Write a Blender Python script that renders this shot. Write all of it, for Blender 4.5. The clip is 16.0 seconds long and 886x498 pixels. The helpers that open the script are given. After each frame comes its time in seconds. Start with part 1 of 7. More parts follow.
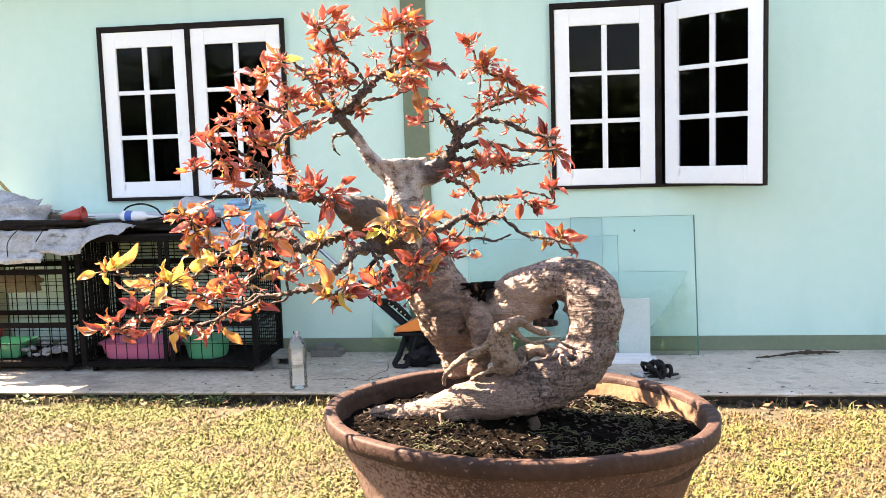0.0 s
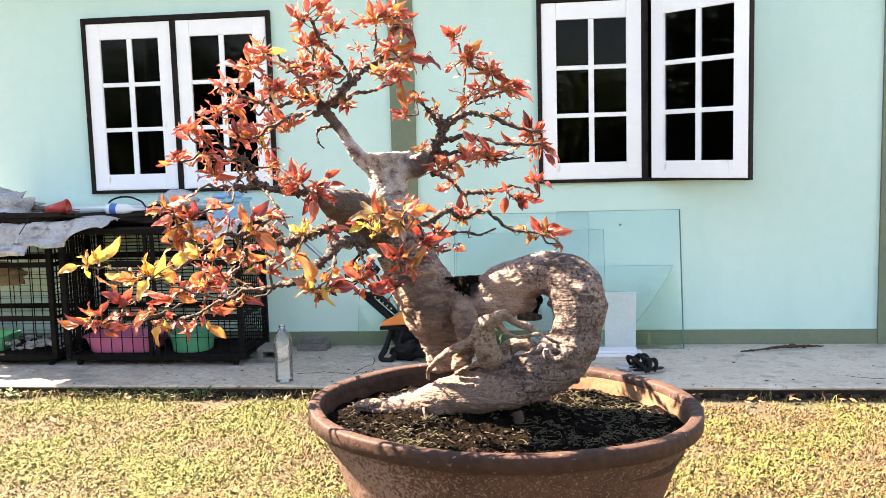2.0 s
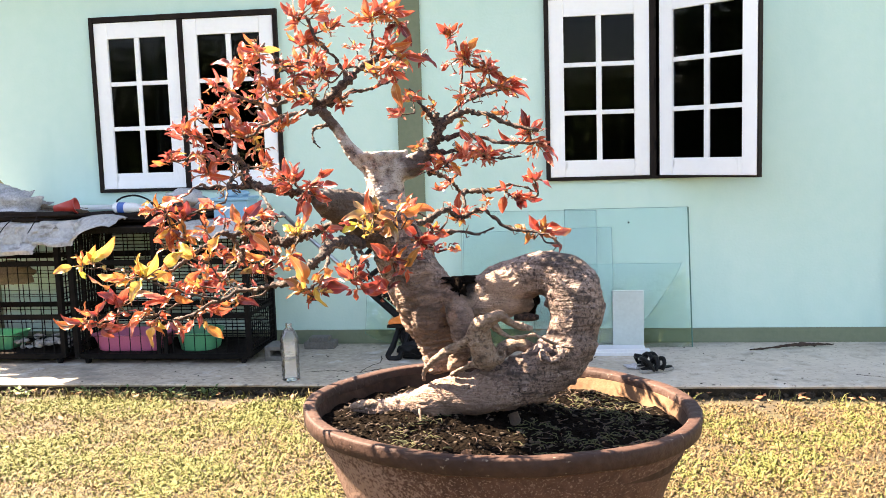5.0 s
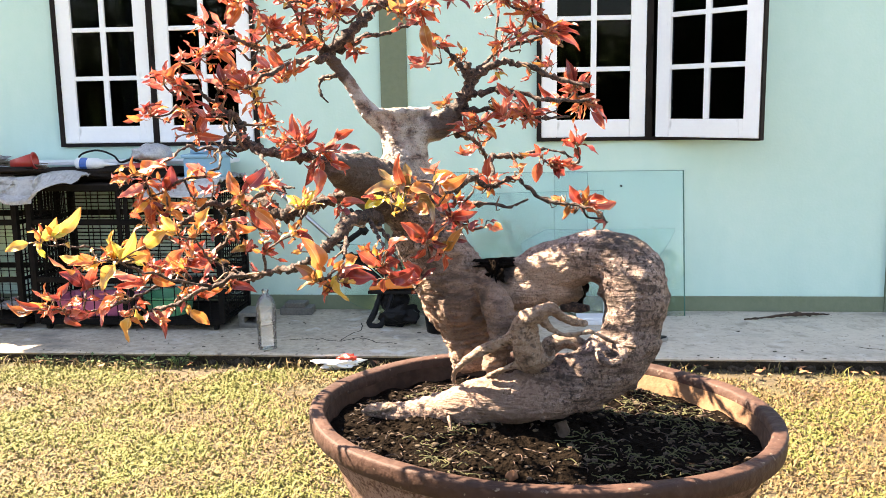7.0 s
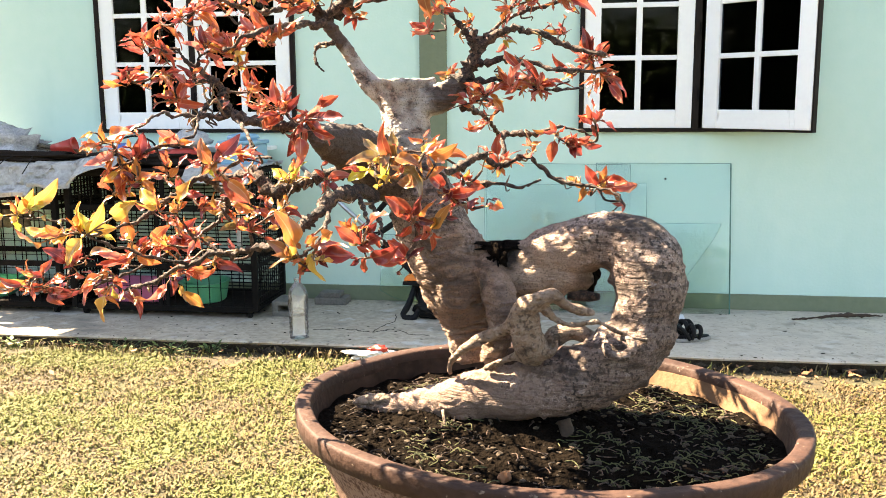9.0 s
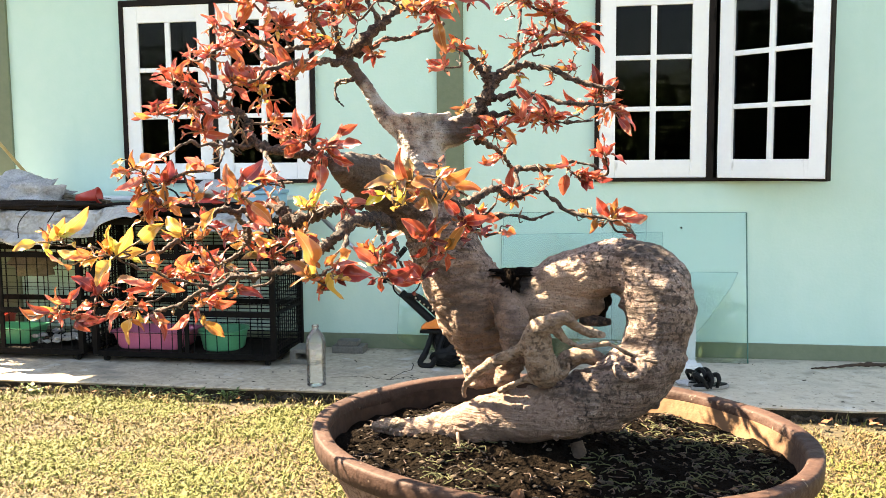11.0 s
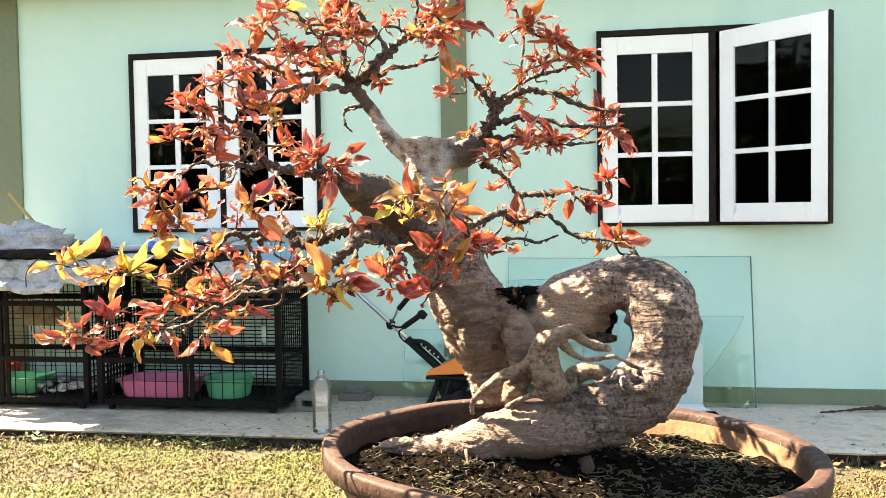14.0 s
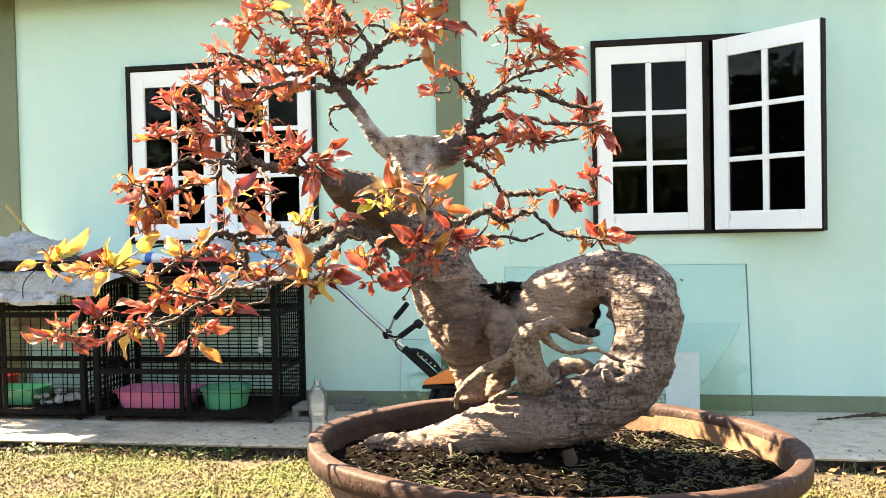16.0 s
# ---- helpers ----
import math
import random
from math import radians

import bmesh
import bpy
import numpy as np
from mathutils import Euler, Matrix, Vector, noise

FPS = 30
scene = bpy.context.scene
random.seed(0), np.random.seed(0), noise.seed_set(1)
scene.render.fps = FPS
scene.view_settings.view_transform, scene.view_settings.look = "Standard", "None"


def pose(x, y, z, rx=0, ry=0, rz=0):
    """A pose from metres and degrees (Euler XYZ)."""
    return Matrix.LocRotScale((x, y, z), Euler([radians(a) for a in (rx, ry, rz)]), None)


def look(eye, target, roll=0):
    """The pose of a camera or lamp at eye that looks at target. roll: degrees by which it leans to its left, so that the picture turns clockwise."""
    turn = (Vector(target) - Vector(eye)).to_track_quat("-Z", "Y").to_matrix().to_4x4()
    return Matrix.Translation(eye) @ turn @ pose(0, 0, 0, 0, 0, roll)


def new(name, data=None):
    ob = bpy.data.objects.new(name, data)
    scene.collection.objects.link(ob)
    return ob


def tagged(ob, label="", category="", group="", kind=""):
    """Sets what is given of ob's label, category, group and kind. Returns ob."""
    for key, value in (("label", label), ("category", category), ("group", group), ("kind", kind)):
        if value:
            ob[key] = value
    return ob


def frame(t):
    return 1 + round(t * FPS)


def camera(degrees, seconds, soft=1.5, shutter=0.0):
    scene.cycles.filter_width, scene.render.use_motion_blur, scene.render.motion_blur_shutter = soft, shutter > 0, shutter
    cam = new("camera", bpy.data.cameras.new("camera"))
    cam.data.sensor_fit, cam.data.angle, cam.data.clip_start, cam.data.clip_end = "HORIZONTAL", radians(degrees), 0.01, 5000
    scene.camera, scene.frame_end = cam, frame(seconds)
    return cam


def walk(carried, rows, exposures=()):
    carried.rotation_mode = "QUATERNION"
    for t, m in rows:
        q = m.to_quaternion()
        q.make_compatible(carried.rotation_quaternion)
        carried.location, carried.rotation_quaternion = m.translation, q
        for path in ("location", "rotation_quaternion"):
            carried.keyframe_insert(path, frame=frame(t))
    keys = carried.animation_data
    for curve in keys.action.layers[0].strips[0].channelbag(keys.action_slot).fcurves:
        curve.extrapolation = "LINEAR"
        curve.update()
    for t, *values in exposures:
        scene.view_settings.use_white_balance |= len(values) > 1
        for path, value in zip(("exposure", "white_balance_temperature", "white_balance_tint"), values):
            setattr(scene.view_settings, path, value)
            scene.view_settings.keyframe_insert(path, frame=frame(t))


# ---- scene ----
cam = camera(52.7, 16.0, soft=0.9)
PATH = [
    (0, (0.018, 0.026, 1.333), (-0.237, 1.999, 1.13), -1.8),
    (0.5, (0.019, 0.032, 1.331), (-0.222, 2.008, 1.134), -1.9),
    (1, (0.023, 0.03, 1.333), (-0.207, 2.006, 1.131), -1.8),
    (1.5, (0.022, 0.03, 1.332), (-0.201, 2.007, 1.124), -1.8),
    (2, (0.023, 0.03, 1.333), (-0.204, 2.005, 1.115), -1.6),
    (2.5, (0.023, 0.038, 1.332), (-0.207, 2.011, 1.107), -1.5),
    (3, (0.031, 0.039, 1.334), (-0.205, 2.013, 1.109), -1.4),
    (5.3, (0.051, 0.053, 1.335), (-0.203, 2.024, 1.112), -1.8),
    (5.5, (0.049, 0.076, 1.33), (-0.202, 2.046, 1.091), -1.8),
    (6, (0.017, 0.152, 1.328), (-0.207, 2.12, 1.045), -1.5),
    (6.5, (-0.033, 0.236, 1.328), (-0.245, 2.201, 1.023), -1.3),
    (7, (-0.088, 0.305, 1.338), (-0.268, 2.272, 1.019), -0.9),
    (7.5, (-0.104, 0.342, 1.341), (-0.237, 2.314, 1.03), -0.9),
    (8, (-0.088, 0.384, 1.33), (-0.226, 2.352, 0.997), -1.1),
    (8.5, (-0.045, 0.415, 1.316), (-0.26, 2.373, 0.969), -0.7),
    (9, (-0.023, 0.413, 1.3), (-0.313, 2.365, 0.971), -0.4),
    (9.5, (-0.022, 0.402, 1.286), (-0.349, 2.353, 0.987), -0.6),
    (12, (-0.005, 0.353, 1.246), (-0.338, 2.319, 1.093), -0.5),
    (12.5, (-0.004, 0.347, 1.234), (-0.342, 2.314, 1.103), -1.2),
    (13, (-0.009, 0.345, 1.225), (-0.351, 2.312, 1.118), -1.1),
    (13.5, (-0.013, 0.343, 1.218), (-0.354, 2.311, 1.133), -0.9),
    (14, (-0.012, 0.343, 1.21), (-0.353, 2.312, 1.128), -0.9),
    (14.5, (-0.008, 0.339, 1.205), (-0.361, 2.307, 1.14), -1.2),
    (15, (-0.003, 0.334, 1.198), (-0.362, 2.301, 1.15), -1.1),
    (15.5, (0.007, 0.332, 1.192), (-0.348, 2.3, 1.142), -0.9),
    (16, (0.014, 0.335, 1.183), (-0.327, 2.305, 1.132), -1.2),
]
walk(cam, [(t, look(eye, target, roll)) for t, eye, target, roll in PATH], exposures=[(0, 3.44, 8300, 20), (6.5, 3.34, 8400, 19), (8.5, 3.36, 8800, 14), (12, 3.37, 9000, 12), (16, 3.39, 8900, 11)])

# ---- world and light ----
world = bpy.data.worlds.new("world")
scene.world = world
world.use_nodes = True
wn = world.node_tree
sky = wn.nodes.new("ShaderNodeTexSky")
sky.sky_type = "NISHITA"
sky.sun_disc = False
SUN_EL, SUN_AZ = 45.0, -74.0          # azimuth from +y, negative to the left of the house front
sky.sun_elevation, sky.sun_rotation = radians(SUN_EL), radians(SUN_AZ % 360)
sky.air_density, sky.dust_density = 1.0, 0.4
wn.links.new(sky.outputs["Color"], wn.nodes["Background"].inputs["Color"])
wn.nodes["Background"].inputs["Strength"].default_value = 0.061
sun_data = bpy.data.lights.new("sun", "SUN")
sun_data.energy, sun_data.angle, sun_data.color = 5.0, radians(0.6), (1.0, 0.93, 0.82)
sun = new("sun", sun_data)
to_sun = Vector((math.cos(radians(SUN_EL)) * math.sin(radians(SUN_AZ)), math.cos(radians(SUN_EL)) * math.cos(radians(SUN_AZ)), math.sin(radians(SUN_EL))))
sun.matrix_world = look(to_sun * 20, (0, 0, 0))


# ---- materials ----
def material(name, base, other=None, scale=8.0, amount=0.5, rough=0.7, bump=0.0, bump_scale=None, metal=0.0, fine=None, spec=0.5, coords="Object"):
    """A surface whose colour wanders between two tones at two scales, with fine relief."""
    m = bpy.data.materials.new(name)
    m.use_nodes = True
    nt = m.node_tree
    b = nt.nodes["Principled BSDF"]
    b.inputs["Roughness"].default_value = rough
    b.inputs["Metallic"].default_value = metal
    b.inputs["Specular IOR Level"].default_value = spec
    other = other or tuple(c * 0.75 for c in base)
    tc = nt.nodes.new("ShaderNodeTexCoord")
    n1 = nt.nodes.new("ShaderNodeTexNoise")
    n1.inputs["Scale"].default_value, n1.inputs["Detail"].default_value = scale, 6.0
    n2 = nt.nodes.new("ShaderNodeTexNoise")
    n2.inputs["Scale"].default_value, n2.inputs["Detail"].default_value = fine or scale * 9, 5.0
    for n in (n1, n2):
        nt.links.new(tc.outputs[coords], n.inputs["Vector"])
    add = nt.nodes.new("ShaderNodeMath")
    add.operation = "ADD"
    nt.links.new(n1.outputs["Fac"], add.inputs[0])
    nt.links.new(n2.outputs["Fac"], add.inputs[1])
    mr = nt.nodes.new("ShaderNodeMapRange")
    mr.inputs["From Min"].default_value, mr.inputs["From Max"].default_value = 1.0 - 0.35 / max(amount, 0.01) * 0.5, 1.0 + 0.35 / max(amount, 0.01) * 0.5
    nt.links.new(add.outputs[0], mr.inputs["Value"])
    mix = nt.nodes.new("ShaderNodeMix")
    mix.data_type = "RGBA"
    mix.inputs["A"].default_value, mix.inputs["B"].default_value = (*base, 1), (*other, 1)
    nt.links.new(mr.outputs["Result"], mix.inputs["Factor"])
    nt.links.new(mix.outputs["Result"], b.inputs["Base Color"])
    if bump:
        n3 = nt.nodes.new("ShaderNodeTexNoise")
        n3.inputs["Scale"].default_value, n3.inputs["Detail"].default_value = bump_scale or scale * 6, 8.0
        nt.links.new(tc.outputs[coords], n3.inputs["Vector"])
        bp = nt.nodes.new("ShaderNodeBump")
        bp.inputs["Strength"].default_value, bp.inputs["Distance"].default_value = min(1.0, bump), 0.01
        nt.links.new(n3.outputs["Fac"], bp.inputs["Height"])
        nt.links.new(bp.outputs["Normal"], b.inputs["Normal"])
    return m


def node_of(m, kind):
    return next(n for n in m.node_tree.nodes if n.bl_idname == kind)


def overlay(m, colour, tex_scale, low, high, stretch=(1, 1, 1), kind="ShaderNodeTexNoise", most=1.0):
    """A second coat of stains, lichen or painted shade over a material, with a shape of its own."""
    nt = m.node_tree
    b = nt.nodes["Principled BSDF"]
    old = b.inputs["Base Color"].links[0].from_socket
    tc = nt.nodes.new("ShaderNodeTexCoord")
    mp = nt.nodes.new("ShaderNodeMapping")
    mp.inputs["Scale"].default_value = stretch
    tx = nt.nodes.new(kind)
    tx.inputs["Scale"].default_value = tex_scale
    if "Detail" in tx.inputs:
        tx.inputs["Detail"].default_value = 7.0
    nt.links.new(tc.outputs["Object"], mp.inputs["Vector"])
    nt.links.new(mp.outputs["Vector"], tx.inputs["Vector"])
    mr = nt.nodes.new("ShaderNodeMapRange")
    mr.inputs["From Min"].default_value, mr.inputs["From Max"].default_value = low, high
    mr.inputs["To Max"].default_value = most
    nt.links.new(tx.outputs[0], mr.inputs["Value"])
    mix = nt.nodes.new("ShaderNodeMix")
    mix.data_type = "RGBA"
    mix.inputs["B"].default_value = (*colour, 1)
    nt.links.new(mr.outputs["Result"], mix.inputs["Factor"])
    nt.links.new(old, mix.inputs["A"])
    nt.links.new(mix.outputs["Result"], b.inputs["Base Color"])
    return m


def glass(name, tint, rough=0.0, ior=1.45, clear=1.0):
    m = bpy.data.materials.new(name)
    m.use_nodes = True
    b = m.node_tree.nodes["Principled BSDF"]
    b.inputs["Base Color"].default_value = (*tint, 1)
    b.inputs["Transmission Weight"].default_value = clear
    b.inputs["Roughness"].default_value = rough
    b.inputs["IOR"].default_value = ior
    return m


MINT = material("mint_wall_paint", (0.482, 0.70, 0.632), (0.542, 0.73, 0.665), 1.3, 0.5, 0.75, 0.12, 60)
overlay(MINT, (0.44, 0.66, 0.60), 2.2, 0.55, 0.8, (1.5, 1, 0.35))
OLIVE = material("olive_green_paint", (0.13, 0.165, 0.105), (0.17, 0.20, 0.13), 3, 0.5, 0.75, 0.15, 60)
WHITE = material("white_gloss_paint", (0.90, 0.90, 0.90), (0.84, 0.84, 0.85), 5, 0.35, 0.4, 0.08, 40)
overlay(WHITE, (0.48, 0.47, 0.46), 16, 0.66, 0.8, (1, 1, 0.25))
DARKWOOD = material("dark_brown_stained_wood", (0.009, 0.007, 0.0065), (0.024, 0.018, 0.016), 20, 0.5, 0.6, 0.2, 80, spec=0.08)
PANE = glass("dark_tinted_window_glass", (0.03, 0.038, 0.055), 0.0, 1.18)
# Near-black plaster: the room's dimness is put into the colour.
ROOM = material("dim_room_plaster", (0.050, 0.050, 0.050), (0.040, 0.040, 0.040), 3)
CURTAIN = material("pale_curtain_cloth", (0.35, 0.36, 0.40), None, 12, 0.5, 0.9)
CONCRETE = material("weathered_concrete", (0.50, 0.425, 0.335), (0.335, 0.278, 0.21), 2.2, 0.8, 0.85, 0.5, 50, fine=30)
overlay(CONCRETE, (0.16, 0.15, 0.13), 3.0, 0.56, 0.75, (1, 1.6, 1))
overlay(CONCRETE, (0.11, 0.10, 0.085), 26, 0.63, 0.72, most=0.8)
overlay(CONCRETE, (0.55, 0.52, 0.47), 7.0, 0.60, 0.72)
# Dark earth tone, also used to paint shade on the slab's front.
SLAB_EDGE = material("dark_earth_and_slab_shade", (0.055, 0.042, 0.03), (0.02, 0.016, 0.012), 14, 0.8, 0.95, 0.8, 60, spec=0.15)
LAWN = material("dry_lawn_soil", (0.055, 0.040, 0.017), (0.026, 0.020, 0.009), 6, 0.8, 0.95, 0.8, 70)
overlay(LAWN, (0.039, 0.041, 0.012), 2.0, 0.5, 0.7)
ROOF = material("corrugated_grey_roof", (0.25, 0.25, 0.25), (0.20, 0.19, 0.18), 4)
BLACK_IRON = material("black_painted_iron", (0.004, 0.0045, 0.005), (0.014, 0.012, 0.011), 30, 0.5, 0.6, 0.2, 90, spec=0.03)
PINK = material("pink_plastic", (0.62, 0.16, 0.29), (0.52, 0.12, 0.23), 9, 0.4, 0.4)
GREEN_PL = material("green_plastic", (0.07, 0.35, 0.19), (0.05, 0.28, 0.15), 9, 0.4, 0.4)
RED_PL = material("red_plastic", (0.50, 0.045, 0.03), (0.40, 0.035, 0.025), 9, 0.4, 0.35)
BLUE_PL = material("light_blue_plastic", (0.16, 0.36, 0.52), (0.22, 0.42, 0.56), 9, 0.4, 0.45)
BLUE_DK = material("strong_blue_plastic", (0.03, 0.12, 0.42), None, 9, 0.4, 0.4)
WHITE_PL = material("white_plastic", (0.74, 0.75, 0.76), (0.62, 0.63, 0.65), 9, 0.4, 0.4)
PANELGREY = material("pale_grey_panel", (0.50, 0.58, 0.56), (0.42, 0.49, 0.47), 6, 0.5, 0.6)
BLACK_PL = material("black_plastic", (0.006, 0.006, 0.0065), (0.014, 0.014, 0.014), 20, 0.4, 0.5, spec=0.10)
ORANGE_PL = material("orange_plastic", (0.78, 0.20, 0.012), (0.66, 0.16, 0.01), 10, 0.4, 0.4)
STEEL = material("brushed_aluminium", (0.55, 0.56, 0.58), (0.42, 0.43, 0.45), 25, 0.5, 0.32, 0.05, 200, metal=1.0)
GREYCLOTH = material("grey_woven_sheet", (0.44, 0.435, 0.43), (0.27, 0.262, 0.255), 6, 0.7, 0.75, 0.5, 45)
# Dark streaks paint shade into the sheet's folds.
overlay(GREYCLOTH, (0.10, 0.09, 0.085), 9, 0.63, 0.70, (0.5, 1, 2.5), most=0.8)
overlay(GREYCLOTH, (0.16, 0.15, 0.14), 6, 0.60, 0.78)
PALEBAG = material("pale_woven_plastic_bag", (0.46, 0.46, 0.48), (0.24, 0.24, 0.25), 9, 0.7, 0.5, 0.6, 30)
BROWNSACK = material("brown_sack_cloth", (0.22, 0.17, 0.12), (0.11, 0.085, 0.06), 12, 0.7, 0.95, 0.6, 80)
DARKCLOTH = material("dark_brown_cloth", (0.012, 0.010, 0.009), (0.028, 0.021, 0.018), 12, 0.6, 0.95, 0.5, 60, spec=0.04)
BAMBOO = material("yellow_bamboo_cane", (0.42, 0.31, 0.11), (0.30, 0.21, 0.08), 20, 0.5, 0.55)
PINKCLOTH = material("faded_pink_curtain", (0.46, 0.24, 0.20), (0.36, 0.18, 0.15), 9, 0.6, 0.95, 0.3, 30)
BRICKISH = material("dark_brick_recess", (0.07, 0.045, 0.035), (0.04, 0.03, 0.025), 14, 0.6, 0.9)
SHEETGLASS = glass("greenish_sheet_glass", (0.85, 0.95, 0.93))
CEMENT = material("dirty_grey_cement", (0.17, 0.16, 0.14), (0.10, 0.095, 0.085), 9, 0.7, 0.9, 0.5, 60)
GLASSEDGE = material("green_glass_edge", (0.10, 0.25, 0.21), (0.05, 0.14, 0.12), 20, 0.5, 0.25)


def thin_plastic(name, haze):
    """Clear thin-walled plastic: see-through, a little milky, glossy at grazing angles."""
    m = bpy.data.materials.new(name)
    m.use_nodes = True
    nt = m.node_tree
    b = nt.nodes["Principled BSDF"]
    b.inputs["Base Color"].default_value = (0.85, 0.88, 0.90, 1)
    b.inputs["Roughness"].default_value = 0.6
    clear = nt.nodes.new("ShaderNodeBsdfTransparent")
    shine = nt.nodes.new("ShaderNodeBsdfGlossy")
    shine.inputs["Roughness"].default_value = 0.12
    fr = nt.nodes.new("ShaderNodeFresnel")
    fr.inputs["IOR"].default_value = 1.5
    m1, m2 = nt.nodes.new("ShaderNodeMixShader"), nt.nodes.new("ShaderNodeMixShader")
    m1.inputs["Fac"].default_value = haze
    nt.links.new(clear.outputs[0], m1.inputs[1])
    nt.links.new(b.outputs[0], m1.inputs[2])
    nt.links.new(fr.outputs[0], m2.inputs["Fac"])
    nt.links.new(m1.outputs[0], m2.inputs[1])
    nt.links.new(shine.outputs[0], m2.inputs[2])
    nt.links.new(m2.outputs[0], nt.nodes["Material Output"].inputs["Surface"])
    return m


BOTTLE = thin_plastic("clear_bottle_plastic", 0.10)
WATER = glass("water", (1.0, 1.0, 1.0), 0.0, 1.03)
BARKSTICK = material("dry_brown_palm_sheath", (0.060, 0.035, 0.022), (0.03, 0.019, 0.012), 25, 0.6, 0.9, 0.5, 80)
CLAY = material("brown_glazed_clay", (0.056, 0.029, 0.0215), (0.032, 0.016, 0.012), 7, 0.7, 0.68, 0.35, 60, fine=70, spec=0.22)
overlay(CLAY, (0.079, 0.047, 0.030), 34, 0.64, 0.78)
overlay(CLAY, (0.20, 0.155, 0.125), 85, 0.665, 0.72, most=0.8)
overlay(CLAY, (0.020, 0.010, 0.007), 5, 0.60, 0.78)
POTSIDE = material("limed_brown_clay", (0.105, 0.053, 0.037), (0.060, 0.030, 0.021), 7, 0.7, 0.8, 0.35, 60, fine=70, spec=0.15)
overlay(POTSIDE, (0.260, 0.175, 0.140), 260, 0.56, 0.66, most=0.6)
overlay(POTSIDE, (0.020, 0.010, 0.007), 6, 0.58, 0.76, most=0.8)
# Inside of the pot: dark base paints the shaded left wall.
INNERCLAY = material("inner_clay_light_painted", (0.058, 0.034, 0.024), (0.030, 0.018, 0.013), 9, 0.8, 0.9, 0.4, 60, fine=60, spec=0.1)
SOIL = material("dark_potting_soil", (0.0100, 0.0070, 0.0048), (0.0022, 0.0016, 0.0012), 60, 0.8, 0.98, 1.0, 160, spec=0.03)
PEBBLE = material("pale_soil_crumb", (0.075, 0.052, 0.032), (0.030, 0.021, 0.014), 50, 0.7, 0.95)
MOSS = material("moss_strands", (0.078, 0.078, 0.028), (0.032, 0.036, 0.013), 40, 0.6, 0.9)
STONE = material("grey_stand_stone", (0.30, 0.29, 0.27), (0.22, 0.21, 0.20), 9, 0.6, 0.9, 0.4, 50)
STEM = material("young_yellow_green_stem", (0.22, 0.145, 0.065), (0.15, 0.065, 0.038), 40, 0.6, 0.6)
WEED = material("green_weed_leaf", (0.045, 0.085, 0.02), (0.075, 0.12, 0.03), 20, 0.6, 0.6)
DRYLEAF = material("dry_fallen_leaf", (0.28, 0.12, 0.05), (0.16, 0.07, 0.035), 20, 0.6, 0.8)
FARLEAF = material("garden_tree_leaf", (0.05, 0.10, 0.025), (0.08, 0.13, 0.035), 6, 0.7, 0.6)
FARBARK = material("garden_tree_bark", (0.14, 0.11, 0.08), None, 8, 0.6, 0.9)


def bark(name, base, other, dark, speck, ring_axis, pitted=0.8):
    """Grey bark: pale specks, dark pits and creases that run round the stem."""
    m = material(name, base, other, 14, 0.8, 0.82, 0.0, fine=90)
    overlay(m, speck, 110, 0.46, 0.66, most=0.5)
    overlay(m, speck, 320, 0.53, 0.62, most=0.6)
    overlay(m, dark, 180, 0.54, 0.61, most=pitted)
    overlay(m, dark, 85, 0.58, 0.66, most=pitted * 0.8)
    overlay(m, other, 9, 0.50, 0.68, most=0.8)
    overlay(m, dark, 55, 0.57, 0.68, ring_axis, most=0.75)
    nt = m.node_tree
    b = nt.nodes["Principled BSDF"]
    tc = nt.nodes.new("ShaderNodeTexCoord")
    mp = nt.nodes.new("ShaderNodeMapping")
    mp.inputs["Scale"].default_value = ring_axis
    crease = nt.nodes.new("ShaderNodeTexNoise")
    crease.inputs["Scale"].default_value, crease.inputs["Detail"].default_value = 70, 7
    grain = nt.nodes.new("ShaderNodeTexNoise")
    grain.inputs["Scale"].default_value, grain.inputs["Detail"].default_value, grain.inputs["Roughness"].default_value = 85, 9, 0.68
    crease.inputs["Distortion"].default_value = 1.2
    nt.links.new(tc.outputs["Object"], mp.inputs["Vector"])
    nt.links.new(mp.outputs["Vector"], crease.inputs["Vector"])
    nt.links.new(tc.outputs["Object"], grain.inputs["Vector"])
    add = nt.nodes.new("ShaderNodeMath")
    add.operation = "MULTIPLY_ADD"
    add.inputs[1].default_value = 0.9
    nt.links.new(grain.outputs["Fac"], add.inputs[0])
    nt.links.new(crease.outputs["Fac"], add.inputs[2])
    bp = nt.nodes.new("ShaderNodeBump")
    bp.inputs["Strength"].default_value, bp.inputs["Distance"].default_value = 0.95, 0.009
    nt.links.new(add.outputs[0], bp.inputs["Height"])
    nt.links.new(bp.outputs["Normal"], b.inputs["Normal"])
    return m


BARK = bark("grey_bonsai_bark", (0.305, 0.216, 0.182), (0.160, 0.096, 0.073), (0.012, 0.007, 0.0055), (0.440, 0.350, 0.312), (0.35, 0.35, 1.5), 0.9)


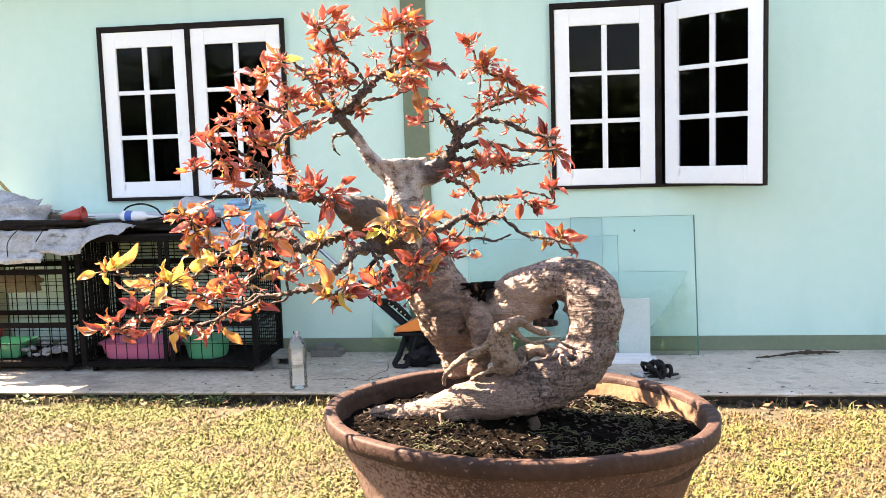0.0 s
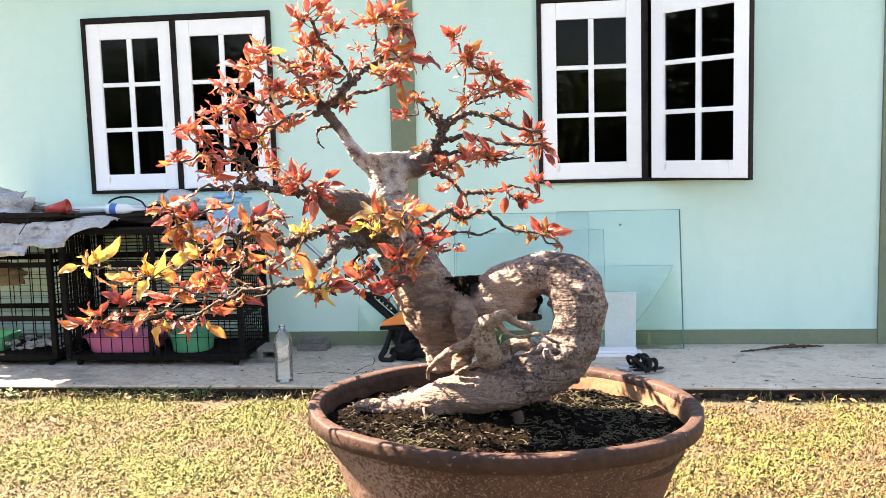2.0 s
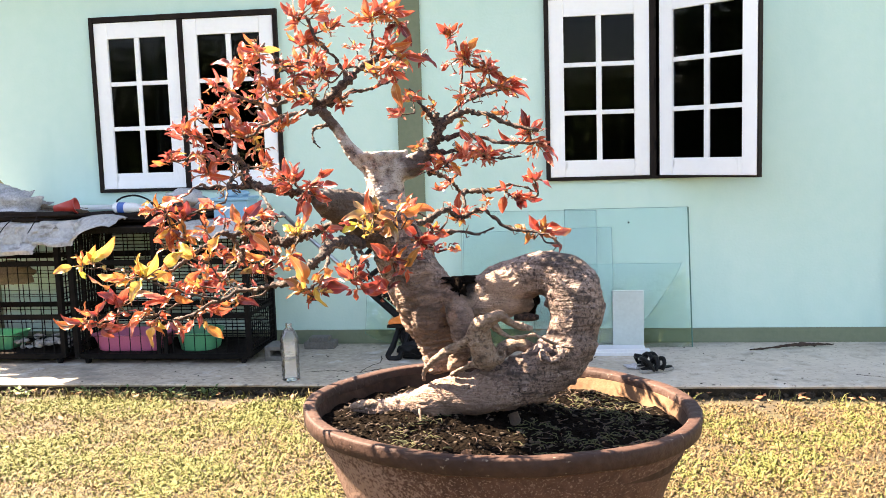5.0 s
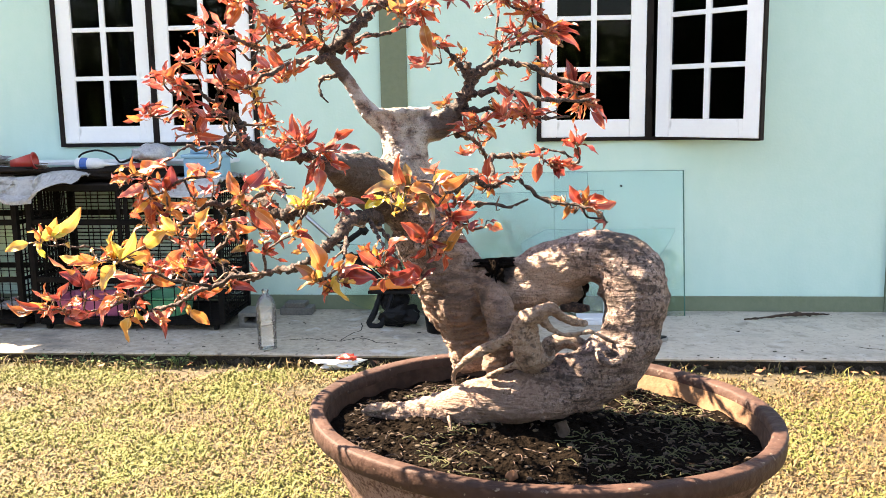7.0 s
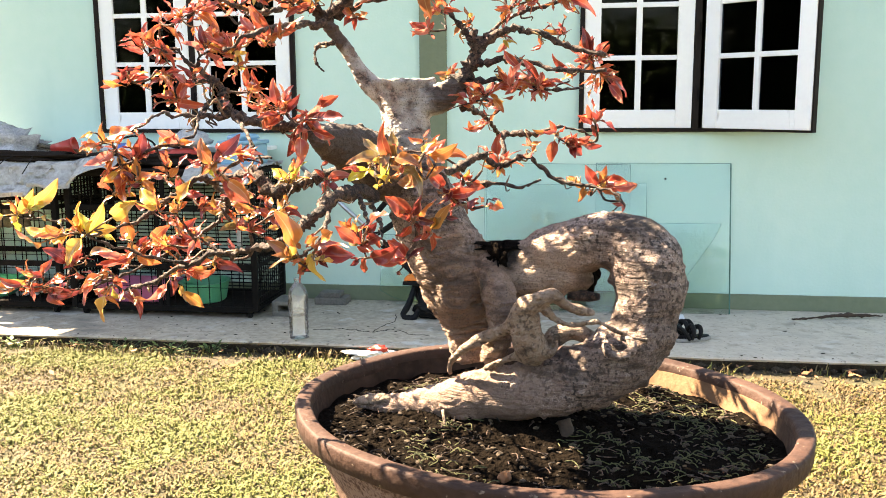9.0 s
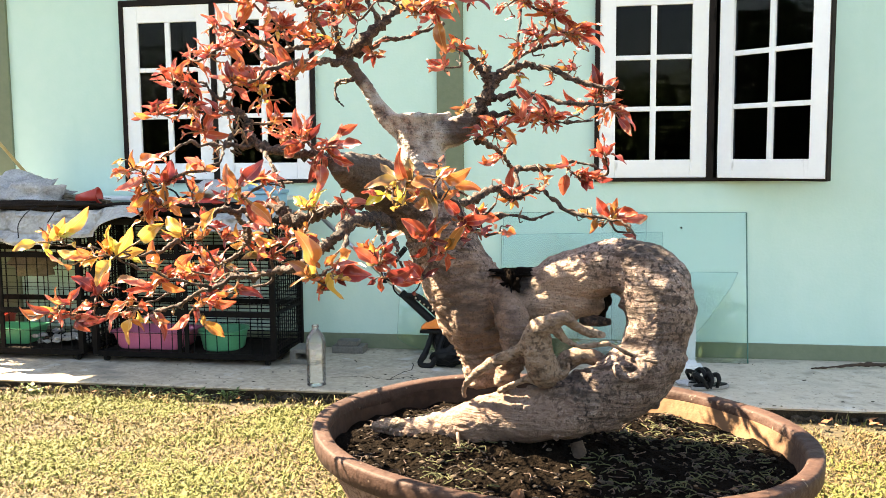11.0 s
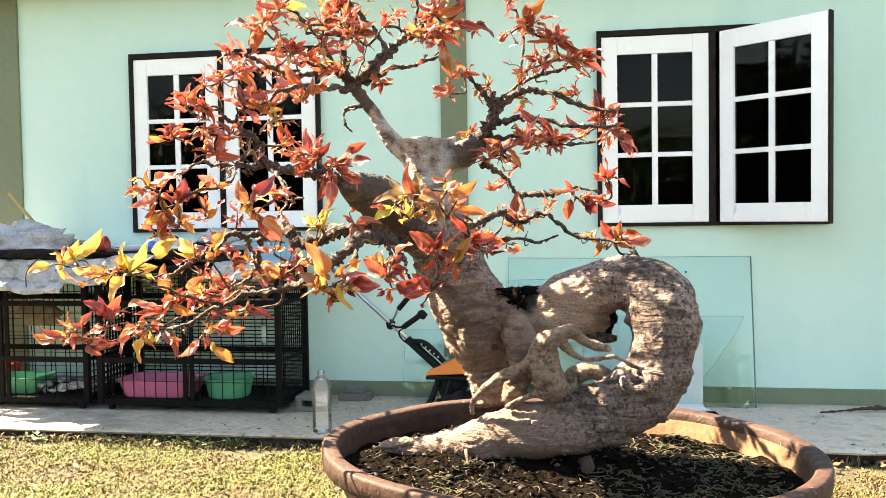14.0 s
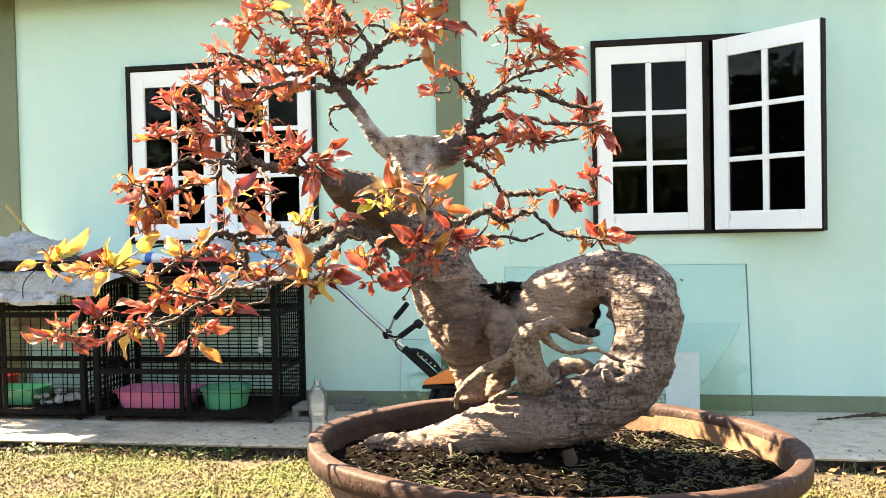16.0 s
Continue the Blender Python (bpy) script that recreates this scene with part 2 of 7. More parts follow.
def weathered_top(m, colour, z0, z1):
    """Dry silvery bark towards the sawn top, broken up by noise."""
    nt = m.node_tree
    b = nt.nodes["Principled BSDF"]
    old = b.inputs["Base Color"].links[0].from_socket
    tc = nt.nodes.new("ShaderNodeTexCoord")
    sep = nt.nodes.new("ShaderNodeSeparateXYZ")
    nt.links.new(tc.outputs["Object"], sep.inputs["Vector"])
    mr = nt.nodes.new("ShaderNodeMapRange")
    mr.inputs["From Min"].default_value, mr.inputs["From Max"].default_value = z0, z1
    nt.links.new(sep.outputs["Z"], mr.inputs["Value"])
    ns = nt.nodes.new("ShaderNodeTexNoise")
    ns.inputs["Scale"].default_value, ns.inputs["Detail"].default_value = 45, 7
    nt.links.new(tc.outputs["Object"], ns.inputs["Vector"])
    n2 = nt.nodes.new("ShaderNodeMapRange")
    n2.inputs["From Min"].default_value, n2.inputs["From Max"].default_value = 0.36, 0.54
    nt.links.new(ns.outputs["Fac"], n2.inputs["Value"])
    mul = nt.nodes.new("ShaderNodeMath")
    mul.operation = "MULTIPLY"
    nt.links.new(mr.outputs["Result"], mul.inputs[0])
    nt.links.new(n2.outputs["Result"], mul.inputs[1])
    mix = nt.nodes.new("ShaderNodeMix")
    mix.data_type = "RGBA"
    mix.inputs["B"].default_value = (*colour, 1)
    nt.links.new(mul.outputs[0], mix.inputs["Factor"])
    nt.links.new(old, mix.inputs["A"])
    nt.links.new(mix.outputs["Result"], b.inputs["Base Color"])


def tone_patch(m, colour, at, size, most, stretch=(1, 1, 1), ragged=1.6):
    """A ragged-edged patch of tone: stains, or painted light and shade."""
    nt = m.node_tree
    b = nt.nodes["Principled BSDF"]
    old = b.inputs["Base Color"].links[0].from_socket
    tc = nt.nodes.new("ShaderNodeTexCoord")
    dist = nt.nodes.new("ShaderNodeVectorMath")
    dist.operation = "DISTANCE"
    dist.inputs[1].default_value = at
    nt.links.new(tc.outputs["Object"], dist.inputs[0])
    ns = nt.nodes.new("ShaderNodeTexNoise")
    ns.inputs["Scale"].default_value, ns.inputs["Detail"].default_value = 38, 8
    mp = nt.nodes.new("ShaderNodeMapping")
    mp.inputs["Scale"].default_value = stretch
    nt.links.new(tc.outputs["Object"], mp.inputs["Vector"])
    nt.links.new(mp.outputs["Vector"], ns.inputs["Vector"])
    add = nt.nodes.new("ShaderNodeMath")
    add.operation = "MULTIPLY_ADD"
    add.inputs[1].default_value = size * ragged
    nt.links.new(ns.outputs["Fac"], add.inputs[0])
    nt.links.new(dist.outputs["Value"], add.inputs[2])
    mr = nt.nodes.new("ShaderNodeMapRange")
    mr.inputs["From Min"].default_value, mr.inputs["From Max"].default_value = size * (1.2 + ragged / 2), size * (0.6 + ragged / 2)
    mr.inputs["To Max"].default_value = most
    nt.links.new(add.outputs[0], mr.inputs["Value"])
    mix = nt.nodes.new("ShaderNodeMix")
    mix.data_type = "RGBA"
    mix.inputs["B"].default_value = (*colour, 1)
    nt.links.new(mr.outputs["Result"], mix.inputs["Factor"])
    nt.links.new(old, mix.inputs["A"])
    nt.links.new(mix.outputs["Result"], b.inputs["Base Color"])


# Dark stripes paint shade into the bark's wrinkles.
overlay(BARK, (0.024, 0.013, 0.009), 26, 0.53, 0.60, (0.6, 0.6, 3.4), most=0.7)
weathered_top(BARK, (0.44, 0.40, 0.365), 1.19, 1.27)
# Brown lower trunk, raised in tone to paint the light on it.
tone_patch(BARK, (0.340, 0.208, 0.142), (-0.185, 1.68, 1.000), 0.13, 0.70)
# Dark bands deepen the lower trunk's wrinkles with painted shade.
tone_patch(BARK, (0.026, 0.014, 0.009), (-0.185, 1.67, 0.985), 0.065, 0.45, (0.8, 0.8, 2.8), 5.0)
tone_patch(BARK, (0.026, 0.014, 0.009), (-0.225, 1.70, 1.080), 0.050, 0.45, (0.8, 0.8, 2.8), 5.0)
# Dark spots paint shade down the crevice beside the root rib.
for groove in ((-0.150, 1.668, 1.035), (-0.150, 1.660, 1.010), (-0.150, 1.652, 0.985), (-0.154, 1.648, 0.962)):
    tone_patch(BARK, (0.014, 0.008, 0.006), groove, 0.013, 0.85)
# Lighter arch underside: light painted into the bark colour.
tone_patch(BARK, (0.400, 0.275, 0.205), (-0.06, 1.68, 1.045), 0.075, 0.65)
tone_patch(BARK, (0.022, 0.014, 0.011), (0.065, 1.67, 1.140), 0.045, 0.9)
# Black patch paints the dark of the hollow into the bark.
tone_patch(BARK, (0.006, 0.004, 0.003), (-0.122, 1.695, 1.078), 0.026, 0.97)
# Darker bark of the cut limb, deepened to paint leaf shade on it.
tone_patch(BARK, (0.050, 0.032, 0.024), (-0.345, 1.635, 1.235), 0.105, 0.95)
tone_patch(BARK, (0.050, 0.032, 0.024), (-0.325, 1.72, 1.210), 0.065, 0.93)
tone_patch(BARK, (0.060, 0.036, 0.027), (-0.208, 1.775, 1.312), 0.040, 0.9)
tone_patch(BARK, (0.062, 0.036, 0.026), (-0.402, 1.80, 1.410), 0.042, 0.92)
overlay(BARK, (0.055, 0.034, 0.025), 6, 0.49, 0.64, (1, 1, 1.4), most=0.55)
overlay(BARK, (0.020, 0.013, 0.010), 420, 0.56, 0.63, most=0.5)
# Paler patch paints sunlight on the pot's right inner wall.
tone_patch(INNERCLAY, (0.158, 0.092, 0.054), (0.18, 1.84, 0.85), 0.17, 0.9, (1, 1, 1), 1.2)
overlay(INNERCLAY, (0.045, 0.026, 0.016), 11, 0.54, 0.72, most=0.8)
for smooth in ((-0.29, 1.64, 0.85), (-0.22, 1.63, 0.86), (-0.15, 1.61, 0.87), (-0.08, 1.59, 0.885)):
    tone_patch(BARK, (0.210, 0.134, 0.100), smooth, 0.055, 0.60)
tone_patch(POTSIDE, (0.270, 0.180, 0.142), (-0.34, 1.44, 0.70), 0.17, 0.65, (4.5, 4.5, 4.5), 4.0)
# Lighter area paints the stronger light at the apron's right end.
tone_patch(CONCRETE, (0.640, 0.570, 0.480), (1.3, 5.2, 0.06), 1.0, 0.45, (0.08, 0.08, 0.08), 1.0)
overlay(CONCRETE, (0.210, 0.178, 0.145), 9, 0.55, 0.72, most=0.6)
overlay(CONCRETE, (0.160, 0.135, 0.110), 48, 0.62, 0.70, most=0.7)
TANBARK = bark("tan_root_bark", (0.285, 0.195, 0.143), (0.170, 0.108, 0.076), (0.03, 0.018, 0.012), (0.30, 0.24, 0.19), (0.7, 0.7, 1.2), 0.6)
# Pale specks here also paint the sunlit edges of the branches.
TWIG = bark("dark_branch_bark", (0.064, 0.033, 0.024), (0.022, 0.011, 0.008), (0.0035, 0.0025, 0.002), (0.190, 0.122, 0.092), (0.62, 0.62, 0.62), 0.9)
HOLLOW = material("black_hollow_fill", (0.004, 0.003, 0.0027), (0.012, 0.009, 0.007), 60, 0.6, 0.95, 1.0, 120, spec=0.03)


def leaf_material(name, base, other, back):
    """Thin glossy leaf: pale midrib, tone that differs from leaf to leaf, light shining through."""
    m = bpy.data.materials.new(name)
    m.use_nodes = True
    nt = m.node_tree
    b = nt.nodes["Principled BSDF"]
    tc = nt.nodes.new("ShaderNodeTexCoord")
    info = nt.nodes.new("ShaderNodeObjectInfo")
    isle = nt.nodes.new("ShaderNodeNewGeometry")
    rnd = nt.nodes.new("ShaderNodeMath")
    rnd.operation = "ADD"
    nt.links.new(info.outputs["Random"], rnd.inputs[0])
    nt.links.new(isle.outputs["Random Per Island"], rnd.inputs[1])
    frac = nt.nodes.new("ShaderNodeMath")
    frac.operation = "FRACT"
    nt.links.new(rnd.outputs[0], frac.inputs[0])
    ns = nt.nodes.new("ShaderNodeTexNoise")
    ns.inputs["Scale"].default_value, ns.inputs["Detail"].default_value = 60.0, 4
    nt.links.new(isle.outputs["Position"], ns.inputs["Vector"])
    avg = nt.nodes.new("ShaderNodeMath")
    avg.operation = "MULTIPLY_ADD"
    avg.inputs[1].default_value = 1.5
    nt.links.new(ns.outputs["Fac"], avg.inputs[0])
    half = nt.nodes.new("ShaderNodeMath")
    half.operation = "MULTIPLY_ADD"
    half.inputs[1].default_value, half.inputs[2].default_value = 1.0, -0.75
    nt.links.new(frac.outputs[0], half.inputs[0])
    nt.links.new(half.outputs[0], avg.inputs[2])
    mix = nt.nodes.new("ShaderNodeMix")
    mix.data_type = "RGBA"
    mix.inputs["A"].default_value, mix.inputs["B"].default_value = (*base, 1), (*other, 1)
    uv = nt.nodes.new("ShaderNodeUVMap")
    sep = nt.nodes.new("ShaderNodeSeparateXYZ")
    nt.links.new(uv.outputs["UV"], sep.inputs["Vector"])
    along = nt.nodes.new("ShaderNodeMath")
    along.operation = "MULTIPLY_ADD"
    along.inputs[1].default_value = 0.7
    nt.links.new(sep.outputs["Y"], along.inputs[0])
    nt.links.new(avg.outputs[0], along.inputs[2])
    shift = nt.nodes.new("ShaderNodeMath")
    shift.operation = "SUBTRACT"
    shift.inputs[1].default_value = 0.35
    shift.use_clamp = True
    nt.links.new(along.outputs[0], shift.inputs[0])
    nt.links.new(shift.outputs[0], mix.inputs["Factor"])
    off = nt.nodes.new("ShaderNodeMath")
    off.operation = "SUBTRACT"
    off.inputs[1].default_value = 0.5
    nt.links.new(sep.outputs["X"], off.inputs[0])
    ab = nt.nodes.new("ShaderNodeMath")
    ab.operation = "ABSOLUTE"
    nt.links.new(off.outputs[0], ab.inputs[0])
    rib = nt.nodes.new("ShaderNodeMapRange")
    rib.inputs["From Min"].default_value, rib.inputs["From Max"].default_value = 0.05, 0.015
    rib.inputs["To Max"].default_value = 0.6
    nt.links.new(ab.outputs[0], rib.inputs["Value"])
    mix2 = nt.nodes.new("ShaderNodeMix")
    mix2.data_type = "RGBA"
    mix2.inputs["B"].default_value = (*back, 1)
    nt.links.new(rib.outputs["Result"], mix2.inputs["Factor"])
    nt.links.new(mix.outputs["Result"], mix2.inputs["A"])
    rim = nt.nodes.new("ShaderNodeMapRange")
    rim.inputs["From Min"].default_value, rim.inputs["From Max"].default_value = 0.36, 0.50
    rim.inputs["To Max"].default_value = 0.55
    nt.links.new(ab.outputs[0], rim.inputs["Value"])
    mix3 = nt.nodes.new("ShaderNodeMix")
    mix3.data_type = "RGBA"
    mix3.inputs["B"].default_value = (*back, 1)
    nt.links.new(rim.outputs["Result"], mix3.inputs["Factor"])
    nt.links.new(mix2.outputs["Result"], mix3.inputs["A"])
    nt.links.new(mix3.outputs["Result"], b.inputs["Base Color"])
    b.inputs["Roughness"].default_value = 0.34
    b.inputs["Specular IOR Level"].default_value = 0.35
    b.inputs["Coat Weight"].default_value, b.inputs["Coat Roughness"].default_value = 0.8, 0.17
    wave = nt.nodes.new("ShaderNodeTexWave")
    wave.inputs["Scale"].default_value, wave.inputs["Distortion"].default_value = 3.2, 1.0
    wave.bands_direction = "Y"
    nt.links.new(uv.outputs["UV"], wave.inputs["Vector"])
    bp = nt.nodes.new("ShaderNodeBump")
    bp.inputs["Strength"].default_value, bp.inputs["Distance"].default_value = 0.10, 0.001
    nt.links.new(wave.outputs["Fac"], bp.inputs["Height"])
    nt.links.new(bp.outputs["Normal"], b.inputs["Normal"])
    tr = nt.nodes.new("ShaderNodeBsdfTranslucent")
    bright = nt.nodes.new("ShaderNodeHueSaturation")
    bright.inputs["Saturation"].default_value, bright.inputs["Value"].default_value = 0.95, 1.05
    nt.links.new(mix.outputs["Result"], bright.inputs["Color"])
    nt.links.new(bright.outputs["Color"], tr.inputs["Color"])
    ms = nt.nodes.new("ShaderNodeMixShader")
    ms.inputs["Fac"].default_value = 0.36
    nt.links.new(b.outputs["BSDF"], ms.inputs[1])
    nt.links.new(tr.outputs["BSDF"], ms.inputs[2])
    nt.links.new(ms.outputs["Shader"], nt.nodes["Material Output"].inputs["Surface"])
    return m


LEAF = {
    "red": leaf_material("red_leaf", (0.240, 0.024, 0.015), (0.420, 0.070, 0.030), (0.640, 0.300, 0.160)),
    "orange": leaf_material("orange_leaf", (0.500, 0.155, 0.030), (0.390, 0.065, 0.028), (0.680, 0.420, 0.190)),
    "yellow": leaf_material("yellow_leaf", (0.560, 0.380, 0.060), (0.520, 0.230, 0.050), (0.700, 0.540, 0.230)),
    "lime": leaf_material("yellow_green_leaf", (0.540, 0.490, 0.050), (0.360, 0.380, 0.060), (0.640, 0.580, 0.230)),
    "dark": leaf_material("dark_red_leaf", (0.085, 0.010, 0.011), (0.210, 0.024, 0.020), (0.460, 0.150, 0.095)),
    "olive": leaf_material("olive_brown_leaf", (0.155, 0.118, 0.036), (0.240, 0.085, 0.036), (0.400, 0.290, 0.115)),
    "amber": leaf_material("amber_leaf", (0.430, 0.175, 0.030), (0.270, 0.075, 0.026), (0.600, 0.370, 0.150)),
    "pink": leaf_material("pink_red_leaf", (0.500, 0.140, 0.095), (0.390, 0.066, 0.052), (0.700, 0.440, 0.300)),
}


# ---- mesh helpers ----
def mesh_of(name, bm, mat, smooth=False):
    me = bpy.data.meshes.new(name)
    bm.to_mesh(me)
    bm.free()
    for m in (mat if isinstance(mat, (list, tuple)) else [mat]):
        me.materials.append(m)
    if smooth:
        me.shade_smooth()
    return me


def thing(name, label, category, group="", kind="", at=(0, 0, 0)):
    e = new(name)
    e.location = at
    return tagged(e, label, category, group, kind)


def solo(name, bm, mat, label, category, group="", kind="", smooth=False):
    return tagged(new(name, mesh_of(name, bm, mat, smooth)), label, category, group, kind)


def part(name, bm, mat, parent, label="", smooth=False):
    ob = new(name, mesh_of(name, bm, mat, smooth))
    ob.parent = parent
    return tagged(ob, label)


def box(bm, x0, x1, y0, y1, z0, z1, bevel=0.0, m=None):
    r = bmesh.ops.create_cube(bm, size=1.0, matrix=Matrix.LocRotScale(((x0 + x1) / 2, (y0 + y1) / 2, (z0 + z1) / 2), None, (x1 - x0, y1 - y0, z1 - z0)))
    vs = r["verts"]
    if bevel:
        es = list({e for v in vs for e in v.link_edges})
        out = bmesh.ops.bevel(bm, geom=es, offset=bevel, segments=2, affect="EDGES", profile=0.6)
        vs = list({v for f in out["faces"] for v in f.verts} | {v for v in vs if v.is_valid})
    if m:
        bmesh.ops.transform(bm, matrix=m, verts=vs)
    return bm


def boxed(*a, **k):
    return box(bmesh.new(), *a, **k)


def rod(bm, a, b, r, sides=8, r2=None):
    a, b = Vector(a), Vector(b)
    d = b - a
    m = Matrix.Translation((a + b) / 2) @ d.to_track_quat("Z", "Y").to_matrix().to_4x4()
    bmesh.ops.create_cone(bm, cap_ends=True, segments=sides, radius1=r, radius2=r if r2 is None else r2, depth=d.length, matrix=m)
    return bm


def glide(points, per):
    """Catmull-Rom through tuples of any length."""
    p = [np.array(q, float) for q in points]
    p = [2 * p[0] - p[1]] + p + [2 * p[-1] - p[-2]]
    out = []
    for i in range(1, len(p) - 2):
        for k in range(per):
            u = k / per
            out.append(0.5 * (2 * p[i] + (p[i + 1] - p[i - 1]) * u + (2 * p[i - 1] - 5 * p[i] + 4 * p[i + 1] - p[i + 2]) * u * u + (3 * p[i] - p[i - 1] - 3 * p[i + 1] + p[i + 2]) * u ** 3))
    out.append(p[-2])
    return out


def tube(bm, points, per=6, sides=12, rough=0.0, rough_scale=20.0, knobs=0.0, wander=0.0, rings=0.0):
    """A stem through (x, y, z, radius) with an uneven surface."""
    path = glide(points, per)
    c = [Vector(q[:3]) for q in path]
    if wander:
        for i in range(1, len(c) - 1):
            c[i] += noise.noise_vector(c[i] * 60) * wander
    side = Vector((0.3, -1, 0.2))
    loops = []
    for i, q in enumerate(path):
        d = (c[min(i + 1, len(c) - 1)] - c[max(i - 1, 0)]).normalized()
        side = (side - d * side.dot(d)).normalized()
        up = d.cross(side)
        rad = max(q[3], 0.0008)
        if knobs:
            rad *= 1 + knobs * noise.noise(c[i] * 90)
        if rings:
            rad *= 1 + rings * (1 if i % 2 else -1)
        vs = []
        for k in range(sides):
            a = 2 * math.pi * k / sides
            w = side * math.cos(a) + up * math.sin(a)
            f = 1 + (rough * noise.noise((c[i] + w * rad) * rough_scale) if rough else 0)
            vs.append(bm.verts.new(c[i] + w * rad * f))
        loops.append(vs)
    for a, b in zip(loops, loops[1:]):
        for k in range(sides):
            bm.faces.new((a[k], a[(k + 1) % sides], b[(k + 1) % sides], b[k]))
    bm.faces.new(loops[0][::-1])
    bm.faces.new(loops[-1])
    return bm


def lathe(bm, profile, segs=32, sx=1.0, sy=1.0, m=None, hoop=False):
    """Rings of (radius, height), capped, or closed into a hoop; a ring may carry its own stretch as (rx, ry, height)."""
    rings = []
    for p in profile:
        rx, ry, z = (p[0] * sx, p[0] * sy, p[1]) if len(p) == 2 else p
        rings.append([bm.verts.new((m or Matrix()) @ Vector((rx * math.cos(2 * math.pi * k / segs), ry * math.sin(2 * math.pi * k / segs), z))) for k in range(segs)])
    for a, b in zip(rings, rings[1:] + (rings[:1] if hoop else [])):
        for k in range(segs):
            bm.faces.new((a[k], a[(k + 1) % segs], b[(k + 1) % segs], b[k]))
    if not hoop:
        bm.faces.new(rings[0][::-1])
        bm.faces.new(rings[-1])
    bmesh.ops.recalc_face_normals(bm, faces=bm.faces)
    return bm


def sheet(bm, nx, ny, fn):
    """A curved sheet from fn(u, v) -> point, one face thick."""
    g = [[bm.verts.new(fn(i / nx, j / ny)) for i in range(nx + 1)] for j in range(ny + 1)]
    for j in range(ny):
        for i in range(nx):
            bm.faces.new((g[j][i], g[j][i + 1], g[j + 1][i + 1], g[j + 1][i]))
    return bm


def thicken(bm, t):
    bmesh.ops.recalc_face_normals(bm, faces=bm.faces)
    bmesh.ops.solidify(bm, geom=bm.faces[:], thickness=t)
    return bm


def lump(bm, at, size, seed, rough=0.25, sub=3, scale=6.0):
    r = bmesh.ops.create_icosphere(bm, subdivisions=sub, radius=1.0)
    for v in r["verts"]:
        k = 1 + rough * noise.noise(v.co * scale * 0.3 + Vector((seed * 7.3, 0, 0))) + 0.4 * rough * noise.noise(v.co * scale + Vector((0, seed * 3.1, 0)))
        v.co = Vector(at) + Vector((v.co.x * size[0], v.co.y * size[1], v.co.z * size[2])) * k
    return bm


# ---- the house ----
WALL_Y, SLAB_Z = 5.80, 0.06
L0, L1, R0, R1 = -3.01, -1.725, -0.01, 1.30      # outer edges of the two window frames
TOP, LOW = 2.268, 1.108
CEIL = 2.87
bm = bmesh.new()
for x0, x1, z0, z1 in ((-3.97, L0, -0.1, CEIL), (L0, L1, -0.1, LOW), (L0, L1, TOP, CEIL), (L1, R0, -0.1, CEIL), (R0, R1, -0.1, LOW), (R0, R1, TOP, CEIL), (R1, 2.9, -0.1, CEIL)):
    box(bm, x0, x1, WALL_Y, WALL_Y + 0.12, z0, z1)
bmesh.ops.remove_doubles(bm, verts=bm.verts, dist=0.0005)
solo("wall_front", bm, MINT, "mint green painted plaster house wall", "wall", kind="structure")
for x0, x1 in ((-0.955, -0.793), (-3.99, -3.81), (2.075, 2.29)):
    solo("pillar", boxed(x0, x1, WALL_Y - 0.022, WALL_Y + 0.1, SLAB_Z, CEIL, 0.003), OLIVE, "olive green painted pillar set in the mint wall", "pillar", "wall pillars", "structure")
for x0, x1 in ((-3.81, -0.955), (-0.793, 2.075)):
    solo("baseboard", boxed(x0, x1, WALL_Y - 0.014, WALL_Y + 0.05, SLAB_Z, 0.153, 0.003), OLIVE, "olive green painted band along the wall foot", "baseboard", "wall foot bands", "structure")
# Unseen inner room, closed in so the panes look dark.
bm = bmesh.new()
for b in ((-3.99, 2.9, 9.3, 9.4, -0.1, CEIL), (-4.09, -3.99, 5.95, 9.4, -0.1, CEIL), (2.9, 3.0, 5.8, 9.4, -0.1, CEIL)):
    box(bm, *b)
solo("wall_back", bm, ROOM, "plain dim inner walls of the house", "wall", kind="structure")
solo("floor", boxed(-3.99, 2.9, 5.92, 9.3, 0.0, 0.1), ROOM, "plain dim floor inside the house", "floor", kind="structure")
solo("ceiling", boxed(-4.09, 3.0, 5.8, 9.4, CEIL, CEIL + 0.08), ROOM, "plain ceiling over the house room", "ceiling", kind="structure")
# Unseen roof, added; its eave and left end set the apron's shadow.
bm = bmesh.new()
for k in range(57):
    x = -5.30 + k * 0.152
    rod(bm, (x, 5.48, CEIL - 0.085), (x, 9.8, CEIL + 1.0), 0.09, 8)
solo("roof", bm, ROOF, "unseen grey corrugated roof, its eave placed to shade the apron", "roof", kind="structure")
solo("wall_recess", boxed(-6.5, -4.09, 6.75, 6.85, -0.1, CEIL), BRICKISH, "dark brick wall set back beside the house", "wall", kind="structure")


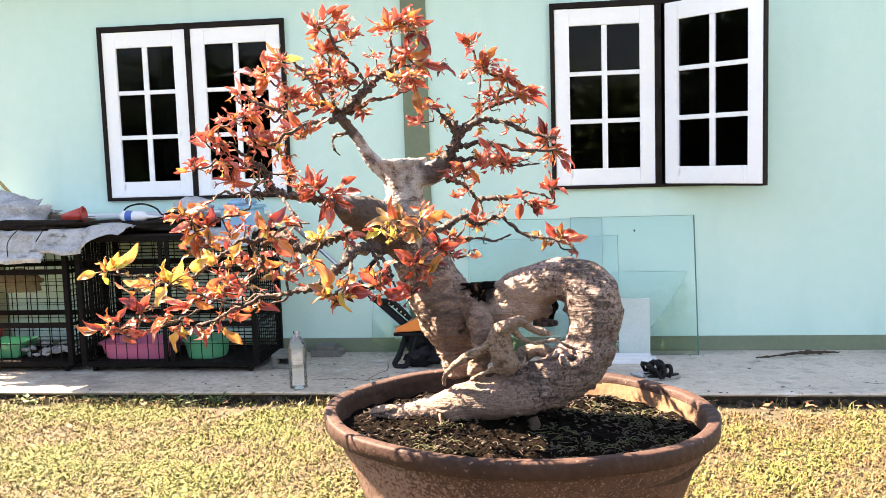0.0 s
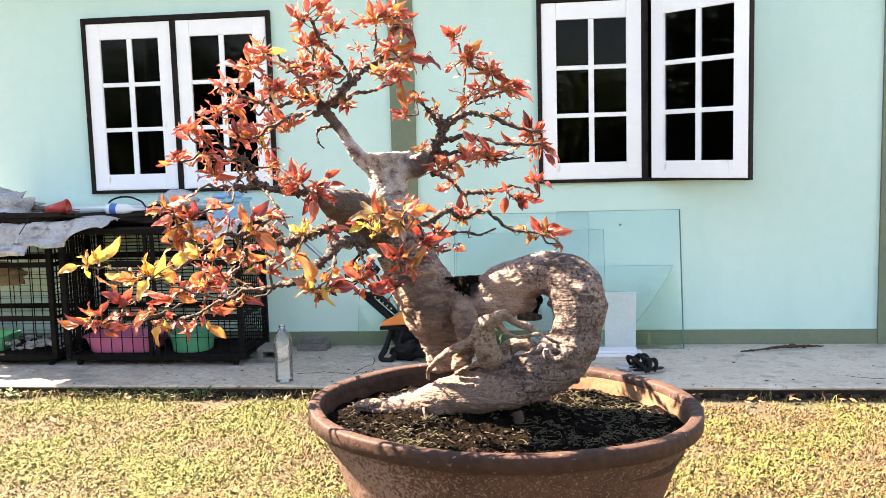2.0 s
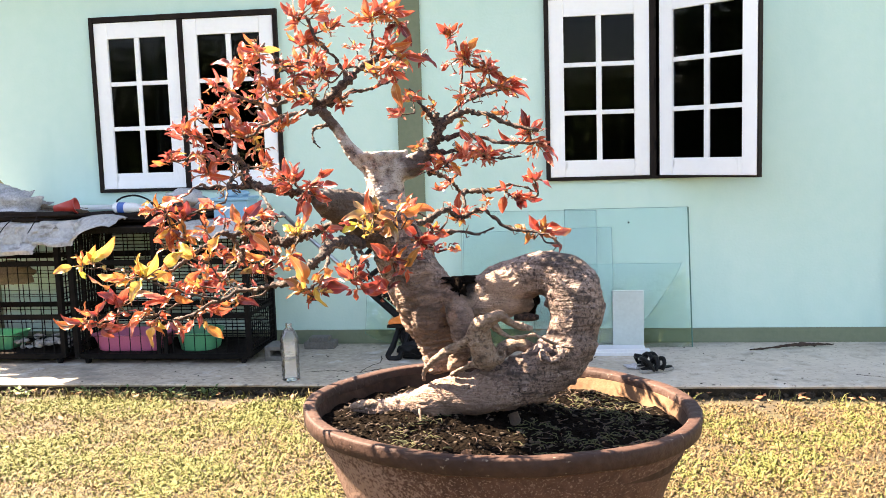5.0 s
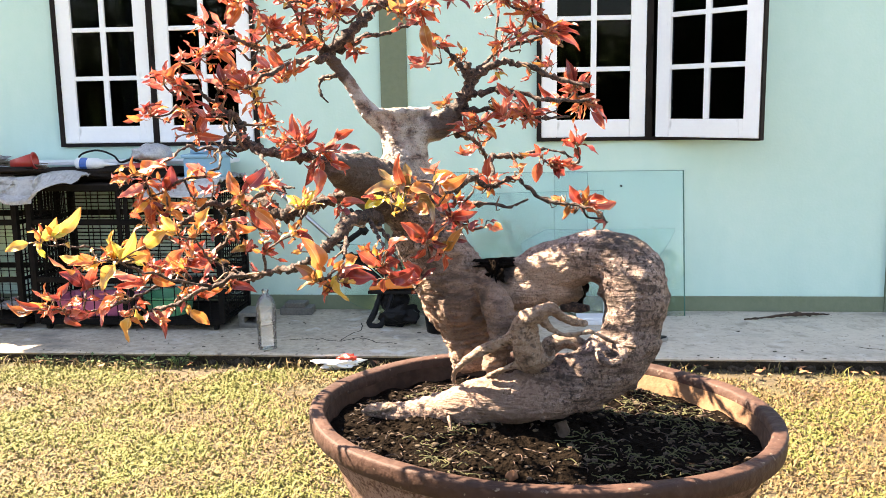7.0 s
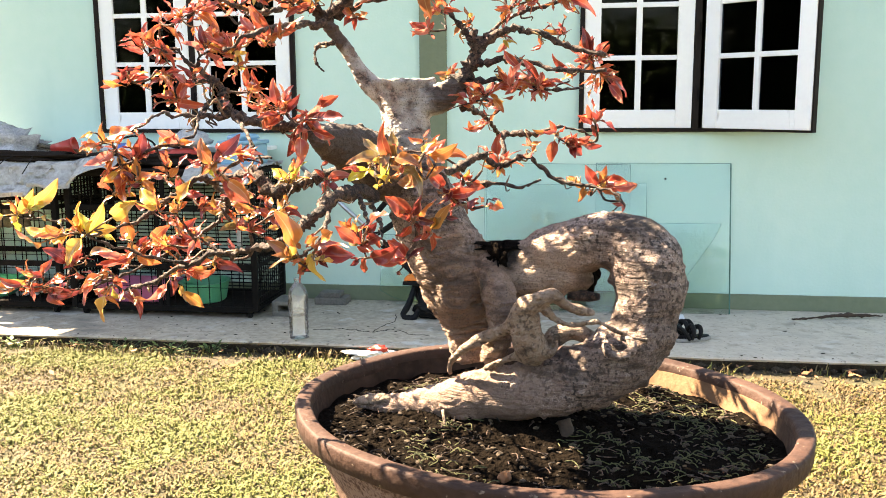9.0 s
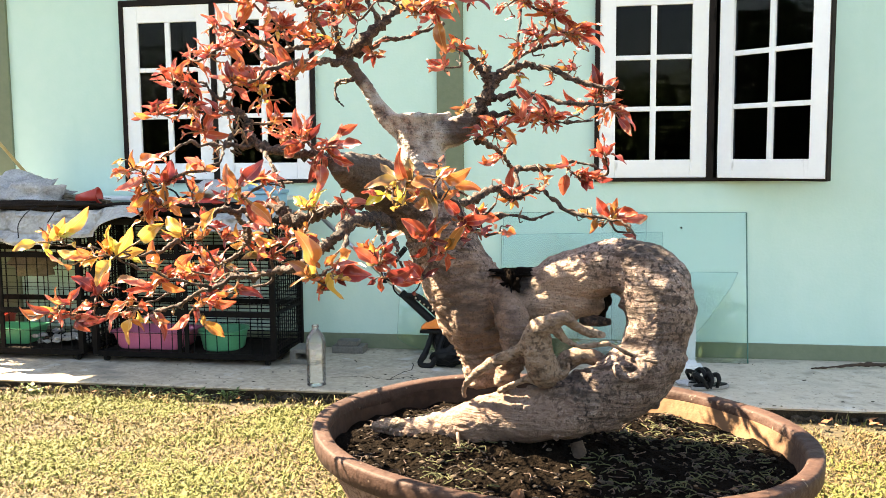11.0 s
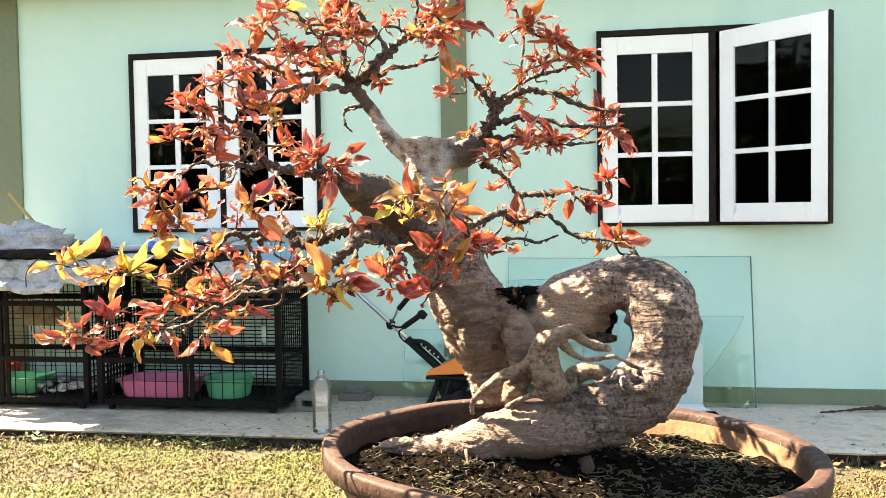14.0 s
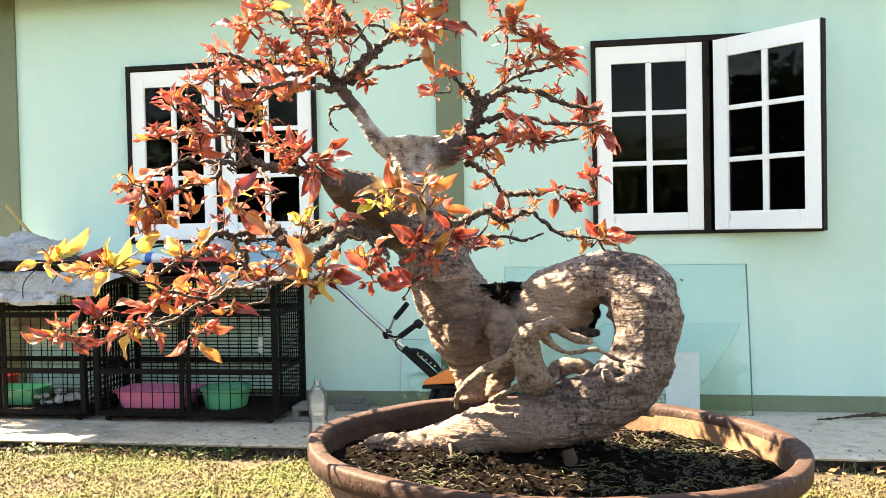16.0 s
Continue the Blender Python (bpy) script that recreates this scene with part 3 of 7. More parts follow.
# ---- windows ----
def sash(parent, m, w, h, dark_edge=False):
    """A white glazed leaf, two by three panes, hinge edge at x = 0, outer face towards -y."""
    st, top, bot, d = 0.092, 0.105, 0.105, 0.038
    bm = bmesh.new()
    for b in ((0, st, 0, d, 0, h), (w - st, w, 0, d, 0, h), (st, w - st, 0.002, d - 0.002, 0, bot), (st, w - st, 0.002, d - 0.002, h - top, h)):
        box(bm, *b, bevel=0.004)
    s = part("sash", bm, WHITE, parent, "white painted wooden casement leaf")
    s.matrix_local = m
    gw, gh = w - 2 * st, h - top - bot
    bars = bmesh.new()
    box(bars, w / 2 - 0.017, w / 2 + 0.017, 0.004, d - 0.006, bot, h - top, 0.004)
    for k in (1, 2):
        z = bot + gh * k / 3
        box(bars, st, w - st, 0.006, d - 0.008, z - 0.014, z + 0.014, 0.004)
    part("glazing_bars", bars, WHITE, s)
    # Thin dark strips along the leaf's free side and bottom.
    if dark_edge:
        part("edge_strip", boxed(w + 0.0005, w + 0.011, 0.006, d + 0.006, -0.012, h + 0.004, 0.002), DARKWOOD, s, "dark strip along the free edge")
        part("edge_strip", boxed(0, w, 0.004, d, -0.013, -0.0005, 0.002), DARKWOOD, s)
    pane = None
    for i in range(2):
        for j in range(3):
            x0, z0 = st + gw / 2 * i, bot + gh / 3 * j
            if pane is None:
                pane = mesh_of("pane", boxed(0, gw / 2, 0, 0.004, 0, gh / 3), PANE)
            p = new("pane", pane)
            p.parent = s
            tilt = random.uniform(-0.25, 0.25)
            p.matrix_local = pose(x0, 0.018, z0, random.uniform(-0.2, 0.2), 0, tilt)
            p.visible_shadow = False
    return s


def window(name, x0, x1, mid, leaves, label):
    w = thing(name, label, "window", "house windows", "structure", (0, 0, 0))
    f, y0, y1 = 0.026, WALL_Y - 0.03, WALL_Y + 0.11
    bm = bmesh.new()
    for b in ((x0, x0 + f, y0, y1, LOW, TOP), (x1 - f, x1, y0, y1, LOW, TOP), (x0 + f, x1 - f, y0 + 0.002, y1, TOP - 0.034, TOP), (x0 + f, x1 - f, y0 + 0.002, y1, LOW, LOW + 0.02), (mid - 0.018, mid + 0.018, y0 + 0.004, y1 - 0.02, LOW + 0.02, TOP - 0.034)):
        box(bm, *b, bevel=0.003)
    part("window_frame", bm, DARKWOOD, w, "dark brown stained window frame")
    for m, lw in leaves:
        sash(w, m, lw, TOP - LOW - 0.06, lw > 0.64)
    for x in (mid,):
        for z in (1.32, 1.69, 2.06):
            part("hinge", rod(bmesh.new(), (x + 0.012, y0 - 0.004, z - 0.035), (x + 0.012, y0 - 0.004, z + 0.035), 0.006), BLACK_IRON, w)
    return w


yl = WALL_Y - 0.018
window("window_1", L0, L1, -2.383, [(pose(-2.983, yl, LOW + 0.022), 0.586), (pose(-2.364, yl, LOW + 0.022), 0.608)], "white casement window with twelve panes, both leaves shut")
window("window_2", R0, R1, 0.655, [(pose(0.018, yl, LOW + 0.022), 0.616), (pose(0.690, WALL_Y - 0.045, LOW + 0.022, 0, 0, -42), 0.655)], "white casement window with one leaf standing ajar")
bm = bmesh.new()
sheet(bm, 60, 2, lambda u, v: Vector((-2.70 + u * 0.34, 6.02 + 0.025 * math.sin(u * 44), 1.0 + 1.4 * v)))
solo("curtain", thicken(bm, 0.004), CURTAIN, "pale folded curtain hanging behind the window", "curtain", smooth=True)

# ---- ground ----
GROUND_Z = 0.0
bm = bmesh.new()
xs = [-300, -60, -15, -9] + [-6 + 0.15 * k for k in range(81)] + [9, 15, 60, 300]
ys = [-300, -60, -15, -6] + [0.0 + 0.15 * k for k in range(36)] + [5.45, 6, 9, 15, 60, 300]
grid = [[bm.verts.new((x, y, GROUND_Z + (0.012 * noise.noise(Vector((x * 1.3, y * 1.3, 0))) + 0.006 * noise.noise(Vector((x * 5, y * 5, 3))) if abs(x) < 7 and 0 <= y < 4.7 else -0.006))) for x in xs] for y in ys]
for a, b in zip(grid, grid[1:]):
    for i in range(len(xs) - 1):
        bm.faces.new((a[i], a[i + 1], b[i + 1], b[i]))
solo("ground", bm, LAWN, "dry yellowish lawn ground with bare patches", "lawn", kind="structure", smooth=True)

bm = bmesh.new()
FRONT = 4.755
n = 150
def slab_edge(x):
    return FRONT + 0.012 * noise.noise(Vector((x * 2.2, 0, 0))) + 0.006 * noise.noise(Vector((x * 11, 4, 0)))
cols = []
for i in range(n + 1):
    x = -9 + 15 * i / n
    y = slab_edge(x)
    cols.append([bm.verts.new((x, y + 0.06, -0.12)), bm.verts.new((x, y + 0.006 + 0.008 * noise.noise(Vector((x * 8, 1, 1))), SLAB_Z - 0.018)), bm.verts.new((x, y, SLAB_Z - 0.008)), bm.verts.new((x, y + 0.010, SLAB_Z)), bm.verts.new((x, 5.3, SLAB_Z)), bm.verts.new((x, 5.81, SLAB_Z))])
for a, b in zip(cols, cols[1:]):
    for k in range(5):
        bm.faces.new((a[k], b[k], b[k + 1], a[k + 1]))
# Lower front faces go dark, painting the shade under the slab's lip.
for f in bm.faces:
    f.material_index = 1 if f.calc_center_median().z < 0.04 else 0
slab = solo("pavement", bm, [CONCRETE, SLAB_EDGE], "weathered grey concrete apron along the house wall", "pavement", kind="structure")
bm = bmesh.new()
for i in range(260):
    x = random.uniform(-4.2, 3.2)
    lump(bm, (x, slab_edge(x) - random.uniform(0.0, 0.035), 0.004), (random.uniform(0.012, 0.04), random.uniform(0.01, 0.02), random.uniform(0.012, 0.032)), i, 0.5, 1)
solo("earth_edge", bm, SLAB_EDGE, "dark crumbled earth along the concrete edge", "soil", kind="stuff")


def blades(count, x0, x1, y0, y1, h0, h1, mats, dens, seed, lean=0.9):
    """Short grass as single bent blades, joined."""
    rng = np.random.default_rng(seed)
    verts, faces, idx = [], [], []
    while len(faces) < count * 2:
        x, y = rng.uniform(x0, x1), rng.uniform(y0, y1)
        g = noise.noise(Vector((x * 2.3, y * 2.3, 9))) + 0.5 * noise.noise(Vector((x * 8, y * 8, 5)))
        if dens(x, y, g) < rng.random():
            continue
        h, a, w = rng.uniform(h0, h1), rng.uniform(0, 6.283), rng.uniform(0.0020, 0.0050)
        ln = rng.uniform(0.25, lean) * h * 1.4
        dx, dy = math.cos(a), math.sin(a)
        z = 0.012 * noise.noise(Vector((x * 1.3, y * 1.3, 0))) - 0.004
        k = len(verts)
        verts += [(x - dy * w, y + dx * w, z), (x + dy * w, y - dx * w, z), (x + dx * ln * 0.4 + dy * w * 0.8, y + dy * ln * 0.4 - dx * w * 0.8, z + h * 0.65), (x + dx * ln * 0.4 - dy * w * 0.8, y + dy * ln * 0.4 + dx * w * 0.8, z + h * 0.65), (x + dx * ln, y + dy * ln, z + h * rng.uniform(0.6, 1.0))]
        faces += [(k, k + 1, k + 2, k + 3), (k + 3, k + 2, k + 4)]
        mi = 0 if rng.random() < 0.50 - 1.3 * g + 0.05 * x else 1
        if rng.random() < 0.19 + 0.13 * x - 0.3 * g:
            mi = 2
        idx += [mi, mi]
    me = bpy.data.meshes.new("grass")
    me.from_pydata(verts, [], faces)
    for m in mats:
        me.materials.append(m)
    me.polygons.foreach_set("material_index", idx)
    return me


def blade_material(name, base, other):
    m = material(name, base, other, 20, 0.6, 0.75)
    nt = m.node_tree
    g = nt.nodes.new("ShaderNodeNewGeometry")
    mr = node_of(m, "ShaderNodeMapRange")
    nt.links.new(g.outputs["Random Per Island"], mr.inputs["Value"])
    mr.inputs["From Min"].default_value, mr.inputs["From Max"].default_value = 0.0, 1.0
    return m


STRAW = blade_material("straw_grass", (0.152, 0.107, 0.034), (0.080, 0.055, 0.018))
GRASS = blade_material("green_grass", (0.086, 0.099, 0.017), (0.125, 0.122, 0.026))
BROWNG = blade_material("dead_grass", (0.076, 0.043, 0.017), (0.116, 0.072, 0.027))
tagged(new("grass", blades(150000, -5.2, 4.6, 0.2, 4.72, 0.010, 0.032, (STRAW, GRASS, BROWNG), lambda x, y, g: (0.75 + 0.9 * g) * (1.0 if y < 4.60 + 0.1 * g else 0.12) * min(1.0, (5.2 - abs(x + 0.3)) / 1.6, 0.35 + y * 0.35), 3)), "short dry straw-coloured lawn grass with green patches", "grass", kind="stuff")
tagged(new("grass_sward", blades(120000, -3.9, 3.3, 1.6, 4.73, 0.008, 0.024, (STRAW, GRASS, BROWNG), lambda x, y, g: (0.85 + 0.8 * g) * (1.0 if y < 4.60 + 0.1 * g else 0.12) * min(1.0, (x + 3.9) / 1.3, (3.3 - x) / 1.3, (y - 1.6) / 1.4), 8, 1.6)), "matted short lawn grass, yellowed with green patches", "grass", kind="stuff")
tagged(new("grass_tufts", blades(800, -3.4, 3.0, 4.60, 4.76, 0.02, 0.065, (GRASS, STRAW, GRASS), lambda x, y, g: 0.3 + 1.2 * g - 0.12 * x, 5)), "straggling green weeds along the concrete edge", "grass", kind="stuff")


# ---- animal cages on the apron ----
def cage(x0, x1, label, rows, wire):
    """An iron cage on casters; rows and wire set how dense its back mesh is."""
    y0, y1, z0, z1 = 5.22, 5.70, 0.105, 0.905
    c = thing("wire_cage", label, "cage", "wire cages", at=(0, 0, 0))
    t = 0.032
    for x in (x0, x1):
        for y in (y0, y1):
            part("post", boxed(x - t / 2, x + t / 2, y - t / 2, y + t / 2, z0, z1, 0.002), BLACK_IRON, c)
    for z in (z0 + 0.008, 0.362, 0.70, z1 - 0.008):
        for y in (y0, y1):
            part("rail", boxed(x0 + t / 2, x1 - t / 2, y - 0.011, y + 0.011, z - 0.016, z + 0.016, 0.002), BLACK_IRON, c)
        for x in (x0, x1):
            part("rail", boxed(x - 0.008, x + 0.008, y0 + t / 2, y1 - t / 2, z - 0.010, z + 0.010, 0.002), BLACK_IRON, c)
    mx = (x0 + x1) / 2
    for x in (mx - 0.022, mx + 0.022):
        part("door_stile", boxed(x - 0.013, x + 0.013, y0 - 0.006, y0 + 0.008, z0 + 0.02, z1 - 0.02, 0.002), BLACK_IRON, c)
    for name, fixed, lo, hi in (("front_mesh", y0, x0, x1), ("back_mesh", y1 - 0.012, x0, x1)):
        bm = bmesh.new()
        k = int((hi - lo) / 0.034)
        for i in range(1, k):
            x = lo + (hi - lo) * i / k
            if name == "front_mesh" and i % 2:
                continue
            if name == "back_mesh" and i % 4:
                continue
            box(bm, x - 0.0022, x + 0.0022, fixed - 0.0022, fixed + 0.0022, z0, z1)
        for i in range(1, rows if name == "back_mesh" else 6):
            z = z0 + (z1 - z0) * i / (rows if name == "back_mesh" else 6)
            h = wire if name == "back_mesh" else 0.0015
            box(bm, lo, hi, fixed + 0.002, fixed + 0.005, z - h, z + h)
        part(name, bm, BLACK_IRON, c)
    for x in (x0, x1):
        bm = bmesh.new()
        for i in range(1, 13):
            y = y0 + (y1 - y0) * i / 13
            box(bm, x - 0.003, x + 0.003, y - 0.003, y + 0.003, z0, z1)
        for i in range(1, 22):
            z = z0 + (z1 - z0) * i / 22
            box(bm, x + 0.002, x + 0.007, y0, y1, z - 0.0028, z + 0.0028)
        part("side_mesh", bm, BLACK_IRON, c)
    part("tray", boxed(x0 + 0.02, x1 - 0.02, y0 + 0.02, y1 - 0.02, z0 + 0.004, z0 + 0.018, 0.003), DARKCLOTH, c, "dirty black metal tray")
    part("top_board", boxed(x0 - 0.005, x1 + 0.005, y0 - 0.01, y1 + 0.01, z1, z1 + 0.012, 0.002), DARKCLOTH, c)
    for x in (x0 + 0.05, x1 - 0.05):
        for y in (y0 + 0.03, y1 - 0.03):
            w = part("caster", boxed(x - 0.016, x + 0.016, y - 0.012, y + 0.012, SLAB_Z + 0.036, z0 + 0.002, 0.003), BLACK_IRON, c)
            part("wheel", rod(bmesh.new(), (x - 0.011, y, SLAB_Z + 0.024), (x + 0.011, y, SLAB_Z + 0.024), 0.024, 14), BLACK_PL, w)
    return c


cage(-2.94, -1.825, "black iron wire cage on casters, holding plastic tubs", 34, 0.0034)
cage(-4.12, -3.03, "black iron wire cage on casters under grey sheets", 18, 0.0016)


def tub(name, cx, cy, z, rx, ry, h, mat, label, group, corner=8):
    """An open tapering plastic tub with a lip and ribs."""
    t = thing(name, label, "tub", group)
    m = Matrix.Translation((cx, cy, z))
    bm = bmesh.new()
    lathe(bm, [(rx * 0.80, ry * 0.80, 0), (rx * 0.84, ry * 0.84, h * 0.06), (rx * 0.97, ry * 0.97, h * 0.94), (rx * 0.97 - 0.006, ry * 0.97 - 0.006, h * 0.94), (rx * 0.80, ry * 0.80, 0.008)], 44, m=m)
    for v in bm.verts:
        q = v.co - Vector((cx, cy, z))
        a = math.atan2(q.y / ry, q.x / rx)
        k = 1 / max(abs(math.cos(a)) ** corner + abs(math.sin(a)) ** corner, 0.05) ** (1 / corner)
        v.co.x, v.co.y = cx + q.x * k, cy + q.y * k
    body = part("body", bm, mat, t, smooth=False)
    bm = bmesh.new()
    lathe(bm, [(rx * 0.965, ry * 0.965, h * 0.91), (rx * 1.03, ry * 1.03, h * 0.90), (rx * 1.04, ry * 1.04, h), (rx * 0.95, ry * 0.95, h), (rx * 0.95, ry * 0.95, h * 0.93)], 44, m=m, hoop=True)
    for v in bm.verts:
        q = v.co - Vector((cx, cy, z))
        a = math.atan2(q.y / ry, q.x / rx)
        k = 1 / max(abs(math.cos(a)) ** corner + abs(math.sin(a)) ** corner, 0.05) ** (1 / corner)
        v.co.x, v.co.y = cx + q.x * k, cy + q.y * k
    part("lip", bm, mat, body)
    return t


tub("pink_tub", -2.650, 5.42, 0.123, 0.242, 0.14, 0.108, PINK, "pink rectangular plastic tub inside the wire cage", "cage tubs")
tub("green_tub", -2.215, 5.42, 0.123, 0.140, 0.15, 0.118, GREEN_PL, "round green plastic tub inside the wire cage", "cage tubs", 2.4)
tub("green_tub", -3.62, 5.44, 0.123, 0.17, 0.12, 0.10, GREEN_PL, "shallow green plastic tub inside the cage", "cage tubs")
tub("red_tub", -3.87, 5.58, 0.123, 0.11, 0.09, 0.15, RED_PL, "red plastic tub at the back of the cage", "cage tubs")
bm = bmesh.new()
for i in range(34):
    lump(bm, (-3.26 + random.uniform(-0.17, 0.17), 5.40 + random.uniform(-0.1, 0.12), 0.135 + random.uniform(0, 0.05)), (random.uniform(0.015, 0.04), random.uniform(0.015, 0.03), random.uniform(0.01, 0.022)), i, 0.6, 1)
solo("litter_heap", bm, PALEBAG, "heap of crumpled pale scraps on the cage tray", "litter", kind="stuff")
solo("tag_card", boxed(-2.095, -2.059, 5.650, 5.656, 0.413, 0.513, 0.002), WHITE_PL, "small white card tied inside the cage", "card")
bm = bmesh.new()
lump(bm, (-3.55, 5.55, 0.60), (0.16, 0.05, 0.07), 4, 0.5, 3)
solo("hanging_cloth", bm, BROWNSACK, "brown cloth slung inside the cage", "cloth", smooth=True)


def drape(u, v, x0, x1, front, back, z, fall, seed):
    """A stiff sheet lying flat, bent over the front edge and flaring out as it hangs."""
    x = x0 + (x1 - x0) * u
    s = v * (back - front + fall)
    wave = 0.010 * noise.noise(Vector((x * 5, v * 4, seed))) + 0.004 * noise.noise(Vector((x * 16, v * 12, seed)))
    crease = 0.016 * max(0.0, 0.10 - abs(noise.noise(Vector((x * 5 + 9, v * 6, seed * 1.7))))) / 0.10
    crease += 0.010 * max(0.0, 0.08 - abs(noise.noise(Vector((x * 9, v * 11 + 4, seed * 2.3))))) / 0.08
    if s < fall:
        k = 1 - s / fall
        drop = fall * (1 + 0.16 * noise.noise(Vector((x * 5, seed, 0))) - 0.10 * abs(u - 0.5))
        out = 0.085 * k ** 1.5 + 0.022 * k * math.sin(u * 9 + seed) + wave + crease + 0.026 * math.exp(-((k - 0.84) / 0.10) ** 2) - 0.016 * math.exp(-((k - 0.60) / 0.05) ** 2)
        return Vector((x + wave, front - 0.014 - out, z - drop * (k - 0.14 * k * k)))
    return Vector((x, front + (s - fall), z + wave * 1.6 - crease + 0.012))


for x0, x1, z, fall, seed in ((-4.06, -3.72, 0.953, 0.19, 2.0), (-3.745, -3.40, 0.958, 0.205, 3.4), (-3.425, -3.10, 0.952, 0.215, 6.1), (-3.115, -2.86, 0.960, 0.17, 9.3)):
    bm = sheet(bmesh.new(), 48, 44, lambda u, v: drape(u, v, x0, x1, 5.20, 5.72, z, fall, seed))
    solo("grey_sheet", thicken(bm, 0.003), GREYCLOTH, "creased grimy grey sheet hanging over the cage front", "sheet", "grey sheets", smooth=False)
bm = sheet(bmesh.new(), 44, 30, lambda u, v: drape(u, v, -2.875, -2.60, 5.20, 5.72, 0.955 + 0.025 * math.sin(u * 3.1), 0.03 + 0.12 * (1 - u) ** 1.6, 5.0))
solo("grey_sheet", thicken(bm, 0.003), GREYCLOTH, "torn arched end of a grey sheet on the cage", "sheet", "grey sheets", smooth=False)
bm = sheet(bmesh.new(), 50, 30, lambda u, v: drape(u, v, -2.2, -1.80, 5.20, 5.72, 0.928, 0.09, 8.0))
solo("grey_sheet", thicken(bm, 0.003), GREYCLOTH, "grey sheet hanging over the cage corner", "sheet", "grey sheets", smooth=False)
solo("cord", tube(bmesh.new(), [(-3.33, 5.10, 0.80, 0.003), (-3.34, 5.13, 0.90, 0.003), (-3.28, 5.19, 0.985, 0.003), (-3.20, 5.28, 1.0, 0.003), (-3.13, 5.19, 0.985, 0.003), (-3.15, 5.12, 0.90, 0.003)], 6, 6), BLACK_PL, "thin black cord lying over the grey sheet", "cord", smooth=True)
bm = lump(bmesh.new(), (-2.55, 5.46, 0.962), (0.52, 0.16, 0.045), 3, 0.4, 4)
solo("dark_cloth", bm, DARKCLOTH, "dark folded cloth lying on the cage", "bundle", smooth=True)
bm = lump(bmesh.new(), (-3.30, 5.265, 0.990), (0.46, 0.07, 0.030), 14, 0.5, 4)
solo("dark_sack", bm, DARKCLOTH, "flattened dark brown sack under the red cup", "sack", smooth=True)
bm = lump(bmesh.new(), (-3.52, 5.43, 1.02), (0.30, 0.19, 0.150), 6, 0.5, 4, 9)
solo("plastic_bag", bm, PALEBAG, "bulging pale plastic bag on the cage", "bag", smooth=True)
bm = lump(bmesh.new(), (-3.92, 5.42, 0.985), (0.17, 0.2, 0.11), 9, 0.4, 4, 9)
solo("brown_sack", bm, BROWNSACK, "brown mesh sack slumped on the cage", "sack", smooth=True)
solo("white_board", boxed(-3.36, -1.85, 5.55, 5.76, 1.008, 1.030, 0.004), WHITE_PL, "long white plastic board lying on the cages", "board")

broom = thing("hand_broom", "hand broom with a yellow bamboo handle", "broom")
part("handle", tube(bmesh.new(), [(-3.78, 5.60, 1.38, 0.010), (-3.55, 5.53, 1.18, 0.011), (-3.40, 5.48, 1.075, 0.012)], 5, 8), BAMBOO, broom)
part("binding", tube(bmesh.new(), [(-3.43, 5.49, 1.10, 0.018), (-3.35, 5.46, 1.07, 0.026), (-3.27, 5.44, 1.045, 0.022)], 4, 10, 0.2, 60), BLACK_PL, broom)
bm = bmesh.new()
for k in range(40):
    a, r = random.uniform(0, 6.28), random.uniform(0, 0.02)
    rod(bm, (-3.28, 5.44 + r * math.cos(a), 1.045 + r * math.sin(a)), (-2.92 + random.uniform(-0.06, 0.03), 5.40 + 3 * r * math.cos(a), 1.005 + 1.2 * r * math.sin(a)), 0.0022, 4)
part("bristles", bm, BROWNSACK, broom)

cup = thing("red_cup", "red plastic cup lying on its side", "cup")
m = pose(-3.10, 5.36, 1.025, 0, 80, 8)
cup_body = part("body", lathe(bmesh.new(), [(0.030, 0), (0.046, 0.135), (0.043, 0.135), (0.027, 0.004)], 24, m=m), RED_PL, cup, smooth=True)
part("rim", lathe(bmesh.new(), [(0.046, 0.128), (0.051, 0.13), (0.051, 0.138), (0.043, 0.138)], 24, m=m, hoop=True), RED_PL, cup_body)

gun = thing("spray_bottle", "white and blue plastic bottle with a nozzle", "bottle")
m = pose(-2.72, 5.40, 1.028, 0, 92, -4)
gun_body = part("body", lathe(bmesh.new(), [(0.030, 0), (0.034, 0.006), (0.034, 0.13), (0.024, 0.16), (0.012, 0.175), (0.012, 0.19)], 20, m=m), WHITE_PL, gun, smooth=True)
part("band", lathe(bmesh.new(), [(0.0345, 0.03), (0.0352, 0.03), (0.0352, 0.075), (0.0345, 0.075)], 20, m=m, hoop=True), BLUE_DK, gun_body, "blue printed band")
part("nozzle", lathe(bmesh.new(), [(0.012, 0.188), (0.010, 0.20), (0.004, 0.25)], 12, m=m), WHITE_PL, gun)
bm = bmesh.new()
tube(bm, [(-2.75, 5.44, 1.0, 0.006), (-2.72, 5.45, 1.075, 0.006), (-2.62, 5.46, 1.10, 0.006), (-2.52, 5.45, 1.07, 0.006), (-2.47, 5.43, 1.03, 0.006), (-2.40, 5.42, 1.045, 0.009), (-2.33, 5.42, 1.03, 0.009)], 6, 8)
solo("cable_loop", bm, BLACK_PL, "loop of black rubber cable on the cage", "cable", smooth=True)
bm = lump(bmesh.new(), (-2.33, 5.40, 1.005), (0.13, 0.05, 0.022), 5, 0.5, 3)
solo("red_rag", bm, RED_PL, "red rag lying on the dark cloth", "rag", smooth=True)
box_t = thing("blue_box", "translucent light blue plastic box with a lid", "box")
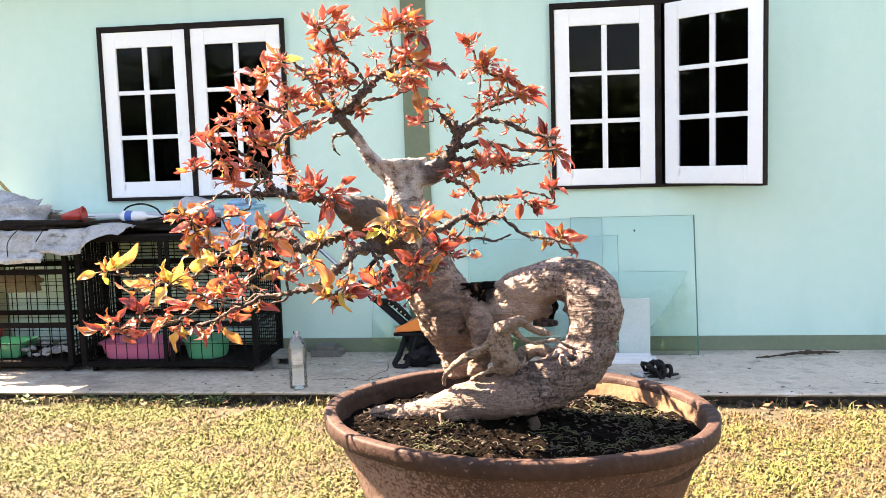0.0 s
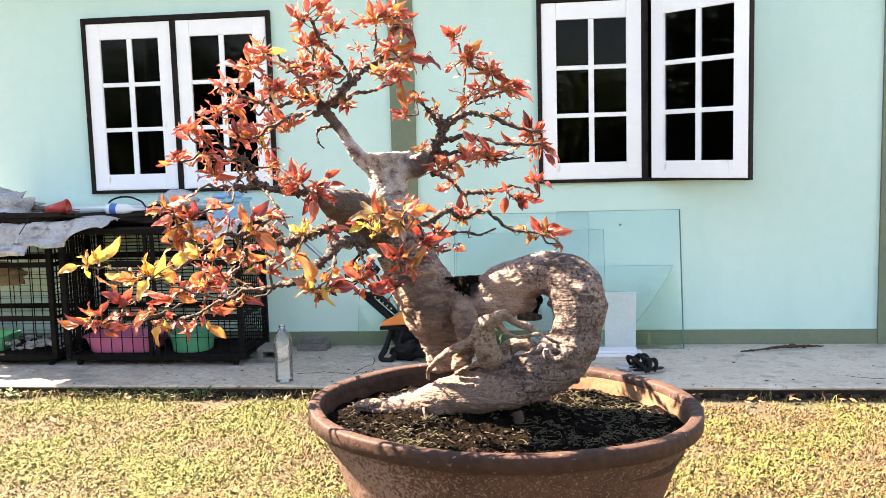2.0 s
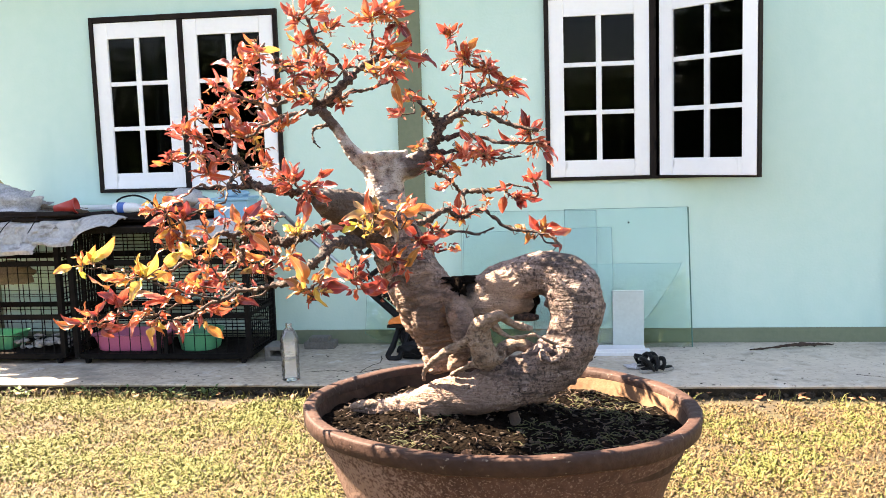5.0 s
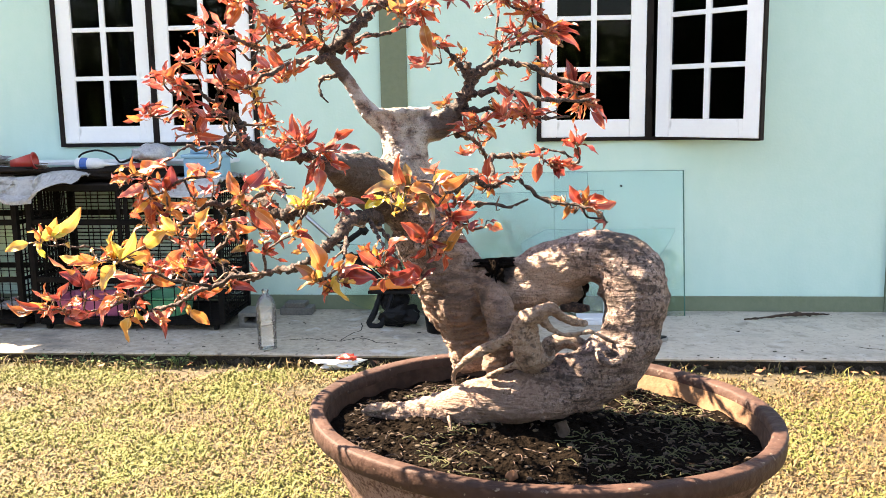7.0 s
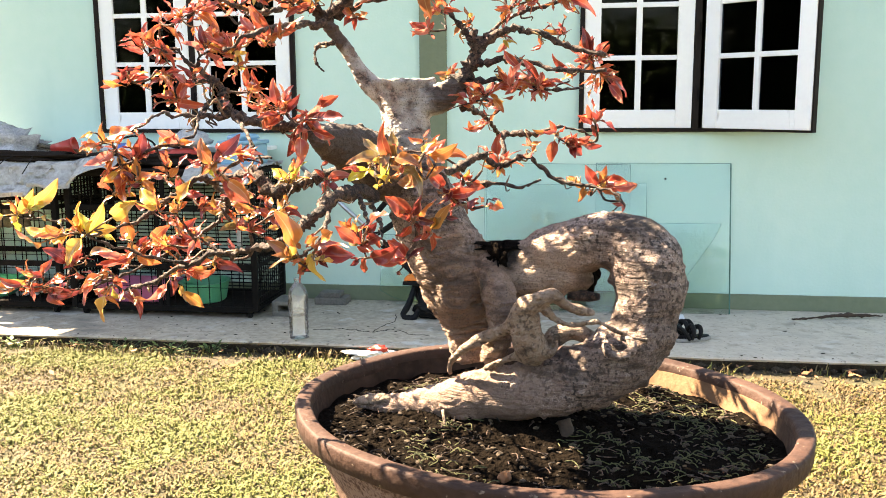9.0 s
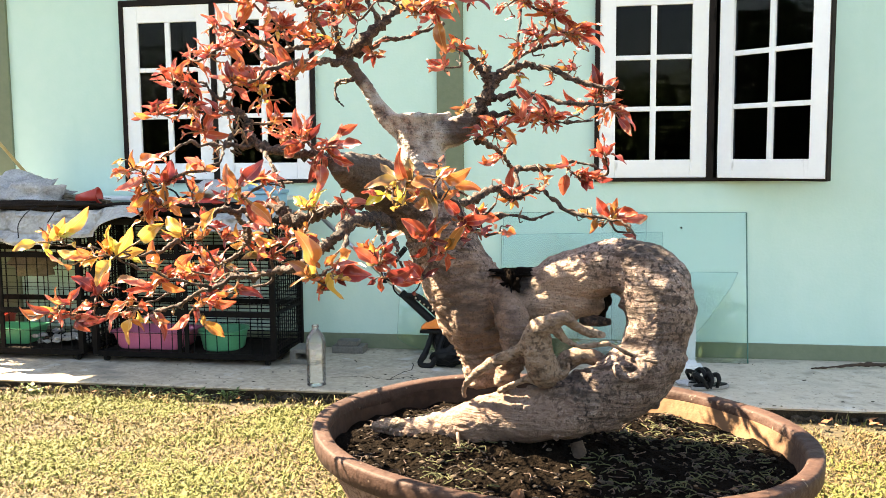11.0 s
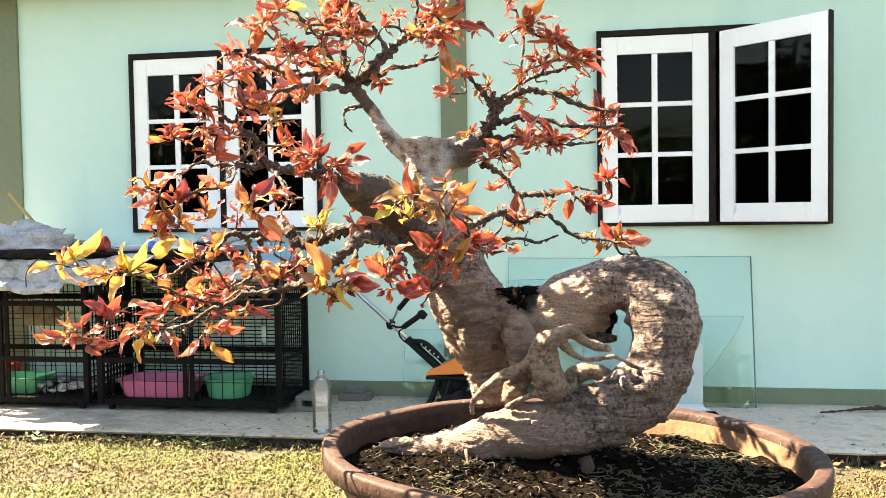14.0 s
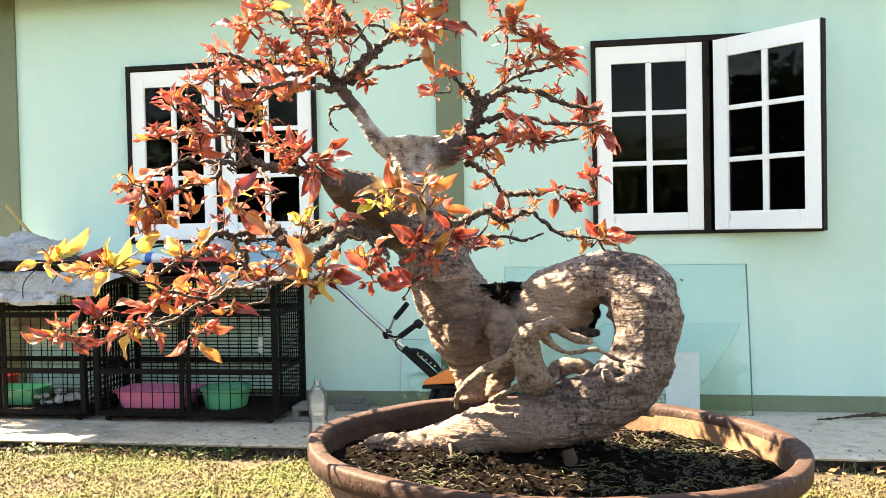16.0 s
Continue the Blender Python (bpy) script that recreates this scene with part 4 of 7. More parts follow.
part("body", boxed(-2.06, -1.84, 5.36, 5.56, 0.935, 1.055, 0.012), BLUE_PL, box_t)
part("lid", boxed(-2.07, -1.83, 5.35, 5.57, 1.055, 1.075, 0.006), BLUE_PL, box_t)
bm = lump(bmesh.new(), (-2.28, 5.45, 1.075), (0.12, 0.07, 0.055), 8, 0.5, 3)
solo("blue_white_bag", bm, PALEBAG, "crumpled whitish plastic bag beside the blue box", "bag", smooth=True)
bm = lump(bmesh.new(), (-1.95, 5.46, 1.09), (0.09, 0.06, 0.028), 11, 0.5, 3)
solo("blue_bag", bm, BLUE_PL, "light blue plastic bag on the box lid", "bag", smooth=True)
solo("pink_curtain", thicken(sheet(bmesh.new(), 60, 6, lambda u, v: Vector((-4.9 + 0.9 * u, 5.97 + 0.03 * math.sin(u * 42) + 0.01 * math.sin(u * 17), 0.25 + 1.50 * v))), 0.004), PINKCLOTH, "faded pink cloth hanging beside the pillar", "curtain", smooth=True)

# ---- small things on the apron ----
for path in (((-1.42, 5.03), (-1.24, 5.06), (-1.10, 5.02), (-0.99, 5.09), (-0.90, 5.0), (-0.78, 4.98)), ((-1.10, 5.02), (-1.07, 5.15), (-1.02, 5.27), (-1.05, 5.42)), ((1.62, 4.98), (1.80, 4.93), (2.0, 4.97), (2.15, 4.90))):
    pts = [(x + 0.022 * noise.noise(Vector((x * 19, y * 19, 1))), y + 0.03 * noise.noise(Vector((x * 23, y * 23, 7))), SLAB_Z - 0.0012, 0.0032) for x, y in (q[:2] for q in glide(path, 8))]
    solo("slab_crack", tube(bmesh.new(), pts, 2, 6), SLAB_EDGE, "thin dark crack in the concrete apron", "crack", "slab cracks", "structure")
bm = bmesh.new()
for k in range(70):
    x, y = random.uniform(-3.2, 2.6), 4.76 + 0.95 * random.random() ** 1.8
    w = random.uniform(0.002, 0.007)
    lump(bm, (x, y, SLAB_Z + 0.002), (w * random.uniform(0.7, 2.2), w * random.uniform(0.3, 0.8), 0.0025), k, 0.6, 1)
solo("slab_grit", bm, SLAB_EDGE, "dark grit and crumbs scattered on the apron", "grit", kind="stuff")

bot = thing("water_bottle", "clear ribbed plastic bottle half full of water", "bottle", at=(-1.455, 4.85, SLAB_Z))
prof = [(0.030, 0.0), (0.042, 0.006)]
for k in range(16):
    prof.append((0.0425 if k % 2 else 0.0388, 0.02 + k * 0.0125))
prof += [(0.0425, 0.225), (0.036, 0.25), (0.022, 0.272), (0.0135, 0.284), (0.0135, 0.296)]
prof = [(r * 1.22, z * 1.07) for r, z in prof]
part("body", lathe(bmesh.new(), prof, 28), BOTTLE, bot, smooth=True).visible_shadow = False
part("water", lathe(bmesh.new(), [(0.044, 0.004), (0.0465, 0.02), (0.0465, 0.145)], 28), WATER, bot, smooth=False).visible_shadow = False
part("neck_ring", lathe(bmesh.new(), [(0.0166, 0.312), (0.0185, 0.314), (0.0185, 0.322), (0.0166, 0.326)], 20, hoop=True), BOTTLE, bot).visible_shadow = False
part("label_band", lathe(bmesh.new(), [(0.0528, 0.155), (0.0531, 0.155), (0.0531, 0.208), (0.0528, 0.208)], 28, hoop=True), BOTTLE, bot).visible_shadow = False

blk = thing("concrete_block", "grey hollow concrete block beside the cage", "block")
bm = bmesh.new()
loops = []
for y in (5.30, 5.48):
    for x0, x1, z0, z1 in ((-1.76, -1.60, 0.06, 0.15), (-1.725, -1.635, 0.088, 0.125)):
        loops.append([bm.verts.new((x, y, z)) for x, z in ((x0, z0), (x1, z0), (x1, z1), (x0, z1))])
for p, q in ((0, 1), (2, 3), (0, 2), (1, 3)):
    for k in range(4):
        bm.faces.new((loops[p][k], loops[p][(k + 1) % 4], loops[q][(k + 1) % 4], loops[q][k]))
bmesh.ops.recalc_face_normals(bm, faces=bm.faces)
bmesh.ops.bevel(bm, geom=bm.edges[:], offset=0.003, segments=1, affect="EDGES")
part("body", bm, CEMENT, blk)
solo("loose_brick", boxed(-1.60, -1.40, 5.62, 5.74, SLAB_Z, 0.105, 0.006), CEMENT, "grey cement brick lying by the wall foot", "brick")
solo("loose_brick", boxed(-1.57, -1.44, 5.63, 5.73, 0.1055, 0.135, 0.006), CEMENT, "broken cement brick lying on another", "brick")

trim = thing("brush_cutter", "petrol brush cutter with an aluminium shaft leaning on the wall", "brush cutter")
part("shaft", rod(bmesh.new(), (-1.72, 5.66, 0.955), (-1.03, 5.47, 0.385), 0.0135, 14), STEEL, trim, "bare aluminium tube", smooth=True)
part("sleeve", rod(bmesh.new(), (-1.125, 5.50, 0.462), (-0.93, 5.44, 0.305), 0.024, 12), BLACK_PL, trim)
bm = bmesh.new()
tube(bm, [(-1.09, 5.47, 0.455, 0.016), (-1.02, 5.46, 0.445, 0.020), (-0.95, 5.45, 0.39, 0.020), (-0.90, 5.44, 0.34, 0.014)], 5, 10)
bracket = part("bracket", bm, BLACK_PL, trim)
for k in range(5):
    q = Vector((-1.03, 5.438, 0.444)).lerp(Vector((-0.93, 5.428, 0.372)), k / 4)
    part("bolt", rod(bmesh.new(), q, q + Vector((0, -0.006, 0)), 0.0055, 8), STEEL, bracket)
part("clamp", lump(bmesh.new(), (-1.235, 5.53, 0.545), (0.03, 0.022, 0.03), 3, 0.3, 2), BLACK_PL, trim)
bar = part("handlebar", tube(bmesh.new(), [(-1.235, 5.53, 0.55, 0.007), (-1.20, 5.50, 0.60, 0.007), (-1.175, 5.48, 0.65, 0.007), (-1.13, 5.46, 0.70, 0.007)], 5, 8), STEEL, trim)
part("grip", rod(bmesh.new(), (-1.172, 5.48, 0.645), (-1.09, 5.45, 0.735), 0.016, 12), BLACK_PL, bar)
bar = part("handlebar", tube(bmesh.new(), [(-1.23, 5.52, 0.545, 0.007), (-1.18, 5.48, 0.535, 0.007), (-1.13, 5.46, 0.545, 0.007)], 5, 8), BLACK_PL, trim)
bm = rod(bmesh.new(), (-1.14, 5.46, 0.54), (-1.04, 5.44, 0.61), 0.017, 12)
lump(bm, (-1.025, 5.44, 0.615), (0.03, 0.024, 0.028), 8, 0.4, 2)
part("throttle_grip", bm, BLACK_PL, bar)
part("throttle_cable", tube(bmesh.new(), [(-1.12, 5.46, 0.545, 0.005), (-1.17, 5.47, 0.51, 0.005), (-1.15, 5.48, 0.46, 0.005), (-1.06, 5.46, 0.41, 0.005)], 5, 6), BLACK_PL, trim)
bm = bmesh.new()
v = [bm.verts.new(p) for p in ((-1.0, 5.40, 0.265), (-0.70, 5.38, 0.285), (-0.72, 5.40, 0.40), (-0.80, 5.41, 0.375), (-0.99, 5.41, 0.29), (-1.0, 5.52, 0.265), (-0.70, 5.52, 0.285), (-0.72, 5.50, 0.40), (-0.80, 5.50, 0.375), (-0.99, 5.51, 0.29))]
bm.faces.new(v[0:5]), bm.faces.new(v[9:4:-1])
for i in range(5):
    bm.faces.new((v[i], v[(i + 1) % 5], v[5 + (i + 1) % 5], v[5 + i]))
bmesh.ops.recalc_face_normals(bm, faces=bm.faces)
bmesh.ops.bevel(bm, geom=bm.edges[:], offset=0.006, segments=2, affect="EDGES")
guard = part("guard", bm, ORANGE_PL, trim, "orange plastic cutting guard")
part("guard_lip", boxed(-1.0, -0.70, 5.385, 5.53, 0.245, 0.264, 0.004), BLACK_PL, guard)
part("gearbox", lump(bmesh.new(), (-0.86, 5.46, 0.20), (0.09, 0.06, 0.08), 5, 0.3, 3), BLACK_PL, trim)
part("harness", tube(bmesh.new(), [(-0.93, 5.43, 0.25, 0.016), (-0.96, 5.36, 0.14, 0.018), (-0.985, 5.33, 0.08, 0.018), (-0.92, 5.32, 0.075, 0.017), (-0.88, 5.35, 0.16, 0.016), (-0.86, 5.40, 0.24, 0.014)], 6, 8, 0.3, 40), BLACK_PL, trim, "black webbing harness lying folded")
part("harness_pad", lump(bmesh.new(), (-0.80, 5.36, 0.125), (0.11, 0.06, 0.065), 13, 0.5, 3), BLACK_PL, trim)

dp = thing("nursery_pot", "dark grey plastic nursery pot standing empty", "pot", at=(-0.555, 5.26, SLAB_Z))
part("body", lathe(bmesh.new(), [(0.085, 0), (0.112, 0.19), (0.106, 0.19), (0.08, 0.008)], 28), BLACK_PL, dp, smooth=True)
part("rim", lathe(bmesh.new(), [(0.113, 0.178), (0.121, 0.18), (0.121, 0.205), (0.106, 0.205), (0.106, 0.18)], 28, hoop=True), BLACK_PL, dp)


def glass_sheet(outline, lean, y, label):
    """A loose pane standing on its lower edge, leaning back on the wall."""
    g = thing("glass_sheet", label, "glass", "leaning glass sheets")
    bm = bmesh.new()
    f = bm.faces.new([bm.verts.new((x, y + (z - SLAB_Z) * lean, z)) for x, z in outline])
    r = bmesh.ops.extrude_face_region(bm, geom=[f])
    bmesh.ops.translate(bm, verts=[q for q in r["geom"] if isinstance(q, bmesh.types.BMVert)], vec=(0, 0.005, 0))
    bmesh.ops.recalc_face_normals(bm, faces=bm.faces)
    part("pane", bm, SHEETGLASS, g).visible_shadow = False
    bm = bmesh.new()
    for (xa, za), (xb, zb) in zip(outline, outline[1:] + outline[:1]):
        if za <= SLAB_Z + 0.001 and zb <= SLAB_Z + 0.001:
            continue
        box_a, box_b = Vector((xa, y + (za - SLAB_Z) * lean + 0.0025, za)), Vector((xb, y + (zb - SLAB_Z) * lean + 0.0025, zb))
        rod(bm, box_a, box_b, 0.0042 if xa > 0.8 and xb > 0.8 and abs(zb - za) > 0.4 else 0.0011, 4)
    part("edge", bm, GLASSEDGE, g, "green cut glass edge")
    return g


Z = SLAB_Z + 0.001
glass_sheet([(0.10, Z), (0.875, Z), (0.868, 0.925), (0.10, 0.925)], 0.16, 5.655, "large clear greenish glass sheet leaning against the wall")
glass_sheet([(-0.56, Z), (0.40, Z), (0.393, 0.81), (-0.56, 0.79)], 0.19, 5.63, "greenish glass sheet leaning against the wall")
glass_sheet([(-0.55, Z), (0.30, Z), (0.298, 0.915), (-0.55, 0.925)], 0.15, 5.665, "tall greenish glass sheet at the back of the stack")
glass_sheet([(-0.10, Z), (0.43, Z), (0.64, 0.30), (0.78, 0.50), (0.82, 0.58), (0.05, 0.58), (-0.10, 0.50)], 0.24, 5.60, "curved vehicle glass pane leaning on the stack")
glass_sheet([(-1.20, 0.15), (-1.12, 0.11), (-0.95, Z), (-0.62, Z), (-0.62, 0.49), (-1.19, 0.485)], 0.2, 5.66, "small greenish glass sheet with a rounded corner")
solo("plastic_sheet", boxed(0.385, 0.575, 5.60, 5.615, SLAB_Z, 0.43, 0.003), PANELGREY, "pale grey plastic panel standing behind the glass", "panel")
solo("white_plank", boxed(0.20, 0.60, 5.42, 5.54, SLAB_Z, 0.083, 0.004), WHITE_PL, "white plastic plank lying on the concrete", "plank")
solo("white_plank", boxed(0.22, 0.57, 5.43, 5.55, 0.0835, 0.100, 0.004), WHITE_PL, "white plastic plank stacked on another", "plank")
solo("wall_peg", rod(bmesh.new(), (0.50, 5.775, 0.835), (0.50, 5.802, 0.835), 0.006, 8), BLACK_IRON, "small dark peg in the wall", "peg")


def sandal(x, y, turn):
    s = thing("sandal", "worn black sandal with a pale sole on the concrete", "sandal", "pair of sandals", at=(x, y, SLAB_Z))
    s.rotation_euler = (0, 0, radians(turn))
    bm = bmesh.new()
    lathe(bm, [(0.036, 0.100, 0.0), (0.041, 0.107, 0.006), (0.041, 0.107, 0.016), (0.037, 0.102, 0.020)], 24)
    for q in bm.verts:
        q.co.x *= 0.82 + 0.25 * (q.co.y / 0.105) ** 2
    part("sole", bm, STONE, s, "scuffed pale rubber sole")
    bm = bmesh.new()
    lathe(bm, [(0.034, 0.098, 0.0205), (0.035, 0.099, 0.024), (0.030, 0.094, 0.026)], 24)
    part("footbed", bm, BLACK_PL, s)
    for y0, z1 in ((0.030, 0.072), (-0.010, 0.078)):
        part("strap", tube(bmesh.new(), [(-0.040, y0 - 0.015, 0.014, 0.008), (-0.034, y0, 0.055, 0.012), (0.0, y0 + 0.006, z1, 0.013), (0.034, y0, 0.055, 0.012), (0.040, y0 - 0.015, 0.014, 0.008)], 4, 8, 0.2, 60), BLACK_PL, s)
    part("heel_strap", tube(bmesh.new(), [(-0.038, -0.035, 0.014, 0.008), (-0.034, -0.070, 0.066, 0.011), (0.0, -0.092, 0.082, 0.012), (0.034, -0.070, 0.066, 0.011), (0.038, -0.035, 0.014, 0.008)], 4, 8, 0.2, 60), BLACK_PL, s)


sandal(0.590, 5.05, -66)
sandal(0.555, 5.15, -45)
bm = lump(bmesh.new(), (0.465, 5.10, 0.076), (0.050, 0.03, 0.016), 3, 0.6, 2)
solo("white_scrap", bm, PALEBAG, "crumpled white paper scrap on the concrete", "scrap")
solo("palm_sheath", tube(bmesh.new(), [(1.2, 5.56, 0.0659, 0.0037), (1.32, 5.58, 0.0715, 0.0062), (1.45, 5.61, 0.08205, 0.0105), (1.58, 5.64, 0.0794, 0.0099), (1.72, 5.67, 0.0736, 0.0025)], 9, 10, 0.6, 40, 0.25, 0.004), BARKSTICK, "dry brown palm sheath lying on the concrete", "stick", smooth=True)
sh = thing("plastic_scrap", "white plastic scrap with a red top on the grass", "scrap")
part("hull", lump(bmesh.new(), (-1.03, 4.66, 0.040), (0.105, 0.04, 0.020), 3, 0.9, 3), WHITE_PL, sh, smooth=True)
part("red_top", lump(bmesh.new(), (-0.985, 4.665, 0.066), (0.042, 0.026, 0.018), 6, 0.9, 3), RED_PL, sh, "red plastic piece", smooth=True)


def weed(x, y, s, seed):
    w = thing("weed", "small leafy green weed at the concrete edge", "weed", "edge weeds")
    rng = random.Random(seed)
    bm = bmesh.new()
    for k in range(26):
        a, r = rng.uniform(0, 6.28), rng.uniform(0.0, s)
        c = Vector((x + r * math.cos(a), y + 0.4 * r * math.sin(a), rng.uniform(0.01, 0.05)))
        d = Vector((math.cos(a), math.sin(a), rng.uniform(-0.2, 0.7))).normalized() * rng.uniform(0.02, 0.04)
        side = d.cross(Vector((0, 0, 1))).normalized() * d.length * 0.3
        vs = [bm.verts.new(c), bm.verts.new(c + d * 0.5 + side), bm.verts.new(c + d), bm.verts.new(c + d * 0.5 - side)]
        bm.faces.new(vs)
        rod(bm, (x, y, 0.0), c, 0.0012, 3)
    part("foliage", bm, WEED, w)


for x, y, s, k in ((-2.35, 4.70, 0.16, 1), (-2.10, 4.69, 0.12, 2), (-1.90, 4.72, 0.08, 3), (-3.0, 4.68, 0.10, 4), (1.9, 4.70, 0.08, 5), (-2.6, 4.71, 0.10, 6)):
    weed(x, y, s, k)
bm = bmesh.new()
for k in range(120):
    x, y = random.uniform(-3.2, 2.6), 4.72 - abs(random.gauss(0, 0.5)) if k % 2 else random.uniform(4.62, 4.74)
    a, s = random.uniform(0, 6.28), random.uniform(0.012, 0.03)
    c = Vector((x, y, 0.028))
    d, e = Vector((math.cos(a), math.sin(a), random.uniform(-0.3, 0.3))) * s, Vector((-math.sin(a), math.cos(a), random.uniform(-0.5, 0.5))) * s * 0.4
    bm.faces.new([bm.verts.new(p) for p in (c - d, c + e, c + d, c - e)])
solo("fallen_leaves", bm, DRYLEAF, "dry brown leaves scattered on the lawn", "leaves", kind="stuff")

# ---- trees of the garden behind, mirrored in the panes ----
def garden_tree(x, y, h, crown, seed):
    t = thing("garden_tree", "leafy green garden tree across the lawn", "tree", "garden trees")
    rng = random.Random(seed)
    bm = bmesh.new()
    tube(bm, [(x, y, -0.02, 0.16), (x + 0.1, y, h * 0.3, 0.12), (x - 0.05, y + 0.1, h * 0.55, 0.08), (x, y, h * 0.8, 0.03)], 4, 8)
    for k in range(7):
        a = k * 0.9 + rng.random()
        tube(bm, [(x, y, h * (0.35 + 0.06 * k), 0.06), (x + 0.5 * crown * math.cos(a), y + 0.5 * crown * math.sin(a), h * (0.5 + 0.05 * k), 0.035), (x + 0.9 * crown * math.cos(a), y + 0.9 * crown * math.sin(a), h * (0.55 + 0.06 * k), 0.012)], 3, 6)
    part("trunk", bm, FARBARK, t)
    verts, faces = [], []
    for k in range(5200):
        c = rng.randrange(26)
        q = random.Random(seed * 100 + c)
        cc = Vector((x + q.uniform(-1, 1) * crown, y + q.uniform(-1, 1) * crown, h * q.uniform(0.42, 1.0)))
        p = cc + Vector((rng.gauss(0, 1), rng.gauss(0, 1), rng.gauss(0, 0.8))) * crown * 0.24
        d = Vector((rng.gauss(0, 1), rng.gauss(0, 1), rng.gauss(0, 1))).normalized() * rng.uniform(0.08, 0.17)
        e = d.orthogonal().normalized() * d.length * 0.4
        i = len(verts)
        verts += [p - d, p + e, p + d, p - e]
        faces.append((i, i + 1, i + 2, i + 3))
    me = bpy.data.meshes.new("crown")
    me.from_pydata(verts, [], faces)
    me.materials.append(FARLEAF)
    c = new("crown", me)
    c.parent = t


garden_tree(-4.5, -9.0, 3.2, 1.8, 1)
garden_tree(-1.2, -11.5, 3.2, 1.9, 2)
garden_tree(2.4, -10.5, 2.8, 1.7, 3)
garden_tree(8.0, -12.0, 3.4, 2.0, 4)
garden_tree(-9.0, -10.0, 3.6, 2.0, 5)
garden_tree(-11.5, 0.6, 4.2, 1.8, 6)
garden_tree(-12.5, 4.6, 3.4, 1.6, 7)
palm = thing("palm_tree", "slender palm tree across the lawn", "tree")
part("trunk", tube(bmesh.new(), [(5.2, -8.0, -0.02, 0.13), (5.25, -8.0, 2.0, 0.10), (5.15, -8.0, 4.3, 0.08)], 5, 10), FARBARK, palm)
for k in range(13):
    a = k * 2 * math.pi / 13
    bm = bmesh.new()
    for j in range(26):
        u = (j + 1) / 26
        c = Vector((5.15 + 1.7 * u * math.cos(a), -8.0 + 1.7 * u * math.sin(a), 4.3 + 0.9 * u - 1.7 * u * u + 0.1 * (k % 3)))
        for s in (-1, 1):
            d = Vector((-math.sin(a) * s + 0.6 * math.cos(a), math.cos(a) * s + 0.6 * math.sin(a), -0.5)) * 0.42 * (1 - 0.6 * u)
            w = Vector((math.cos(a), math.sin(a), 0)) * 0.02
            bm.faces.new([bm.verts.new(p) for p in (c - w, c + w, c + d)])
    part("frond", bm, FARLEAF, palm)
bm = bmesh.new()
for k in range(150):
    x, y = (-15 + 34 * k / 90, -14) if k < 90 else (-15, -14 + 24 * (k - 90) / 60)
    lump(bm, (x, y + random.uniform(-0.5, 0.5), 0.8), (0.6, 0.6, random.uniform(1.3, 2.0)), k, 0.7, 2)
solo("hedge", bm, FARLEAF, "rough green hedge along the far side of the lawn", "hedge", kind="stuff")

# ---- the bonsai pot on its stand ----
PX, PY, RIM_Z = -0.066, 1.662, 0.868
PA, PB, PTURN = 0.369, 0.310, -15.0
PM = pose(PX, PY, 0, 0, 0, PTURN)
stand = thing("stand", "plain grey stone stand under the bonsai pot", "stand")
part("top_slab", boxed(PX - 0.27, PX + 0.27, PY - 0.22, PY + 0.22, 0.50, 0.56, 0.008), STONE, stand)
for dx in (-0.17, 0.17):
    part("block", boxed(PX + dx - 0.07, PX + dx + 0.07, PY - 0.17, PY + 0.17, -0.02, 0.50, 0.008), STONE, stand)
pot = thing("bonsai_pot", "large oval brown clay bonsai pot, scuffed and dusty", "pot")


def oval(f, z):
    return (PA * f if f > 0 else 0.001, PB * f if f > 0 else 0.001, z)


bm = bmesh.new()
d = 0.0
lathe(bm, [oval(0.62, 0.561), oval(0.655, 0.575), oval(0.78, 0.68), oval(0.88, 0.78), (PA - 0.014, PB - 0.014, RIM_Z - 0.027), (PA - 0.020, PB - 0.020, RIM_Z - 0.012), (PA - 0.0265, PB - 0.0265, RIM_Z - 0.016), (PA - 0.032, PB - 0.032, 0.80), oval(0.74, 0.70), oval(0.6, 0.60)], 112, m=PM)
for v in bm.verts:
    v.co += (v.co - Vector((PX, PY, v.co.z))).normalized() * 0.003 * noise.noise(v.co * 9)
# Inner faces take the clay that has light and shade painted in.
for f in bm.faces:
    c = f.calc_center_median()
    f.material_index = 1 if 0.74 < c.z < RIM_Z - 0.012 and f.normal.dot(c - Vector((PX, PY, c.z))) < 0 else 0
pot_body = part("body", bm, [POTSIDE, INNERCLAY], pot, smooth=True)
bm = bmesh.new()
lathe(bm, [(PA - d, PB - d, RIM_Z - h) for d, h in ((0.022, 0.03), (0.004, 0.03), (0.0012, 0.028), (0, 0.0045), (0.002, 0.0008), (0.0045, 0), (0.0195, 0.0006), (0.0222, 0.0016), (0.0245, 0.0042), (0.026, 0.02))], 128, m=PM, hoop=True)
for v in bm.verts:
    v.co += Vector((noise.noise(v.co * 14), noise.noise(v.co * 14 + Vector((5, 0, 0))), 1.3 * noise.noise(v.co * 7 + Vector((0, 8, 0))))) * 0.0022
part("rim", bm, CLAY, pot_body, "chipped flat clay rim", smooth=True)


def soil_z(x, y):
    q = PM.inverted() @ Vector((x, y, 0))
    r = min(1.0, math.hypot(q.x / PA, q.y / PB))
    mound = 0.030 * math.exp(-((x + 0.15) ** 2 / 0.035 + (y - 1.68) ** 2 / 0.014))
    return 0.824 + mound + 0.010 * (1 - r) + 0.010 * noise.noise(Vector((x * 22, y * 22, 0))) + 0.005 * noise.noise(Vector((x * 70, y * 70, 2)))


